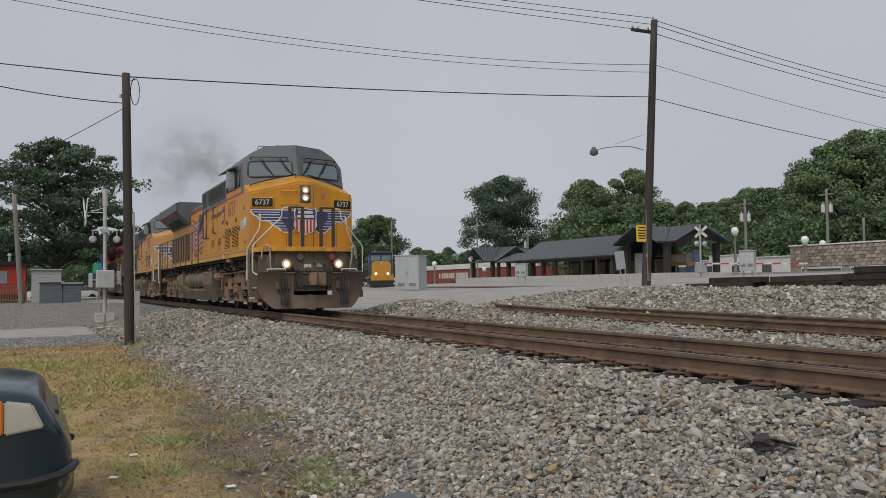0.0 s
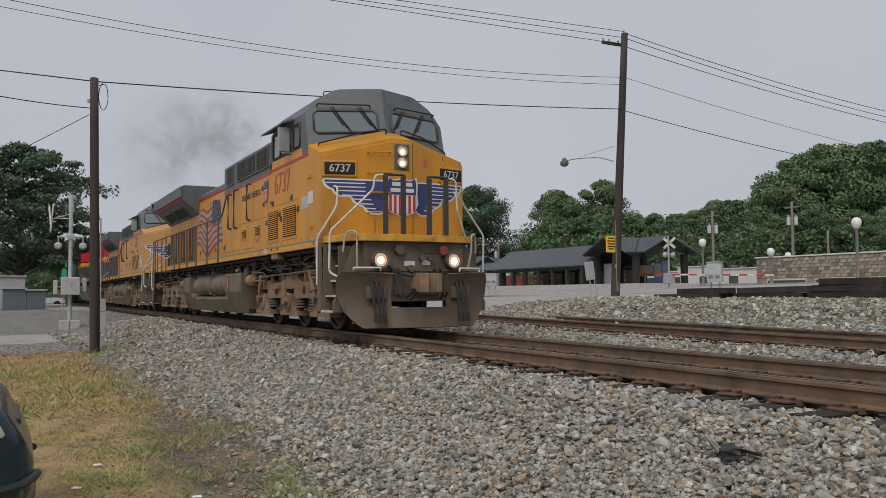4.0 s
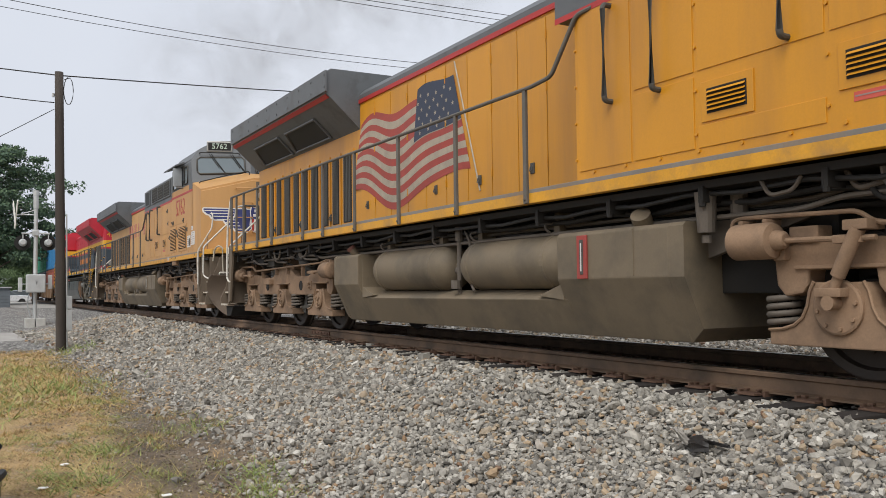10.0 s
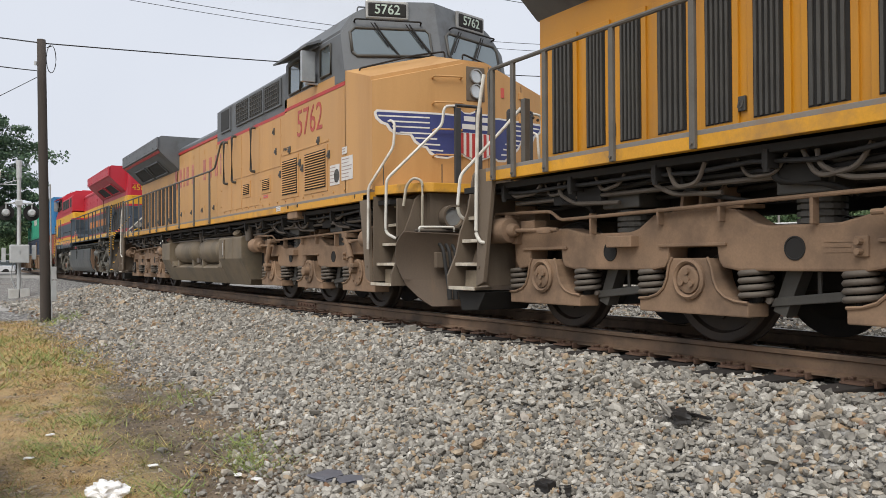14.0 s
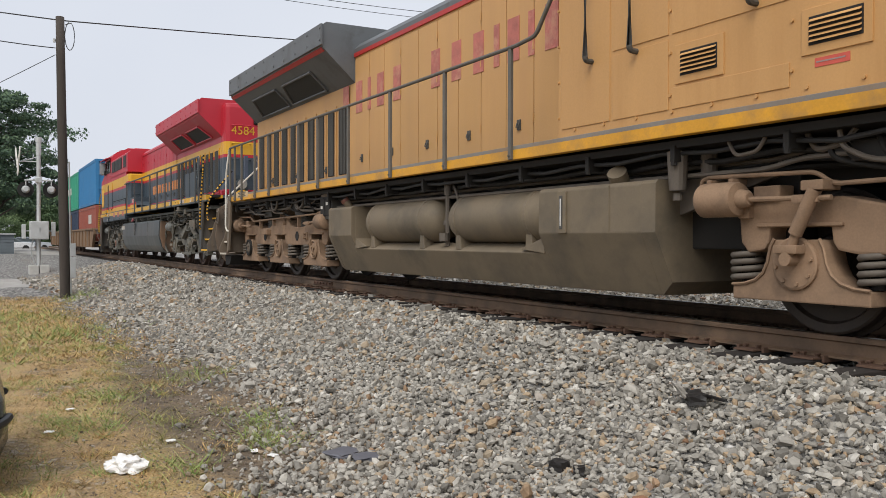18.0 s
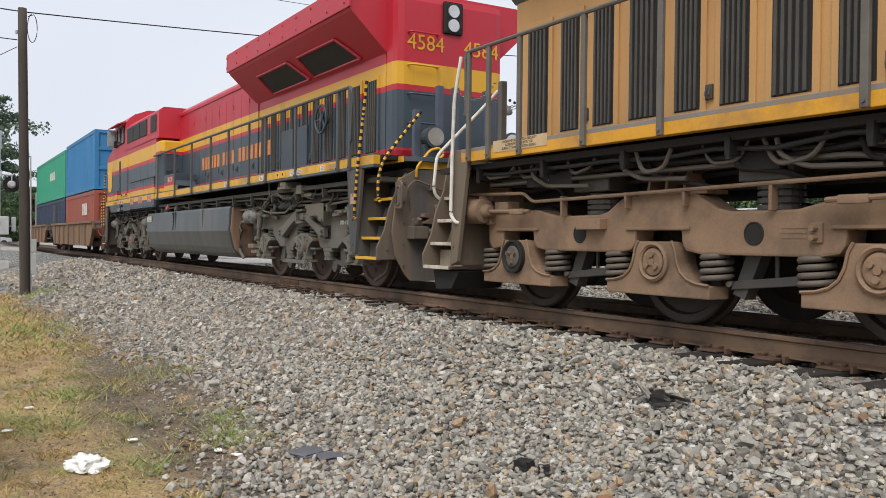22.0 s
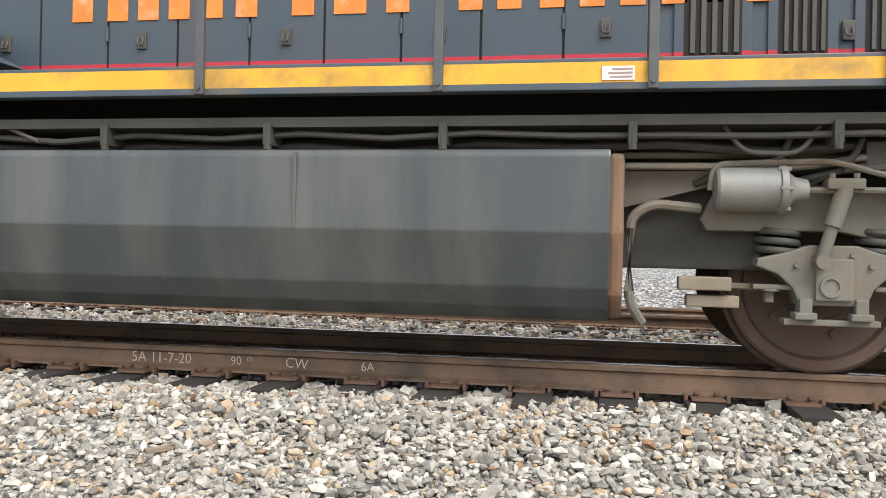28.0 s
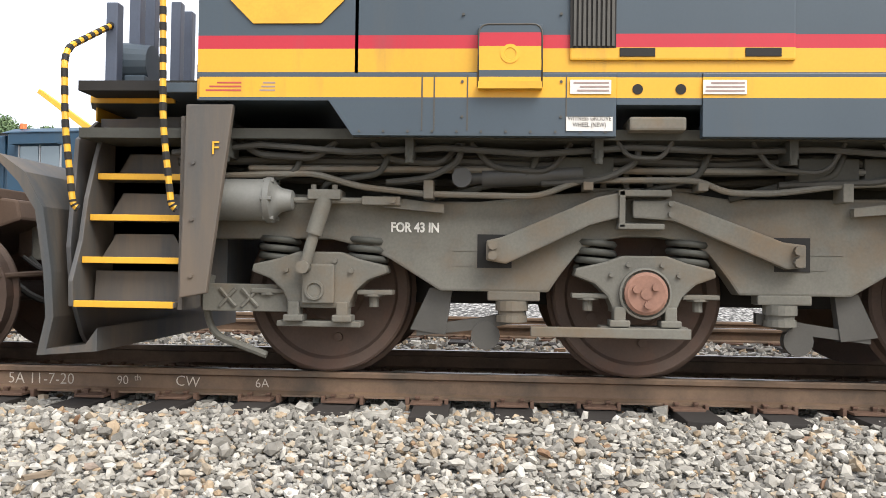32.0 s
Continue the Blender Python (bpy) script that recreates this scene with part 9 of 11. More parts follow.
def cabinet(name, label, x, y, z, w, d, h, rz, leg=0.0):
    t = thing(name, label, "electrical cabinet", (x, y, z), rz)
    m = mat("grey_cabinet_paint", (0.44, 0.46, 0.46), 0.5, 0.15, 0.1, 3.0, 0, dirt=(0.28, 0.25, 0.2), dirt_amt=0.25, streak=True)
    b = B()
    box(b, -w / 2, w / 2, -d / 2, d / 2, leg, h, 0.02)
    part("body", b, m, t)
    b = B()
    box(b, -w / 2 - 0.05, w / 2 + 0.05, -d / 2 - 0.05, d / 2 + 0.05, h, h + 0.06, 0.01)
    part("roof_cap", b, m, t)
    for k in (-1, 1):
        b = B()
        box(b, k * w / 4 - w * 0.21, k * w / 4 + w * 0.21, -d / 2 - 0.02, -d / 2, leg + 0.12, h - 0.1, 0.008)
        dr = part("door", b, m, t)
        b = B()
        box(b, k * 0.06 - 0.015, k * 0.06 + 0.015, -d / 2 - 0.05, -d / 2 - 0.02, h * 0.45, h * 0.55)
        part("handle", b, galv, dr)
        for j in range(5):
            b = B()
            box(b, k * w / 4 - w * 0.15, k * w / 4 + w * 0.15, -d / 2 - 0.028, -d / 2 - 0.02, leg + 0.25 + j * 0.05, leg + 0.27 + j * 0.05)
            part("vent_slot", b, black, dr)
    if leg:
        for sx in (-1, 1):
            b = B()
            rod(b, (sx * w * 0.3, 0, -0.3), (sx * w * 0.3, 0, leg), 0.06, seg=10)
            part("leg", b, galv, t)
    return t


cabinet("signal_cabinet", "tall silver equipment cabinet standing by the yard lead", -60, 25.3, 0.3, 2.0, 1.4, 2.55, 40)
cabinet("relay_box", "grey relay box raised on pipe legs", -42.6, 42.2, 0.85, 0.95, 0.7, 1.75, 35, 0.45)

x, y = spot(-59.7, 78)
cabinet("meter_box", "small grey meter box on legs near the pavilion", x, y, 0.9, 1.1, 0.5, 1.5, 35, 0.4)


def timbers(x0, x1, y, zb, rows):
    """A stack of old ties: rows of (from, to, how many deep, lean)."""
    for r, (a, c, deep, lean) in enumerate(rows):
        for k in range(deep):
            t = thing("timber_baulk", "dark old railway timber lying in a stack", "timber", (0, 0, 0), 0, "stacked old ties")
            b = B()
            box(b, -(c - a) / 2, (c - a) / 2, -0.13, 0.13, 0, 0.2, 0.015)
            part("baulk", b, timber, t)
            t.matrix_basis = pose((a + c) / 2, y + 0.3 * k, zb + 0.2 * r, 0, lean, 1.5 * ((r + k) % 3 - 1))


timbers(0, 0, 22.0, 0.40, [(-25.3, -21.9, 3, -0.6), (-24.0, -21.7, 2, -0.4)])
timbers(0, 0, 22.3, 0.42, [(-21.6, -18.7, 3, 0.0), (-21.4, -18.5, 3, -1.0)])
timbers(0, 0, 22.1, 0.46, [(-18.4, -15.0, 3, 0), (-18.2, -14.8, 3, 0), (-17.9, -15.0, 2, 0), ])
timbers(0, 0, 22.3, 0.48, [(-14.6, -11.6, 3, 0), (-14.5, -11.4, 2, 0)])

# ---------------------------------------------------------------- pavilion and town behind
roof_m = mat("dark_ribbed_roof", (0.040, 0.046, 0.052), 0.4, 0.3, 0.12, 1.0, 0, dirt=(0.07, 0.075, 0.08), dirt_amt=0.2)
rib_m = mat("ribbed_roof_seam", (0.11, 0.12, 0.13), 0.4, 0.3, 0.12)
dark_wood = mat("dark_brown_posts", (0.03, 0.024, 0.02), 0.7, 0, 0.2)


def slope(t, p0, p1, q0, q1, n, name="roof_slope"):
    """A roof plane from eave p0-p1 to ridge q0-q1, with raised seams."""
    p0, p1, q0, q1 = map(Vector, (p0, p1, q0, q1))
    b = B()
    up = Vector((0, 0, 0.12))
    vs = [b.verts.new(v) for v in (p0, p1, q1, q0)] + [b.verts.new(v + up) for v in (p0, p1, q1, q0)]
    for f in ((0, 1, 2, 3), (7, 6, 5, 4), (0, 4, 5, 1), (1, 5, 6, 2), (2, 6, 7, 3), (3, 7, 4, 0)):
        b.faces.new([vs[k] for k in f])
    bmesh.ops.recalc_face_normals(b, faces=b.faces[:])
    pl = part(name, b, roof_m, t)
    for k in range(n + 1):
        w = k / n
        a, c = p0.lerp(p1, w) + up, q0.lerp(q1, w) + up
        if (a - c).length < 0.05:
            continue
        b = B()
        rod(b, a, c, 0.055, seg=4)
        part("roof_rib", b, rib_m, pl)


def cross_gable(t, cx, cy, a, w, eave, peak):
    """Two crossing gabled roofs with valleys between."""
    for sx, sy in ((1, -1), (1, 1), (-1, -1), (-1, 1)):
        slope(t, (cx + sx * w, cy + sy * w, eave), (cx + sx * a, cy + sy * w, eave), (cx, cy, peak), (cx + sx * a, cy, peak), 7)
        slope(t, (cx + sx * w, cy + sy * w, eave), (cx + sx * w, cy + sy * a, eave), (cx, cy, peak), (cx, cy + sy * a, peak), 7)


def pavilion():
    t = thing("market_pavilion", "long open pavilion with dark ribbed metal roofs on dark timber posts", "pavilion", (0, 0, 0))
    cross_gable(t, -57.6, 48.4, 3.9, 2.9, 3.8, 5.2)
    for s in (-1, 1):
        slope(t, (-78.5, 48.4 + s * 3.4, 2.95), (-61.0, 48.4 + s * 3.4, 2.95), (-78.5, 48.4, 4.9), (-61.0, 48.4, 4.9), 40)
        slope(t, (-84.5, 48.4 + s * 2.6, 2.95), (-78.5, 48.4 + s * 2.6, 2.95), (-84.5, 48.4, 3.9), (-78.5, 48.4, 3.9), 12)
    cross_gable(t, -87.6, 48.4, 3.6, 2.7, 3.1, 4.75)
    def up(x, y, z, r=0.16):
        b = B()
        box(b, x - r, x + r, y - r, y + r, 0.6, z, 0.01)
        part("post", b, dark_wood, t)
    for sx in (-1, 1):
        for sy in (-1, 1):
            up(-57.6 + sx * 2.6, 48.4 + sy * 2.6, 3.85, 0.22)
            up(-87.6 + sx * 2.4, 48.4 + sy * 2.4, 3.15, 0.2)
    for k in range(8):
        for y in (45.3, 51.5):
            up(-78.0 + k * 2.35, y, 3.05)
    for k in range(3):
        for y in (46.1, 50.7):
            up(-84.0 + k * 2.2, y, 3.05)
    for y in (45.3, 51.5):
        b = B()
        box(b, -78.5, -61.0, y - 0.1, y + 0.1, 2.72, 2.95)
        part("eave_beam", b, dark_wood, t)
    b = B()
    box(b, -92, -53.5, 44.6, 52.2, 0.7, 1.36, 0.02)
    part("floor_slab", b, concrete, t, "raised concrete floor")
    tan = mat("tan_panel", (0.42, 0.37, 0.24), 0.8, 0, 0.1)
    for k in range(7):
        b = B()
        box(b, -77.6 + k * 2.35, -76.0 + k * 2.35, 51.6, 51.68, 1.4, 2.7)
        part("wall_panel", b, tan, t, "tan panel between posts")
    # machine and display boards beneath the near roof
    for nm, x, y, w, h, col in (("vending_machine", -57.2, 50.4, 1.1, 1.9, (0.22, 0.30, 0.5)), ("vending_machine", -60.2, 47.2, 0.9, 1.8, (0.45, 0.5, 0.6)), ("display_board", -59.0, 50.8, 2.2, 1.0, (0.62, 0.42, 0.05))):
        o = thing(nm, "pale blue machine under the pavilion roof" if nm == "vending_machine" else "yellow display board under the pavilion roof", nm.replace("_", " "), (x, y, 1.36))
        b = B()
        z0 = 0.7 if nm == "display_board" else 0
        box(b, -w / 2, w / 2, -0.3, 0.3, z0, z0 + h, 0.02)
        part("case" if z0 == 0 else "board", b, mat("colour_%s_%d" % (nm, int(col[2] * 100)), col, 0.4), o)
        b = B()
        box(b, -w * 0.4, w * 0.3, -0.31, -0.3, z0 + h * 0.3, z0 + h * 0.9)
        part("front_panel", b, white_p, o)
        if z0:
            for sx in (-0.8, 0.8):
                b = B()
                box(b, sx - 0.05, sx + 0.05, -0.05, 0.05, 0, 0.72)
                part("leg", b, galv, o)


pavilion()


def globe_lamp(x, y, z, h, label="black-capped white globe lamp on a grey post"):
    t = thing("street_lamp", label, "street lamp", (x, y, z), 0, "globe lamps round the square")
    b = B()
    lathe(b, [(0.24, 0), (0.22, 0.25), (0.14, 0.35), (0.11, 0.5), (0.09, h - 1.0), (0.13, h - 0.9), (0.16, h - 0.84), (0.02, h - 0.84)], (0, 0, 0), "z", 14)
    part("post", b, grey_pole, t, "", True)
    b = B()
    lathe(b, [(0.12, h - 0.84), (0.26, h - 0.66), (0.31, h - 0.45), (0.26, h - 0.25), (0.13, h - 0.14), (0.02, h - 0.12)], (0, 0, 0), "z", 18)
    part("globe", b, mat("white_lamp_globe", (0.75, 0.75, 0.72), 0.35, 0, 0.05), t, "white globe", True)
    b = B()
    lathe(b, [(0.13, h - 0.14), (0.05, h - 0.02), (0.015, h + 0.1), (0.005, h + 0.12)], (0, 0, 0), "z", 10)
    part("finial", b, black, t)


for az, d, z, h in ((-46.0, 74, 1.0, 4.2), (-41.9, 74, 1.0, 3.3), (-40.9, 88, 1.3, 3.2), (-37.0, 60, 1.0, 4.45), (-65.55, 108, 0.5, 3.2), (-63.1, 100, 0.6, 3.5), (-62.2, 116, 0.5, 2.6)):
    x, y = spot(az, d)
    globe_lamp(x, y, z, h)


def townhouse(name, label, x0, x1, y, d, z0, h, material, cap, capm, steps=()):
    t = thing(name, label, "building", ((x0 + x1) / 2, y, z0))
    w = (x1 - x0) / 2
    b = B()
    box(b, -w, w, 0, d, -0.5, h, 0.01)
    wl = part("wall", b, material, t)
    for a, c, up in (steps or ((-w, w, 0),)):
        if up:
            b = B()
            box(b, a, c, -0.01, 0.4, h, h + up)
            part("parapet_step", b, material, wl)
        b = B()
        box(b, a - 0.08, c + 0.08, -0.12, 0.45, h + up, h + up + cap, 0.02)
        part("coping", b, capm, t)
    return t, wl


brick_red = mat("red_brick_wall", (0.26, 0.065, 0.05), 0.85, 0, 0.12, 1.5, 0, dirt=(0.18, 0.05, 0.04), dirt_amt=0.3)
whitewash = mat("white_painted_wall", (0.66, 0.65, 0.62), 0.8, 0, 0.08, 1.0, 0, dirt=(0.5, 0.47, 0.43), dirt_amt=0.25, streak=True)
T1, W1 = townhouse("trading_store", "long red brick store with white roof edge and lettering", -140, -97, 58, 14, 0.2, 2.75, brick_red, 0.75, whitewash)
for k, (x, w) in enumerate(((-5.6, 0.5), (-4.6, 0.6), (-3.9, 0.6), (-3.2, 0.6), (-2.5, 0.5), (-1.8, 0.6), (-1.1, 0.6), (-0.4, 0.6), (0.8, 0.6), (1.5, 0.6), (2.2, 0.6), (2.9, 0.6), (3.6, 0.5), (4.2, 0.6))):
    b = B()
    box(b, x - 1.6, x - 1.6 + w * 0.8, -0.05, 0, 1.35, 2.2)
    part("lettering_bar", b, white_p, W1)
for x in (-9, -1.5, 8):
    b = B()
    box(b, x - 1, x + 0.9, -0.04, 0.0, 0.35, 0.95)
    part("window", b, glass, W1)
T2, W2 = townhouse("white_store", "low white-painted building with stepped parapet", -76, -57.5, 63, 12, 1.0, 1.75, whitewash, 0.1, whitewash, ((-9.2, -2.2, 0.0), (-2.2, 3.4, 0.45), (3.4, 9.2, 0.1)))
for x in (-7, -3, 1, 5):
    b = B()
    box(b, x, x + 1.2, -0.03, 0.0, 0.25, 1.2)
    part("window", b, glass, W2)
stone_m = mat("mixed_rubble_stone", (0.30, 0.25, 0.20), 0.9, 0, 0.3, 3.0, 0.006, rand=0.45)
T3, W3 = townhouse("stone_store", "low rubble-stone building with pale coping", -55.5, -30, 60, 12, 1.0, 2.6, stone_m, 0.12, whitewash)
stone_meshes = []
srnd = random.Random(11)
for k in range(5):
    b = B()
    w, h = srnd.uniform(0.17, 0.30), srnd.uniform(0.10, 0.155)
    prism(b, [(-w, -h), (w * 0.9, -h * 0.9), (w, h * 0.8), (0.1, h), (-w * 0.95, h * 0.9)], -0.05, 0.0)
    me = bpy.data.meshes.new("stone")
    b.to_mesh(me)
    b.free()
    me.materials.append(stone_m)
    stone_meshes.append(me)
for r in range(6):
    for k in range(46):
        o = new("stone", srnd.choice(stone_meshes))
        o.parent = W3
        o.matrix_basis = pose(-12.4 + k * 0.545 + 0.25 * (r % 2) + srnd.uniform(-0.06, 0.06), 0, 0.95 + r * 0.29, 0, srnd.uniform(-4, 4), 0)
for x in (-11.5, -6.5, -1.5, 3.5):
    b = B()
    box(b, x, x + 4.2, -0.09, -0.02, 0.0, 0.75, 0.01)
    fr = part("shop_front", b, white_p, W3)
    b = B()
    box(b, x + 0.1, x + 4.1, -0.10, -0.085, 0.08, 0.6)
    part("shop_glass", b, glass, fr)


def crossing_gate():
    t = thing("crossing_gate_arm", "red and white striped level crossing arm", "crossing gate", (-47.6, 47.0, 2.0), 40)
    for k in range(14):
        b = B()
        box(b, -4.2 + k * 0.6, -4.2 + (k + 1) * 0.6, -0.03, 0.03, -0.06 - 0.012 * k, 0.06 - 0.012 * k)
        part("stripe", b, white_p if k % 2 else mat("red_gate_stripe", (0.42, 0.04, 0.03), 0.5), t)
    g = thing("crossing_signal", "silver crossing signal with folded lamps beside the pavilion", "crossing signal", (-50.2, 45.0, 1.0))
    b = B()
    rod(b, (0, 0, 0), (0, 0, 3.9), 0.07, seg=10)
    part("mast", b, galv, g)
    for s in (-1, 1):
        b = B()
        lathe(b, [(0.22, 0), (0.22, 0.03), (0.1, 0.12), (0.02, 0.14)], (0.05, s * 0.4, 2.5), "x", 14)
        rod(b, (0, 0, 2.6), (0, s * 0.4, 2.5), 0.03, seg=6)
        part("lamp_unit", b, galv, g)
    for a in (40, 140):
        b = B()
        box(b, -0.6, 0.6, -0.01, 0.01, -0.1, 0.1)
        bmesh.ops.transform(b, matrix=pose(0.1, 0, 3.4, 0, a, 25), verts=b.verts[:])
        part("crossbuck_blade", b, white_p, g)
    b = B()
    box(b, -0.3, 0.3, -0.35, 0.35, 0.3, 1.1, 0.04)
    part("gate_motor", b, galv, g)


crossing_gate()

for az, d, top, r, trans in ((-45.35, 92, 9.0, 0.15, 2), (-40.6, 92, 9.6, 0.15, 2), (-38.6, 95, 6.8, 0.14, 0), (-59.25, 112, 7.6, 0.16, 1), (-62.65, 118, 9.6, 0.10, 0), (-68.4, 120, 9.6, 0.12, 0), (-84.6, 96, 5.0, 0.13, 0)):
    x, y = spot(az, d)
    t = pole("utility_pole", "distant grey utility pole" + (" with transformers" if trans else ""), (x, y, 0.5), (x, y, top), r, r * 0.8, grey_pole, 8)
    for k in range(trans):
        b = B()
        oy = (-0.24, 0.24)[k]
        rod(b, (oy, oy, top - 2.8), (oy, oy, top - 2.0), 0.19, seg=12)
        rod(b, (oy, oy, top - 2.0), (oy, oy, top - 1.8), 0.05, seg=8)
        part("transformer", b, mat("pale_transformer", (0.5, 0.51, 0.5), 0.5, 0.1), t, "pale grey transformer can")
    if trans:
        b = B()
        box(b, -0.9, 0.9, -0.06, 0.06, top - 1.1, top - 0.98)
        part("cross_arm", b, grey_pole, t)
a, c = spot(-45.35, 92), spot(-40.6, 92)
e = spot(-30, 98)
for z in (7.6, 6.9):
    sagging("street_wire", (a[0], a[1], z), (c[0], c[1], z), 0.3, 0.02)
    sagging("street_wire", (c[0], c[1], z), (e[0], e[1], z + 0.4), 0.3, 0.02)


# ---------------------------------------------------------------- trees


def island_mat(name, stops, rough=0.8, noise_scale=0.0, noise_cols=None):
    """Pieces that differ one by one, from a ramp of colours."""
    m = bpy.data.materials.new(name)
    m.use_nodes = True
    nt = m.node_tree
    bs = nt.nodes["Principled BSDF"]
    bs.inputs["Roughness"].default_value = rough
    ge = nt.nodes.new("ShaderNodeNewGeometry")
    r = nt.nodes.new("ShaderNodeValToRGB")
    els = r.color_ramp.elements
    for k, (p, c) in enumerate(stops):
        e = els[k] if k < 2 else els.new(p)
        e.position, e.color = p, (*c, 1)
    nt.links.new(ge.outputs["Random Per Island"], r.inputs["Fac"])
    out = r.outputs["Color"]
    tc = nt.nodes.new("ShaderNodeTexCoord")
    if noise_cols:
        n = nt.nodes.new("ShaderNodeTexNoise")
        n.inputs["Scale"].default_value = noise_scale
        n.inputs["Detail"].default_value = 5
        nt.links.new(tc.outputs["Object"], n.inputs["Vector"])
        r2 = nt.nodes.new("ShaderNodeValToRGB")
        els = r2.color_ramp.elements
        for k, (p, c) in enumerate(noise_cols):
            e = els[k] if k < 2 else els.new(p)
            e.position, e.color = p, (*c, 1)
        nt.links.new(n.outputs["Fac"], r2.inputs["Fac"])
        x = nt.nodes.new("ShaderNodeMix")
        x.data_type, x.blend_type = "RGBA", "MULTIPLY"
        x.inputs["Factor"].default_value = 1
        nt.links.new(out, x.inputs[6])
        nt.links.new(r2.outputs["Color"], x.inputs[7])
        out = x.outputs[2]
    nt.links.new(out, bs.inputs["Base Color"])
    return m


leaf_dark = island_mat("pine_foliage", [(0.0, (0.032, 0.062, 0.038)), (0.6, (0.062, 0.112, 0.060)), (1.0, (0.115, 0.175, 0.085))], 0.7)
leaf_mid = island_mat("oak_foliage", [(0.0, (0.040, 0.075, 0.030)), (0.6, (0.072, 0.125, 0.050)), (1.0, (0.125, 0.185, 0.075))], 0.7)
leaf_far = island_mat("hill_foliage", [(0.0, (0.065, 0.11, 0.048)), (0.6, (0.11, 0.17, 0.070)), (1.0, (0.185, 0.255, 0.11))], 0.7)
bark = mat("grey_brown_bark", (0.06, 0.048, 0.038), 0.9, 0, 0.3, 4.0, 0.01)


def crown_mesh(rng, clumps, leaves, leaf):
    """Leaves gathered in clumps: (centre, radii)."""
    cs = np.array([c for c, _ in clumps])
    rs = np.array([r for _, r in clumps])
    n = len(clumps) * leaves
    idx = np.repeat(np.arange(len(clumps)), leaves)
    d = rng.normal(size=(n, 3))
    d /= np.linalg.norm(d, axis=1)[:, None]
    p = cs[idx] + d * rs[idx] * (rng.random((n, 1)) ** 0.4)
    u = rng.normal(size=(n, 3))
    u /= np.linalg.norm(u, axis=1)[:, None]
    w = np.cross(u, d + 0.3 * rng.normal(size=(n, 3)))
    w /= np.linalg.norm(w, axis=1)[:, None] + 1e-9
    s = leaf * (0.6 + 0.8 * rng.random((n, 1)))
    v = np.stack([p - u * s, p - w * s * 0.55, p + u * s, p + w * s * 0.55], 1).reshape(-1, 3)
    me = bpy.data.meshes.new("crown")
    f = np.arange(4 * n).reshape(-1, 4)
    me.from_pydata(v.tolist(), [], f.tolist())
    return me


def tree(label, at, h, spread, leafm, seed, bare=0.25, leaves=70, n=70, leaf=0.35, shape="round", group="trees"):
    rng = np.random.default_rng(seed)
    t = thing("tree", label, "tree", at, 0, group)
    b = B()
    r0 = h * 0.022 + 0.08
    rod(b, (0, 0, -1.0), (h * 0.01, 0, h * 0.45), r0, r0 * 0.7, 10, False)
    rod(b, (h * 0.01, 0, h * 0.45), (0, h * 0.012, h * 0.88), r0 * 0.7, r0 * 0.15, 8, False)
    clumps = []
    for k in range(n):
        w = (k + rng.random()) / n
        if shape != "tiers":
            z = h * (bare + (1 - bare) * w)
            rad = spread * (math.sin(math.pi * min(1, 0.12 + 0.88 * w)) ** 0.6) * (0.75 + 0.4 * rng.random())
        else:
            tier = math.floor(w * 7) / 7
            z = h * (bare + (1 - bare) * (tier + 0.05 * rng.random() + 0.03))
            rad = spread * (1.0 - 0.75 * tier ** 1.6) * (0.7 + 0.5 * rng.random())
        a = rng.random() * 2 * math.pi
        rr = rad * math.sqrt(rng.random()) * 0.95 + 0.05
        c = (rr * math.cos(a), rr * math.sin(a), z)
        s = spread * ((0.20 + 0.14 * rng.random()) if shape == "round" else (0.13 + 0.12 * rng.random())) * (1.0 if w < 0.85 else 0.7)
        clumps.append((c, (s, s, s * (0.62 if shape == "round" else 0.38))))
        if k % 3 == 0 and z < h * 0.85:
            rod(b, (0, 0, max(h * 0.2, z - h * 0.12)), (c[0] * 0.9, c[1] * 0.9, z), r0 * 0.28, r0 * 0.08, 5, False)
    part("trunk", b, bark, t)
    me = crown_mesh(rng, clumps, leaves, leaf)
    me.materials.append(leafm)
    o = new("crown", me)
    o.parent = t
    return t


PINE = tree("tall dark pine with layered crown and bare trunk", (-75, 0.7, -0.7), 13.2, 6.6, leaf_dark, 3, 0.28, 190, 210, 0.13, "pine", "trees by the crossing")
OAK = tree("broad dark-leaved tree rising over the roofs", (*spot(-60.9, 135), 0.8), 16.4, 7.4, leaf_dark, 5, 0.26, 460, 95, 0.155, "round", "trees behind the town")
T_A = tree("leafy green tree on the wooded rise", (*spot(-69.4, 150), 0.5), 12.0, 6.4, leaf_mid, 7, 0.12, 420, 85, 0.165, "round", "trees behind the town")
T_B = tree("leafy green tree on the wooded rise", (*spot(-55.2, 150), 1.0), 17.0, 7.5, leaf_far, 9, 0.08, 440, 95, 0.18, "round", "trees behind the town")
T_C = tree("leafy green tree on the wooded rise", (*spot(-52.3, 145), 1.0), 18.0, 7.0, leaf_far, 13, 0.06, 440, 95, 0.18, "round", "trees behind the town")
trnd = random.Random(4)
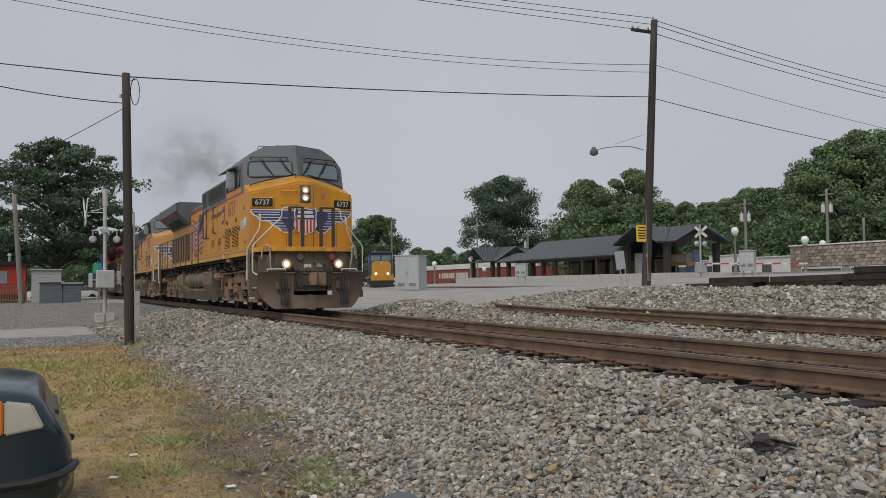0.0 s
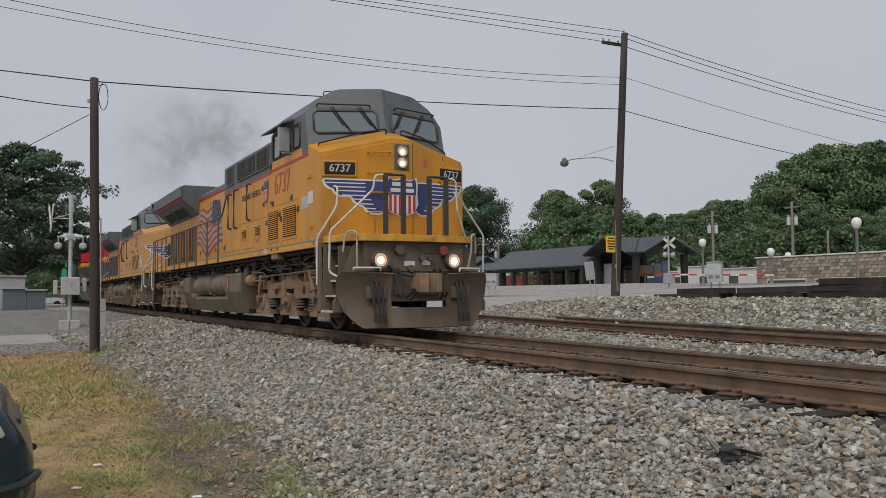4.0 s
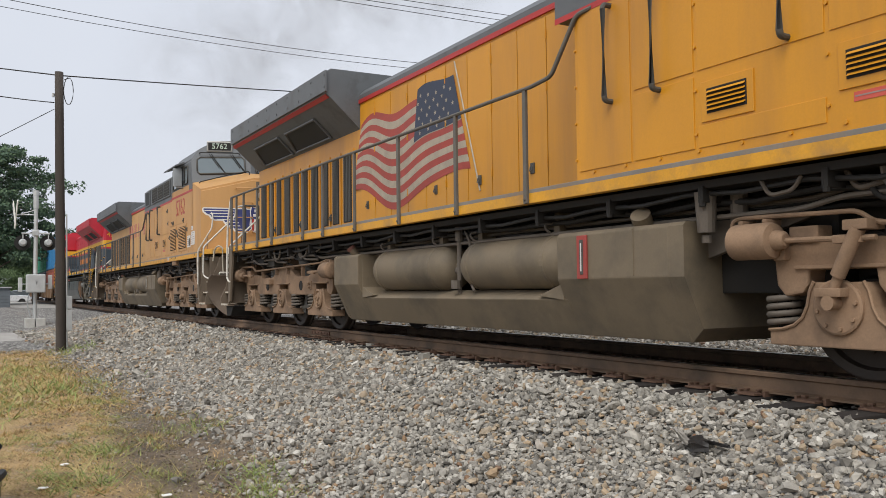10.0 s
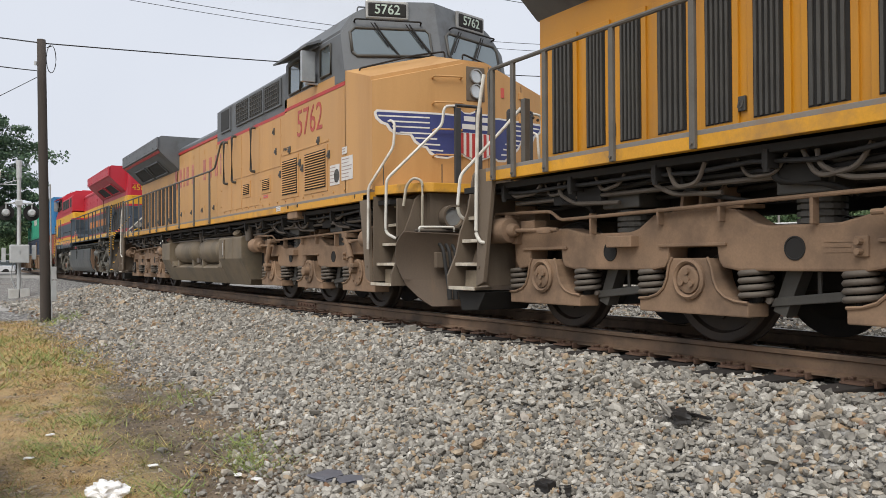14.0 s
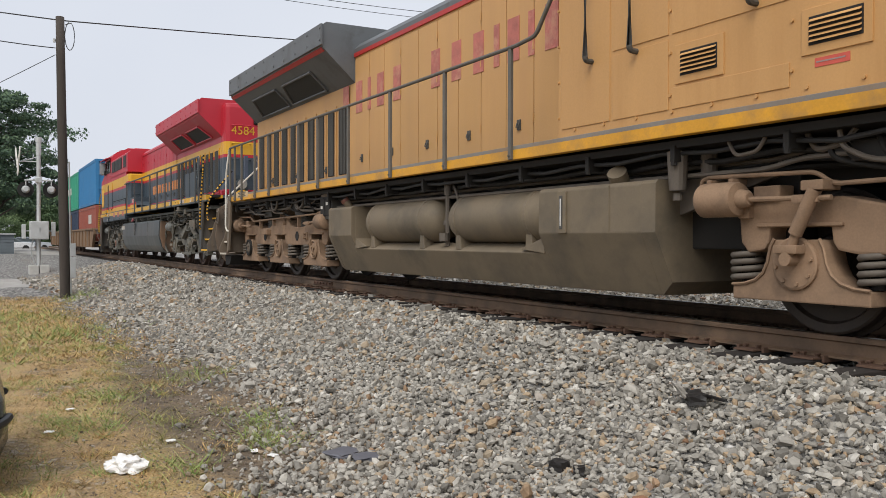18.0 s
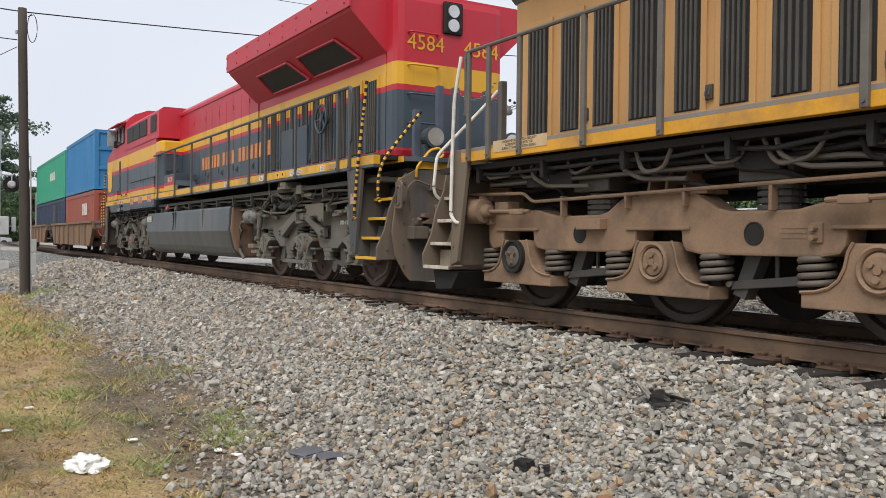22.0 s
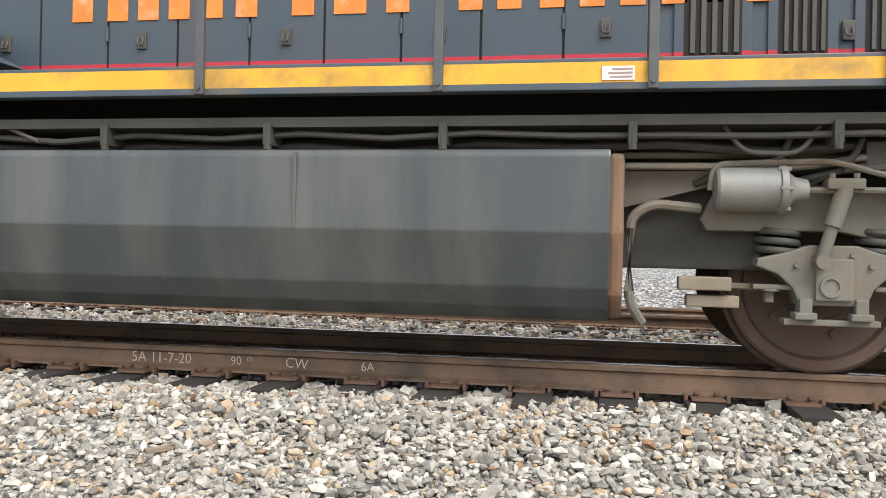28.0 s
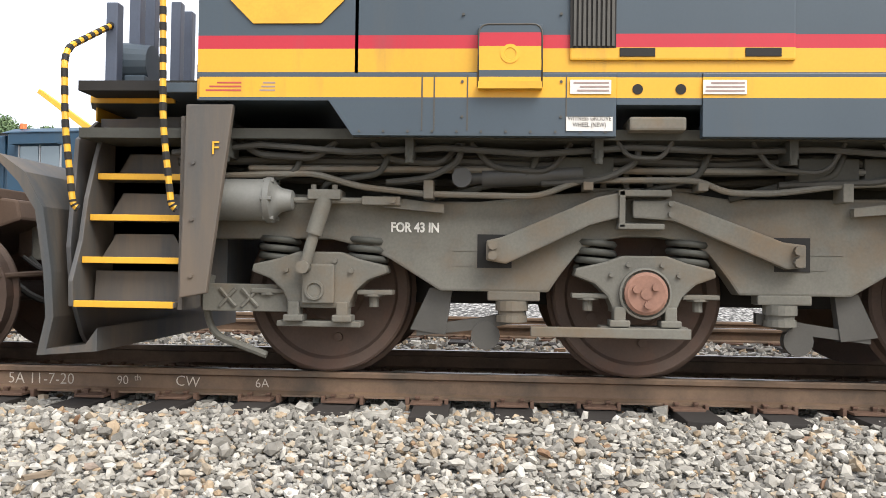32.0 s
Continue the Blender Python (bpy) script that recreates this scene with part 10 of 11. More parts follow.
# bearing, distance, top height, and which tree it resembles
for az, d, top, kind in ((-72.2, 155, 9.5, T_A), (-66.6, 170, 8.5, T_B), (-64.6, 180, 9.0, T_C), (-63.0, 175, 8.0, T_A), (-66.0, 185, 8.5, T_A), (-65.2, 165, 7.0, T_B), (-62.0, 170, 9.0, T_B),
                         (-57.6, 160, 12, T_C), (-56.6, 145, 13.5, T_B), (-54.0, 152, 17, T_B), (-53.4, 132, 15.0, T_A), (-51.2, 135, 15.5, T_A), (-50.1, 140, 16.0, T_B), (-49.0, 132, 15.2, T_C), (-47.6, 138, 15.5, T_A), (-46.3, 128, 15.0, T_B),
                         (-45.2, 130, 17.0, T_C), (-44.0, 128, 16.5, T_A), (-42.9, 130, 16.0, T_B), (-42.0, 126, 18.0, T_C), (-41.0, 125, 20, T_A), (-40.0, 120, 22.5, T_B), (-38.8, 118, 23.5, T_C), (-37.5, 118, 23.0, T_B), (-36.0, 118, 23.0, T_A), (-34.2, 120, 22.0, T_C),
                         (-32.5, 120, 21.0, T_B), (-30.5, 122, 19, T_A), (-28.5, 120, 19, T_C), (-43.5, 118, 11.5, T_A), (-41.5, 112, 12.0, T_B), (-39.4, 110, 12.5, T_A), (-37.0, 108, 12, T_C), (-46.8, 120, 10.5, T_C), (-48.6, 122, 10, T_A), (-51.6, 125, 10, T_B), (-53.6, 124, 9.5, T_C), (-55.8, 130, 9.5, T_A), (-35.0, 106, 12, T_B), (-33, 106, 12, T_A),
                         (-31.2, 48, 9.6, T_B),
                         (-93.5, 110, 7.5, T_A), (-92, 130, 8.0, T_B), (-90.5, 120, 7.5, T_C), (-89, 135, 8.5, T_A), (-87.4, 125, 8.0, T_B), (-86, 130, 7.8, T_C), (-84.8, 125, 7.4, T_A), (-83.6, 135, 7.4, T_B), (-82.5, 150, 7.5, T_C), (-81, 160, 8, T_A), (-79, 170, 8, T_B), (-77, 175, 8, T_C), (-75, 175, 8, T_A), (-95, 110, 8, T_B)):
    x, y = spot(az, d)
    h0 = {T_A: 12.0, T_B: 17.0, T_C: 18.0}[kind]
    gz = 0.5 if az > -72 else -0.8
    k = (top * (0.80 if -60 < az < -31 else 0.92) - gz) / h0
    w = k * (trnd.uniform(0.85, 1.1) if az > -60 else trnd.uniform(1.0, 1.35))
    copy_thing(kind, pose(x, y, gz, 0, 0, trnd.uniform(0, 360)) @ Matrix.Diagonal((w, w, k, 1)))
rng = np.random.default_rng(21)
cl = []
for az in np.arange(-57.5, -28, 0.5):
    for d, top in ((104, 6.5), (128, 10.5)):
        x, y = spot(az + rng.random() * 0.5, d + rng.random() * 6)
        for z in np.arange(1.0, top, 1.8):
            cl.append(((x, y, z + rng.random()), (1.6, 1.6, 1.3)))
me = crown_mesh(rng, cl, 50, 0.26)
me.materials.append(leaf_mid)
tagged(new("hillside_undergrowth", me), "dense green brush filling the wooded hillside", "undergrowth", kind="stuff")
cl = []
for az in np.concatenate([np.arange(-97, -77, 0.7), np.arange(-72.5, -61, 0.8)]):
    x, y = spot(az + rng.random() * 0.5, 150 + rng.random() * 10)
    for z in np.arange(-0.5, 5.0, 1.5):
        cl.append(((x, y, z + rng.random()), (2.0, 2.0, 1.3)))
me = crown_mesh(rng, cl, 50, 0.28)
me.materials.append(leaf_mid)
tagged(new("distant_hedgerow", me), "dark green hedgerow beyond the crossing", "hedge", kind="stuff")

# ---------------------------------------------------------------- ballast stones
stone_mat = island_mat("ballast_stone", [(0.0, (0.14, 0.131, 0.115)), (0.25, (0.225, 0.212, 0.188)), (0.55, (0.315, 0.298, 0.265)), (0.78, (0.40, 0.38, 0.34)), (0.83, (0.50, 0.48, 0.44)), (0.85, (0.34, 0.285, 0.215)), (0.965, (0.33, 0.24, 0.15)), (0.985, (0.19, 0.105, 0.06)), (1.0, (0.36, 0.343, 0.31))], 0.85,
                       14.0, [(0.32, (0.70, 0.69, 0.67)), (0.62, (1.16, 1.15, 1.13))])
PHI = (1 + 5 ** 0.5) / 2
ICO = np.array([(-1, PHI, 0), (1, PHI, 0), (-1, -PHI, 0), (1, -PHI, 0), (0, -1, PHI), (0, 1, PHI), (0, -1, -PHI), (0, 1, -PHI), (PHI, 0, -1), (PHI, 0, 1), (-PHI, 0, -1), (-PHI, 0, 1)]) / 1.9021
ICOF = np.array([int(c, 16) for c in "0b5" "051" "017" "07a" "0ab" "159" "5b4" "ba2" "a76" "718" "394" "342" "326" "368" "389" "495" "24b" "62a" "867" "981"]).reshape(-1, 3)


def height_at(x, y):
    """Ground's height for many spots at once, from the same lie of the land."""
    z = ground_height(x, y)
    wob = np.array([0.0 if 4.5 < b < 8.2 else 0.05 * noise.noise((a * 0.35, b * 0.35, 0)) for a, b in zip(x, y)])
    return z + wob


CUBE = np.array([(-1, -1, -1), (1, -1, -1), (1, 1, -1), (-1, 1, -1), (-1, -1, 1), (1, -1, 1), (1, 1, 1), (-1, 1, 1)]) * 0.72
CUBEF = np.array([int(c) for c in "021032456467015054126165237276304347"]).reshape(-1, 3)


def stones(name, label, x, y, size, seed, lift=0.25, fine=False, material=None):
    rng = np.random.default_rng(seed)
    shape, tris = (ICO, ICOF) if fine else (CUBE, CUBEF)
    m = len(shape)
    n = len(x)
    z = height_at(x, y)
    s = size * np.exp(rng.normal(0, 0.28, n))
    ax = np.stack([s * rng.uniform(0.9, 1.5, n), s * rng.uniform(0.65, 1.1, n), s * rng.uniform(0.5, 0.85, n)], 1)
    v = shape[None] * (1 + rng.uniform(-0.34, 0.22, (n, m, 1))) * ax[:, None, :]
    q = rng.normal(size=(n, 4))
    q /= np.linalg.norm(q, axis=1)[:, None]
    a, b, c, d = q.T
    R = np.stack([1 - 2 * (c * c + d * d), 2 * (b * c - a * d), 2 * (b * d + a * c), 2 * (b * c + a * d), 1 - 2 * (b * b + d * d), 2 * (c * d - a * b), 2 * (b * d - a * c), 2 * (c * d + a * b), 1 - 2 * (b * b + c * c)], 1).reshape(n, 3, 3)
    flat = rng.random(n) < 0.35
    R[flat] = np.eye(3)
    v = np.einsum("nij,nkj->nki", R, v)
    v += np.stack([x, y, z + s * lift * rng.uniform(-1.0, 2.2, n)], 1)[:, None, :]
    v = v.reshape(-1, 3)
    f = (tris[None] + m * np.arange(n)[:, None, None]).reshape(-1)
    me = bpy.data.meshes.new(name)
    me.vertices.add(len(v))
    me.vertices.foreach_set("co", v.ravel())
    me.loops.add(len(f))
    me.loops.foreach_set("vertex_index", f.astype(np.int32))
    me.polygons.add(len(f) // 3)
    me.polygons.foreach_set("loop_start", np.arange(0, len(f), 3, dtype=np.int32))
    me.update(calc_edges=True)
    me.shade_flat()
    me.materials.append(material or stone_mat)
    return tagged(new(name, me), label, "ballast", kind="stuff")


def scatter(seed, x0, x1, y0, y1, per_m2):
    rng = np.random.default_rng(seed)
    n = int((x1 - x0) * (y1 - y0) * per_m2)
    return rng.uniform(x0, x1, n), rng.uniform(y0, y1, n), rng


def verge_edge(x):
    """Where the grass ends and the ballast begins."""
    return np.interp(x, [-33, -25, -19, -13, -10, -6.9, -4, 0, 4], [1.45, 2.4, 2.75, 2.75, 3.0, 2.45, 1.2, 0.2, -0.5])


def clear_of_ties(x, y, rng):
    off = np.abs((x - TIE_SHIFT + TIE / 2) % TIE - TIE / 2)
    on_tie = (off < 0.14) & (y > 4.97) & (y < 7.6)
    on_rail = (np.abs(y - (YC - 0.7535)) < 0.09) | (np.abs(y - (YC + 0.7535)) < 0.09)
    keep = np.where(y < 5.2, 0.45, 0.95)
    return ~(on_rail | (on_tie & (rng.random(len(x)) < keep)))


for seed, x0, x1, per, size in ((1, -5.2, 3.4, 1650, 0.0215), (31, -9.0, -5.2, 1150, 0.0235)):
    x, y, rng = scatter(seed, x0, x1, 1.3, 5.1, per)
    k = (y > verge_edge(x) + rng.normal(0, 0.42, len(x))) & clear_of_ties(x, y, rng)
    stones("near_ballast", "loose grey, white and tan crushed stone on the shoulder", x[k], y[k], size, seed + 1, 0.5, True)
x, y, rng = scatter(3, -18, -9.0, 2.0, 5.1, 750)
k = (y > verge_edge(x) + rng.normal(0, 0.42, len(x)))
stones("shoulder_ballast", "loose grey crushed stone along the track", x[k], y[k], 0.029, 4)
x, y, rng = scatter(5, -34, -18, 1.3, 5.1, 260)
k = (y > verge_edge(x) + rng.normal(0, 0.25, len(x)))
stones("shoulder_ballast", "loose grey crushed stone by the crossing", x[k], y[k], 0.042, 6)
x, y, rng = scatter(7, -9, 3.4, 5.0, 8.2, 650)
k = clear_of_ties(x, y, rng)
stones("track_ballast", "grey crushed stone packed between the ties", x[k], y[k], 0.024, 8, 0.15)
x, y, rng = scatter(9, -22, -9, 5.0, 8.2, 200)
k = clear_of_ties(x, y, rng)
stones("track_ballast", "grey crushed stone packed between the ties", x[k], y[k], 0.034, 10, 0.15)
x, y, rng = scatter(11, -16, 4.5, 8.2, 13.2, 260)
near2 = np.abs(y - 10.45 - 0.0038 * np.clip(4 - x, 0, None) ** 2) > 0.1
stones("siding_ballast", "pale crushed stone round the siding", x[near2], y[near2], 0.032, 12)
x, y, rng = scatter(13, -26, -16, 8.0, 15.5, 110)
stones("siding_ballast", "pale crushed stone round the siding's end", x, y, 0.045, 14)
x, y, rng = scatter(15, -25.5, -19.5, 8.4, 11.2, 260)
stones("stone_heap", "heap of dark grey crushed stone", x, y, 0.04, 16)
x, y, rng = scatter(17, -27, -8, 14.0, 21.5, 75)
stones("bank_gravel", "tan and grey gravel on the yard bank", x, y, 0.045, 18, 0.2, False, island_mat("tan_bank_gravel", [(0.0, (0.13, 0.115, 0.085)), (0.5, (0.27, 0.245, 0.19)), (0.85, (0.40, 0.37, 0.31)), (1.0, (0.52, 0.50, 0.46))], 0.9))

x, y, rng = scatter(19, -14, -4.2, 0.6, 3.2, 420)
k = rng.random(len(x)) < 0.25 + 0.75 * np.exp(-((y - 2.1) / 0.7) ** 2)
stones("dirt_pebbles", "small brown and grey pebbles and crumbs of dirt on the verge", x[k], y[k], 0.0085, 20, 0.3, False, island_mat("pebble_dirt", [(0.0, (0.07, 0.052, 0.036)), (0.5, (0.16, 0.125, 0.09)), (0.85, (0.27, 0.235, 0.19)), (1.0, (0.42, 0.39, 0.34))], 0.9))

# ---------------------------------------------------------------- grass


def grass(name, label, x, y, h, seed, wide, greens):
    rng = np.random.default_rng(seed)
    n = len(x)
    z = height_at(x, y)
    a = rng.uniform(0, 2 * np.pi, n)
    hh = h * np.exp(rng.normal(0, 0.35, n))
    lean = rng.normal(0, 1.3, (n, 2)) * hh[:, None]
    base = np.stack([x, y, z - 0.01], 1)
    side = np.stack([np.cos(a), np.sin(a), 0 * a], 1) * wide
    tip = base + np.stack([lean[:, 0], lean[:, 1], hh], 1)
    v = np.stack([base - side, base + side, tip], 1).reshape(-1, 3)
    me = bpy.data.meshes.new(name)
    me.from_pydata(v.tolist(), [], np.arange(3 * n).reshape(-1, 3).tolist())
    me.materials.append(greens)
    return tagged(new(name, me), label, "grass", kind="stuff")


straw = island_mat("dry_grass", [(0.0, (0.16, 0.11, 0.06)), (0.3, (0.36, 0.25, 0.125)), (0.6, (0.54, 0.39, 0.19)), (0.82, (0.68, 0.54, 0.30)), (0.86, (0.30, 0.29, 0.10)), (1.0, (0.20, 0.25, 0.065))], 0.8, 0.9, [(0.36, (0.60, 0.55, 0.48)), (0.50, (1.08, 0.96, 0.82)), (0.68, (0.52, 0.66, 0.36))])
green = island_mat("green_grass", [(0.0, (0.13, 0.20, 0.05)), (0.6, (0.24, 0.30, 0.08)), (1.0, (0.42, 0.40, 0.15))], 0.7)
x, y, rng = scatter(21, -13, -4.5, -1.6, 2.9, 2300)
patchy = np.array([noise.noise((a * 0.9, b * 1.6, 3.0)) for a, b in zip(x, y)])
k = (y < verge_edge(x) - 0.35 + rng.normal(0, 0.3, len(x))) & (rng.random(len(x)) > 0.85 * np.exp(-((y - 2.0) / 0.75) ** 2 - ((x + 8.6) / 3.2) ** 2)) & (patchy + rng.normal(0, 0.25, len(x)) > -0.12)
grass("verge_grass", "short dry straw-coloured grass with green patches", x[k], y[k], 0.026, 22, 0.0035, straw)
x, y, rng = scatter(23, -26, -13, -3.5, 2.8, 330)
k = y < verge_edge(x) - 0.3 + rng.normal(0, 0.25, len(x))
grass("verge_grass", "short dry grass by the pole", x[k], y[k], 0.05, 24, 0.012, straw)
for j, (cx, cy, s, n) in enumerate(((-6.85, 2.1, 0.22, 260), (-7.5, 2.25, 0.16, 120), (-9.6, 1.15, 0.3, 260), (-8.2, 0.95, 0.28, 200), (-10.5, 2.3, 0.3, 160), (-6.3, 1.35, 0.2, 120), (-13.5, -0.2, 0.7, 500), (-24.6, 2.5, 0.5, 260), (-16, 1.2, 0.8, 420), (-20, 0.2, 1.2, 600))):
    rng = np.random.default_rng(40 + j)
    grass("grass_tuft", "tuft of fresh green grass", rng.normal(cx, s, n), rng.normal(cy, s * 0.6, n), 0.085 if cx > -12 else 0.11, 60 + j, 0.006 if cx > -12 else 0.012, green)
# clumps of longer grass, straw to green, thinning out towards the stones; dead stalks on the bare earth
rng = np.random.default_rng(77)
cx, cy = rng.uniform(-15, -4.6, 420), rng.uniform(-1.4, 2.7, 420)
keep = cy < verge_edge(cx) - 0.1 - np.abs(rng.normal(0, 0.5, 420))
for j, (m, lab, lo, hi) in enumerate(((straw, "clumps of longer dry straw grass", 0.0, 0.62), (green, "scattered clumps of green grass", 0.62, 1.0))):
    u = rng.random(420)
    k = keep & (u >= lo) & (u < hi)
    n = 46
    s = rng.uniform(0.03, 0.10, int(k.sum()))
    gx = (cx[k][:, None] + rng.normal(0, 1, (len(s), n)) * s[:, None] * 1.5).ravel()
    gy = (cy[k][:, None] + rng.normal(0, 1, (len(s), n)) * s[:, None]).ravel()
    grass("grass_tuft", lab, gx, gy, 0.052, 78 + j, 0.0045, m)
stalk = island_mat("dead_stalks", [(0.0, (0.06, 0.045, 0.032)), (0.6, (0.13, 0.095, 0.062)), (1.0, (0.30, 0.22, 0.13))], 0.85)
x, y, rng = scatter(81, -11.5, -5.0, 0.2, 2.9, 420)
k = y < verge_edge(x) + 0.15 + rng.normal(0, 0.22, len(x))
grass("dead_stalks", "flattened dead grass stalks on dark earth", x[k], y[k], 0.016, 82, 0.004, stalk)


# ---------------------------------------------------------------- container cars
car_tan = mat("tan_well_car", (0.20, 0.12, 0.065), 0.75, 0.05, 0.2, 1.5, 0, dirt=(0.10, 0.065, 0.045), dirt_amt=0.4, streak=True)
car_brown = mat("brown_car_grime", (0.105, 0.068, 0.048), 0.8, 0.1, 0.2, 2.5, 0.003, dirt=(0.06, 0.04, 0.03), dirt_amt=0.4)


def container(x0, x1, z0, z1, col, name_m, label):
    t = thing("shipping_container", label, "container", (0, YC, 0), 0, "stacked containers")
    m = mat(name_m, col, 0.5, 0.05, 0.1, 1.0, 0, dirt=tuple(c * 0.55 for c in col), dirt_amt=0.25, streak=True)
    b = B()
    box(b, x0 + 0.05, x1 - 0.05, -1.17, 1.17, z0 + 0.06, z1 - 0.05)
    part("shell", b, m, t)
    for sgn in (-1, 1):
        b = B()
        for x in np.arange(x0 + 0.25, x1 - 0.3, 0.28):
            prism(b, [(x, sgn * 1.17), (x + 0.04, sgn * 1.21), (x + 0.14, sgn * 1.21), (x + 0.18, sgn * 1.17)], z0 + 0.12, z1 - 0.1, "z")
        tagged(part("corrugated_side", b, m, t), kind="stuff")
    for x in (x0, x1 - 0.16):
        for y in (-1.22, 1.06):
            b = B()
            box(b, x, x + 0.16, y, y + 0.16, z0, z1, 0.01)
            part("corner_post", b, m, t)
    for x in (x0 + 0.02, x1 - 0.1):
        for z in (z0, z0 + (z1 - z0) * 0.33, z0 + (z1 - z0) * 0.66, z1 - 0.12):
            b = B()
            box(b, x - 0.02, x + 0.1, -1.08, 1.08, z, z + 0.12, 0.01)
            part("end_rail", b, m, t)
    for y in (-1.22, 1.1):
        for z in (z0, z1 - 0.14):
            b = B()
            box(b, x0 + 0.14, x1 - 0.14, y, y + 0.12, z, z + 0.14, 0.01)
            part("side_rail", b, m, t)
    b = B()
    box(b, x1 - 0.005, x1 + 0.012, 0.55, 0.95, z1 - 0.75, z1 - 0.5)
    part("marking_patch", b, white_p, t)
    return t


def emblem(t, x0, x1, z0, z1):
    for a, c in ((0.0, 0.3), (0.4, 0.62), (0.7, 1.0)):
        b = B()
        box(b, x0 + (x1 - x0) * a, x0 + (x1 - x0) * c, -1.225, -1.215, z0, z1)
        part("marking_bar", b, white_p, t)


CARS = []
for name_m, col, x0, x1, z0, z1, label in (("blue_container_paint", (0.028, 0.17, 0.36), -99.4, -91.7, 2.42, 4.62, "bright blue corrugated container stacked on a red one"), ("rust_red_container_paint", (0.27, 0.07, 0.045), -99.4, -91.7, 0.62, 2.38, "rust-red corrugated container with white marks in a well car"),
                                          ("green_container_paint", (0.03, 0.28, 0.17), -112.0, -99.9, 2.42, 4.55, "green corrugated container stacked on a dark one"), ("navy_container_paint", (0.02, 0.035, 0.07), -112.0, -99.9, 0.62, 2.38, "navy corrugated container in a well car")):
    o = container(x0, x1, z0, z1, col, name_m, label)
    CARS.append(o)
    if name_m.startswith("rust"):
        emblem(o, -94.6, -93.4, 1.5, 1.95)
    if name_m.startswith("green"):
        emblem(o, -105.5, -103.5, 3.4, 3.8)


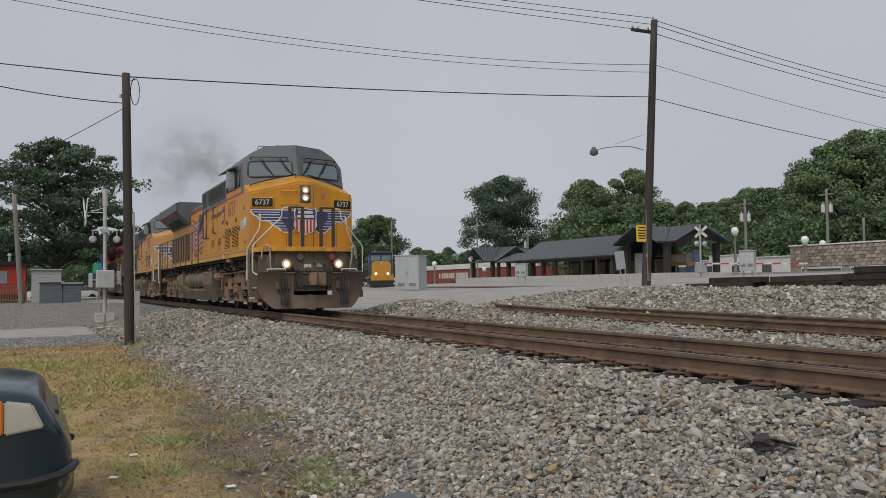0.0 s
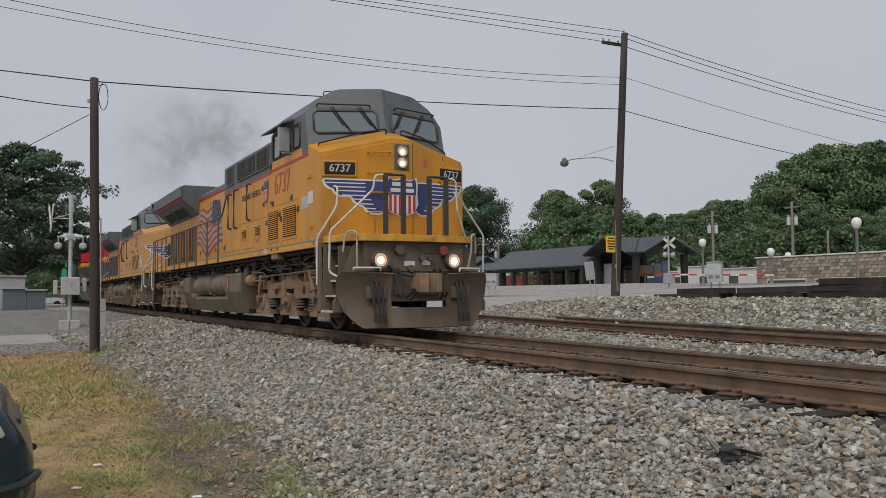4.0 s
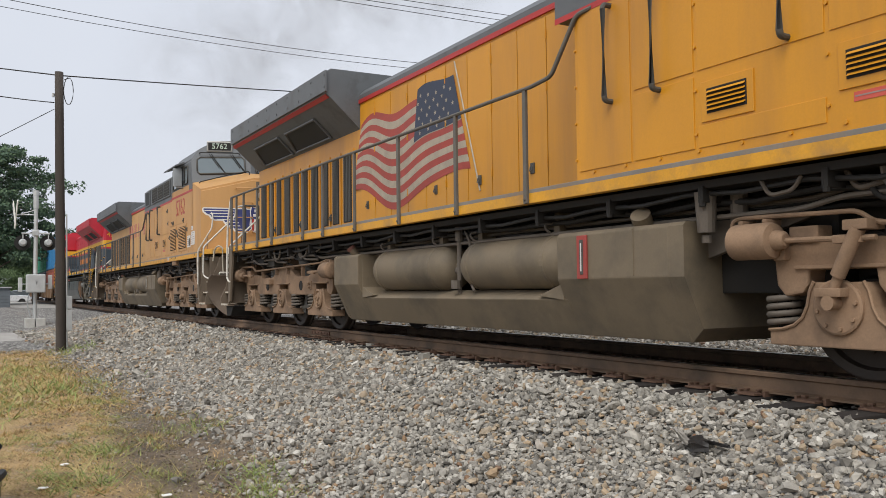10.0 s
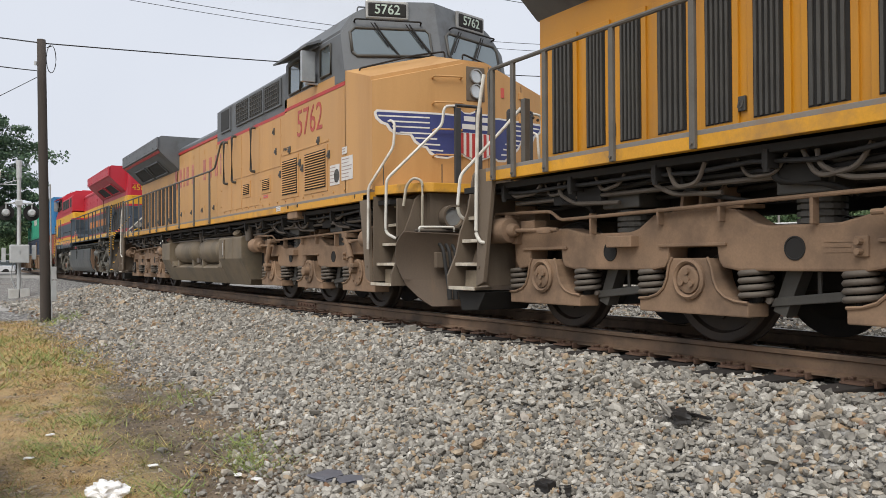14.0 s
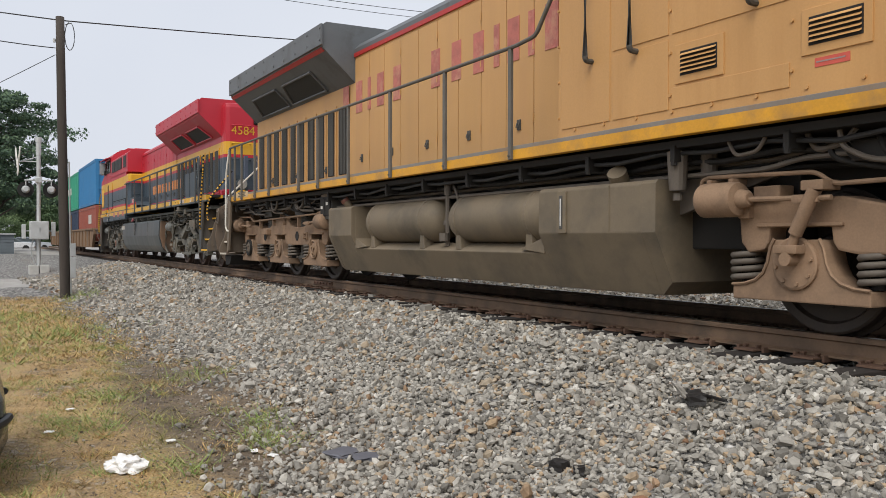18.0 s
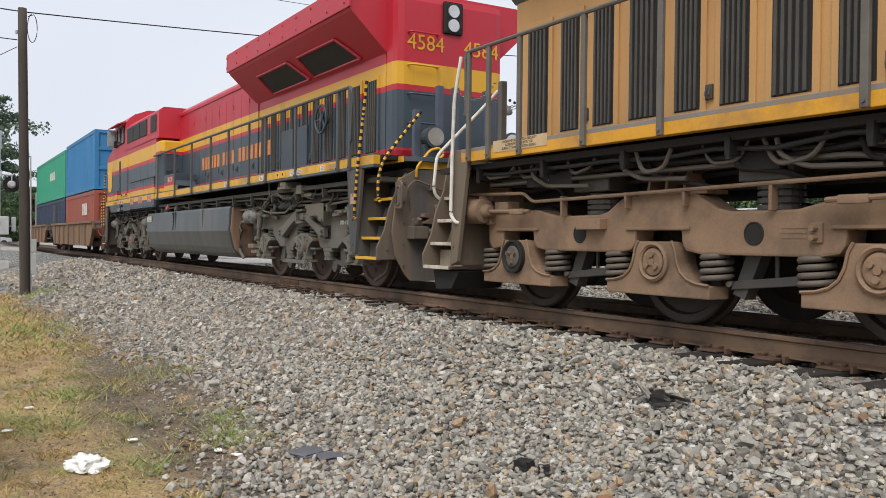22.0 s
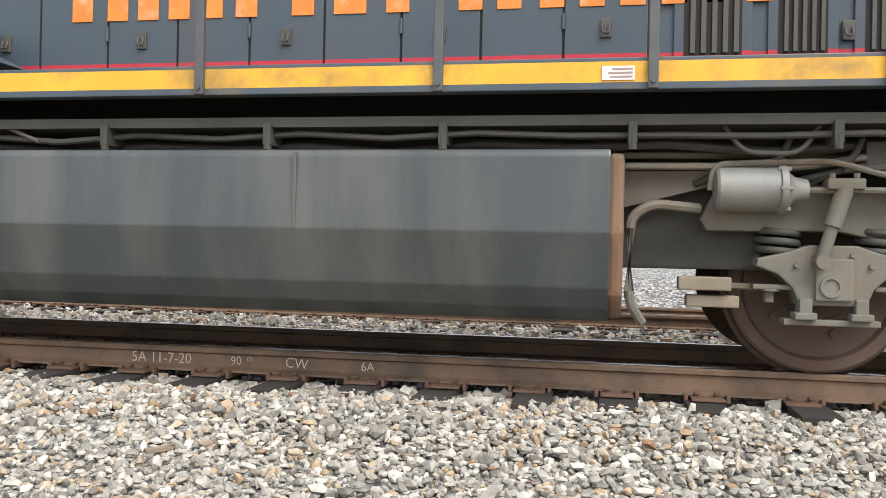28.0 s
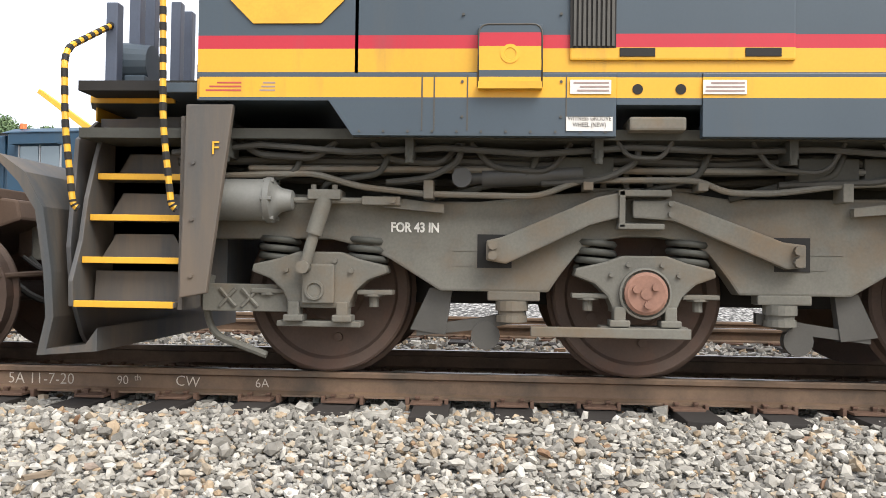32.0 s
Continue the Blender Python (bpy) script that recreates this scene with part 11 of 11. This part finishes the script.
def well_car(x0, x1):
    t = thing("well_car", "tan and brown grimy container well car", "railway car", (0, YC, 0), 0, "container well cars")
    for sgn in (-1, 1):
        b = B()
        prism(b, [(x0 + 1.6, 0.32), (x0 + 0.9, 0.95), (x0 + 0.9, 1.15), (x1 - 0.9, 1.15), (x1 - 0.9, 0.95), (x1 - 1.6, 0.32)], *sorted((sgn * 1.32, sgn * 1.44)), "y", 0.02)
        sd = part("well_side", b, car_tan, t, "tan well side")
        for x in np.arange(x0 + 2.2, x1 - 2.0, 1.5):
            b = B()
            box(b, x, x + 0.1, *sorted((sgn * 1.44, sgn * 1.50)), 0.36, 1.12, 0.01)
            part("side_rib", b, car_tan, sd)
        b = B()
        box(b, x0 + 0.9, x1 - 0.9, *sorted((sgn * 1.28, sgn * 1.5)), 1.15, 1.24, 0.015)
        part("top_chord", b, car_tan, sd)
    b = B()
    box(b, x0 + 1.6, x1 - 1.6, -1.3, 1.3, 0.32, 0.5)
    part("well_floor", b, car_brown, t)
    for xe, e in ((x1, 1), (x0, -1)):
        b = B()
        prism(b, [(xe - e * 1.5, 0.95), (xe - e * 1.5, 1.28), (xe - e * 0.4, 1.22), (xe + e * 0.42, 1.12), (xe + e * 0.45, 0.98), (xe - e * 0.3, 0.72), (xe - e * 1.4, 0.72)], -0.55, 0.55, "y", 0.02)
        sl = part("stub_sill", b, car_brown, t, "brown end sill")
        b = B()
        box(b, *sorted((xe - e * 1.5, xe + e * 0.3)), -1.36, 1.36, 1.13, 1.2, 0.01)
        part("end_platform", b, car_brown, t)
        for y in (-1.32, 1.24):
            b = B()
            box(b, *sorted((xe - e * 1.5, xe + e * 0.3)), y, y + 0.08, 0.96, 1.14, 0.01)
            part("platform_edge", b, car_brown, t)
        b = B()
        box(b, *sorted((xe + e * 0.2, xe + e * 0.95)), -0.16, 0.16, 0.72, 0.98, 0.03)
        rod(b, (xe + e * 0.9, -0.12, 0.66), (xe + e * 0.9, -0.12, 1.04), 0.13, seg=12)
        part("coupler", b, car_brown, t, "rusty knuckle coupler")
        b = B()
        pipe(b, arc([(xe - e * 0.5, -1.3, 0.98), (xe - e * 0.2, -1.3, 0.72), (xe + e * 0.35, -0.9, 0.58), (xe + e * 0.75, -0.5, 0.62)], 0.15), 0.02, 7)
        part("uncoupling_lever", b, car_brown, t, "", True)
        b = B()
        pipe(b, arc([(xe + e * 0.1, -0.45, 0.75), (xe + e * 0.5, -0.4, 0.4), (xe + e * 0.95, -0.3, 0.38), (xe + e * 1.1, -0.25, 0.6)], 0.15), 0.025, 7)
        part("air_hose", b, hose, t, "", True)
        for y in ((-1.3, 1.3) if e < 0 else ()):
            b = B()
            for z in (1.45, 1.75, 2.05):
                rod(b, (xe - e * 0.75, y, z), (xe - e * 0.35, y, z), 0.014, seg=6)
            for u in (0.75, 0.35):
                rod(b, (xe - e * u, y, 1.2), (xe - e * u, y, 2.15), 0.018, seg=6)
            part("end_ladder", b, car_tan, t)
        for sgn in (-1, 1):
            b = B()
            xm = xe - e * 0.85
            prism(b, [(xm - 1.2, 0.42), (xm - 1.2, 0.58), (xm - 0.5, 0.72), (xm + 0.5, 0.72), (xm + 1.2, 0.58), (xm + 1.2, 0.42), (xm + 0.75, 0.36), (xm + 0.35, 0.22), (xm - 0.35, 0.22), (xm - 0.75, 0.36)], *sorted((sgn * 0.92, sgn * 1.06)), "y", 0.015)
            part("truck_frame", b, car_brown, t)
        for u in (-0.9, 0.9):
            b = B()
            for sg in (-1, 1):
                lathe(b, [(0.10, 0.60), (0.20, 0.65), (0.38, 0.69), (0.485, 0.675), (0.487, 0.70), (0.46, 0.72), (0.457, 0.80), (0.40, 0.80), (0.38, 0.77), (0.18, 0.75), (0.06, 0.80)], (0, 0, 0), "y", 36, sg)
            rod(b, (0, -0.62, 0), (0, 0.62, 0), 0.08, seg=12)
            w = part("wheelset", b, wheel_mat, t)
            w.matrix_basis = pose(xm + u, 0, 0.46)
            ROLLING.append((w, xm + u, 0.46))
    return t


CARS.append(well_car(-103.4, -89.75))
CARS.append(well_car(-118.0, -104.3))
for o in CARS:
    MOVING.append((o, 0.0, 0))


# ---------------------------------------------------------------- engine on the far yard lead
def far_engine():
    blue = mat("dark_blue_engine_paint", (0.022, 0.062, 0.105), 0.5, 0, 0.12, 1.0, 0, dirt=(0.06, 0.075, 0.085), dirt_amt=0.35, dirt_scale=1.0, streak=True)
    yel = mat("yellow_engine_front", (0.46, 0.22, 0.02), 0.5, 0, 0.1, 1.0, 0, dirt=(0.35, 0.2, 0.04), dirt_amt=0.2)
    t = thing("yard_locomotive", "dark blue freight locomotive with yellow nose, rolling along the yard lead", "locomotive", (0, 0, 0))

    def bx(name, m, x0, x1, y0, y1, z0, z1, bev=0.02, parent=None, label=""):
        b = B()
        box(b, x0, x1, y0, y1, z0, z1, bev)
        return part(name, b, m, parent or t, label)

    bx("frame", blue, -10.5, 10.4, -1.45, 1.45, 1.2, 1.55)
    bx("yellow_sill", yel, -10.3, 10.2, -1.47, -1.452, 1.3, 1.42, 0)
    bx("hood", blue, -10.0, 5.2, -0.95, 0.95, 1.55, 4.15, 0.06)
    for k in range(16):
        b = bx("hood_door", blue, -9.6 + k * 0.9, -8.78 + k * 0.9, -0.975, -0.955, 1.75, 3.4, 0.004)
    for k in range(6):
        bx("louver", slatm, 2.2, 3.2, -0.985, -0.96, 1.9 + k * 0.12, 1.95 + k * 0.12, 0)
    bx("radiator_wing", blue, -10.0, -6.0, -1.45, 1.45, 3.9, 4.3, 0.05)
    bx("air_intake", blue, 2.0, 5.0, -1.3, 1.3, 3.6, 4.35, 0.05)
    cb = bx("cab", blue, 5.2, 7.8, -1.45, 1.45, 1.55, 4.45, 0.05)
    b = B()
    prism(b, [(-1.5, 4.4), (-0.9, 4.62), (0.9, 4.62), (1.5, 4.4)], 5.0, 8.1, "x", 0.02)
    part("cab_roof", b, blue, t)
    for xa, xb in ((5.7, 6.35), (6.45, 7.1)):
        bx("side_window", glass, xa, xb, -1.462, -1.45, 3.25, 3.95, 0, cb)
    for xa in (5.62, 6.38, 7.13):
        bx("window_mullion", galv, xa, xa + 0.06, -1.475, -1.45, 3.2, 4.0, 0, cb)
    bx("sun_visor", blue, 5.5, 7.2, -1.75, -1.45, 4.0, 4.05, 0, cb)
    for y0, y1 in ((-1.25, -0.1), (0.1, 1.25)):
        bx("windscreen", glass, 7.8, 7.815, y0, y1, 3.45, 4.1, 0, cb)
    b = B()
    prism(b, [(-1.2, 1.55), (-1.2, 2.9), (-0.9, 3.3), (0.9, 3.3), (1.2, 2.9), (1.2, 1.55)], 7.8, 9.7, "x", 0.05)
    ns = part("nose", b, yel, t, "yellow nose")
    bx("nose_door", yel, 9.7, 9.73, -0.3, 0.3, 1.6, 3.1, 0.01, ns)
    for z in (2.85, 3.1):
        b = B()
        rod(b, (9.7, 0, z), (9.75, 0, z), 0.1, seg=12)
        part("headlight", b, lamp_off, ns)
    for y in (-0.75, 0.75):
        b = B()
        rod(b, (10.2, y, 1.75), (10.35, y, 1.75), 0.14, seg=14)
        part("ditch_lamp", b, lamp_on, t)
    bx("end_plate", yel, 10.3, 10.42, -1.4, 1.4, 0.9, 1.6)
    b = B()
    prism(b, [(10.2, 0.2), (10.75, 0.15), (10.55, 0.9), (10.2, 0.95)], -1.4, 1.4, "y", 0.02)
    part("plow", b, black, t)
    b = B()
    prism(b, [(-1.4, 1.2), (-1.4, 0.5), (-1.1, 0.3), (1.1, 0.3), (1.4, 0.5), (1.4, 1.2)], -3.4, 3.4, "x", 0.03)
    part("fuel_tank", b, k_tank, t)
    for tx in (-6.8, 6.8):
        for sgn in (-1, 1):
            b = B()
            prism(b, [(tx - 2.5, 0.7), (tx - 2.5, 1.05), (tx + 2.5, 1.05), (tx + 2.5, 0.7), (tx + 1.3, 0.45), (tx - 1.3, 0.45)], *sorted((sgn * 0.9, sgn * 1.1)), "y", 0.02)
            part("truck_frame", b, k_truck, t)
        for u in (-1.97, 0, 1.97):
            b = B()
            for sg in (-1, 1):
                lathe(b, [(0.1, 0.62), (0.5, 0.68), (0.55, 0.70), (0.52, 0.80), (0.1, 0.80)], (tx + u, 0, 0.52), "y", 24, sg)
            part("wheel_pair", b, wheel_mat, t)
    for y in (-1.44, 1.44):
        b = B()
        for k in range(9):
            rod(b, (-9.8 + k * 1.8, y, 1.5), (-9.8 + k * 1.8, y, 2.55), 0.02, seg=6)
        rod(b, (-9.8, y, 2.55), (4.6, y, 2.55), 0.022, seg=6)
        part("handrail", b, post_k, t)
    letters("road_number", "874", 0.55, pose(6.7, -1.455, 2.75, 90, 0, 0), mat("buff_numerals", (0.5, 0.42, 0.24), 0.6), cb, "buff road number", 1.05, 0.004)
    letters("road_number", "874", 0.26, pose(7.82, -0.95, 3.18, 90, 0, 90), white_p, cb, "", 1.0, 0.004)
    bx("flag_decal", white_p, 1.6, 2.1, -0.99, -0.977, 2.6, 3.0, 0)
    bx("flag_stripe", sticker_r, 1.6, 2.1, -0.995, -0.99, 2.7, 2.85, 0)
    b = B()
    rod(b, (5.35, -0.9, 4.6), (5.35, -0.9, 4.78), 0.11, seg=12)
    part("beacon", b, mat("orange_beacon", (0.75, 0.18, 0.05), 0.3), t, "orange roof beacon")
    bx("horn_cluster", black, 4.0, 4.5, -0.3, 0.3, 4.35, 4.6)
    return t


yard_loco = far_engine()


def look_pose(w):
    """The far engine's place along its lead, w from 0 at the start to 1 at the end."""
    a, c = Vector((-108.5, 40.9, 0.30)), Vector((-20.7, 28.6, 0.42))
    p = a.lerp(c, w)
    return pose(p.x, p.y, p.z, 0, 0, math.degrees(math.atan2(c.y - a.y, c.x - a.x)) - 10 * max(0.0, 1 - 2 * w))


def lead_track():
    t = thing("yard_lead", "rusty rails of the yard lead", "railway track", (0, 0, 0), kind="structure")
    a, c = Vector((-150, 46.7, 0.28)), Vector((30, 21.5, 0.44))
    n = (c - a).normalized().cross(Vector((0, 0, 1)))
    for s in (-0.72, 0.72):
        b = B()
        rod(b, a + n * s, c + n * s, 0.09, seg=4)
        part("rail", b, rail_mat, t)


lead_track()


def boom():
    t = thing("crane_boom", "slanting yellow crane boom on a dark base behind the yard lead", "crane", (-16.5, 33.0, 0.5))
    yel = mat("boom_yellow", (0.72, 0.42, 0.04), 0.5, 0, 0.1)
    b = B()
    prism(b, [(-1.9, 6.95), (-1.8, 7.1), (1.4, 4.9), (1.3, 4.6)], -0.15, 0.15, "y", 0.02)
    part("jib", b, yel, t)
    b = B()
    box(b, 1.0, 1.7, -0.5, 0.5, 1.0, 4.9, 0.05)
    part("mast", b, yel, t)
    b = B()
    box(b, -1.2, 2.6, -1.2, 1.2, 0.4, 1.4, 0.05)
    part("chassis", b, black, t)
    for x in (-0.6, 2.0):
        b = B()
        rod(b, (x, -1.25, 0.4), (x, 1.25, 0.4), 0.42, seg=18)
        part("wheel_pair", b, black, t)


boom()

# ---------------------------------------------------------------- chalk marks on the rail, litter on the stones
chalk = mat("white_chalk", (0.50, 0.44, 0.37), 0.9, 0, 0.3, 30.0)
for body, x, size, tilt in (("5A 11-7-20", -3.02, 0.105, 0), ("90", -2.46, 0.085, 3), ("th", -2.36, 0.06, 3), ("CW", -2.02, 0.10, -4), ("6A", -1.52, 0.085, 2)):
    tagged(letters("chalk_mark", body, size, pose(x, YC - 0.7535 - 0.0125, -0.092 + (0.02 if body == "th" else 0), 90, 0, 0) @ pose(0, 0, 0, 0, 0, tilt), chalk, None, "", 0.95, 0.0015, -0.012), "white chalk writing on the rust-brown rail web", "chalk mark")


def lump(name, label, cat, x, y, dims, material, seed, rz=0.0, rx=0.0, lift=0.0):
    rnd = random.Random(seed)
    b = B()
    box(b, -dims[0] / 2, dims[0] / 2, -dims[1] / 2, dims[1] / 2, 0, dims[2])
    bmesh.ops.subdivide_edges(b, edges=b.edges[:], cuts=2, use_grid_fill=True)
    for v in b.verts:
        v.co += Vector((rnd.uniform(-0.07, 0.07) * dims[0], rnd.uniform(-0.09, 0.09) * dims[1], rnd.uniform(-0.12, 0.12) * dims[2]))
    o = part(name, b, material)
    o.matrix_basis = pose(x, y, ground_z(x, y) + lift, rx, 0, rz)
    return tagged(o, label, cat)


char = mat("charred_wood", (0.015, 0.013, 0.012), 0.6, 0, 0.3, 20.0, 0.004)
lump("tie_fragment", "broken black piece of creosoted tie on the ballast", "wood fragment", -4.2, 4.25, (0.22, 0.11, 0.06), char, 1, -35, 8, 0.03)
lump("tie_fragment", "pale split end of a broken tie standing up", "wood fragment", -4.26, 4.22, (0.10, 0.035, 0.12), mat("grey_split_wood", (0.30, 0.28, 0.25), 0.8), 2, -30, 38, 0.07)
lump("wood_stick", "thin dark stick on the ballast", "stick", -4.05, 4.28, (0.20, 0.018, 0.018), char, 9, -8, 6, 0.06)
lump("coal_lump", "dark clinker lump on the ballast", "lump", -4.45, 3.3, (0.12, 0.08, 0.06), char, 3, 10, 0, 0.02)
lump("coal_lump", "small dark clinker lump on the ballast", "lump", -4.28, 3.33, (0.07, 0.06, 0.05), char, 4, 50, 0, 0.02)
lump("brown_stone", "rusty brown stone among the ballast", "stone", -3.6, 3.25, (0.11, 0.08, 0.06), mat("rusty_stone", (0.25, 0.13, 0.07), 0.9), 5, 20, 0, 0.02)
lump("wood_stick", "short grey-brown stick on the ballast", "stick", -2.3, 4.2, (0.16, 0.03, 0.025), mat("grey_stick", (0.22, 0.17, 0.12), 0.9), 6, 60, 0, 0.04)
plate_g = mat("grey_plastic_plate", (0.10, 0.10, 0.115), 0.6)
lump("plastic_plate", "broken dark grey plate lying on the dirt", "debris", -5.95, 2.42, (0.22, 0.2, 0.02), plate_g, 7, 15, 4, 0.03)
lump("plastic_plate", "broken dark grey plate beside another", "debris", -5.72, 2.5, (0.2, 0.18, 0.02), plate_g, 8, -10, 3, 0.03)
b = B()
bmesh.ops.create_icosphere(b, subdivisions=4, radius=1.0)
for v in b.verts:
    k = 1 + 0.55 * noise.noise(v.co * 2.1) + 0.35 * abs(noise.noise(v.co * 5.0))
    v.co = Vector((v.co.x * 0.15 * k, v.co.y * 0.10 * k, max(-0.02, v.co.z * 0.075 * k)))
o = part("tissue", b, mat("white_tissue", (0.75, 0.74, 0.72), 0.8))
o.matrix_basis = pose(-6.5, 0.95, ground_z(-6.5, 0.95) + 0.03, 0, 0, 25)
tagged(o, "crumpled white tissue lying on the grass", "litter")
for k, (x, y) in enumerate(((-6.5, 1.9), (-6.3, 1.98), (-8.1, 0.55), (-7.2, 1.4), (-9.0, 0.8))):
    lump("paper_scrap", "small white scrap of paper on the ground", "litter", x, y, (0.07, 0.05, 0.01), mat("white_tissue", (0.75, 0.74, 0.72), 0.8), 20 + k, 30 * k, 0, 0.02)


# ---------------------------------------------------------------- exhaust haze over the leading engine
def smoke_mat(dense):
    """Haze that thins out towards its rim, in ragged wisps."""
    m = bpy.data.materials.new("thin_brown_smoke")
    m.use_nodes = True
    nt = m.node_tree
    bs = nt.nodes["Principled BSDF"]
    bs.inputs["Base Color"].default_value = (0.17, 0.145, 0.12, 1)
    bs.inputs["Roughness"].default_value = 1.0
    bs.inputs["Specular IOR Level"].default_value = 0.0
    tc = nt.nodes.new("ShaderNodeTexCoord")
    mp = nt.nodes.new("ShaderNodeMapping")
    mp.inputs["Scale"].default_value = (0.25, 1, 1)
    gr = nt.nodes.new("ShaderNodeTexGradient")
    gr.gradient_type = "QUADRATIC_SPHERE"
    no = nt.nodes.new("ShaderNodeTexNoise")
    no.inputs["Scale"].default_value = 2.2
    no.inputs["Detail"].default_value = 6
    no.inputs["Distortion"].default_value = 0.6
    rg = nt.nodes.new("ShaderNodeMapRange")
    rg.inputs["From Min"].default_value, rg.inputs["From Max"].default_value = 0.32, 0.72
    mu = nt.nodes.new("ShaderNodeMath")
    mu.operation = "MULTIPLY"
    m2 = nt.nodes.new("ShaderNodeMath")
    m2.operation = "MULTIPLY"
    m2.inputs[1].default_value = dense
    nt.links.new(tc.outputs["Object"], mp.inputs["Vector"])
    nt.links.new(mp.outputs["Vector"], gr.inputs["Vector"])
    nt.links.new(tc.outputs["Object"], no.inputs["Vector"])
    nt.links.new(no.outputs["Fac"], rg.inputs["Value"])
    nt.links.new(gr.outputs["Fac"], mu.inputs[0])
    nt.links.new(rg.outputs["Result"], mu.inputs[1])
    nt.links.new(mu.outputs[0], m2.inputs[0])
    nt.links.new(m2.outputs[0], bs.inputs["Alpha"])
    return m


smoke = thing("exhaust_smoke", "thin brown exhaust haze drifting above the train", "smoke", (0, YC, 0))
for k, (x, y, z, r, dense) in enumerate(((-37.2, 0.0, 5.5, 1.5, 0.75), (-40.5, 0.1, 6.3, 2.2, 0.75), (-45.5, 0.1, 6.8, 2.9, 0.65), (-52.0, 0.3, 7.0, 3.6, 0.5))):
    b = B()
    bmesh.ops.create_uvsphere(b, u_segments=32, v_segments=20, radius=1.0)
    bmesh.ops.delete(b, geom=[v for v in b.verts if v.co.x < -0.01], context="VERTS")
    for v in b.verts:
        v.co.x *= 0.3
    o = part("puff", b, smoke_mat(dense), smoke, "", True)
    o.matrix_basis = pose(x, y, z, 40 * k, 0, -12) @ Matrix.Diagonal((r * 1.6, r, r, 1))
MOVING.append((smoke, 0.0, 0))


def s_at(t):
    """How far the train has come at t."""
    return float(np.interp(t, [r[0] for r in RUN], [r[1] for r in RUN]))


def motions():
    for ob, x0, rz in MOVING:
        walk(ob, [(t, pose(x0 + s, YC, 0, 0, 0, rz)) for t, s in RUN])
    # wheels roll with the train
    for ob, x, r in ROLLING:
        walk(ob, [(k * 0.25, pose(x, 0, r) @ Matrix.Rotation(s_at(k * 0.25) / r, 4, "Y")) for k in range(129)])
    walk(yard_loco, [(0.0, look_pose(0.0)), (16.0, look_pose(0.5)), (32.0, look_pose(1.0))])


motions()
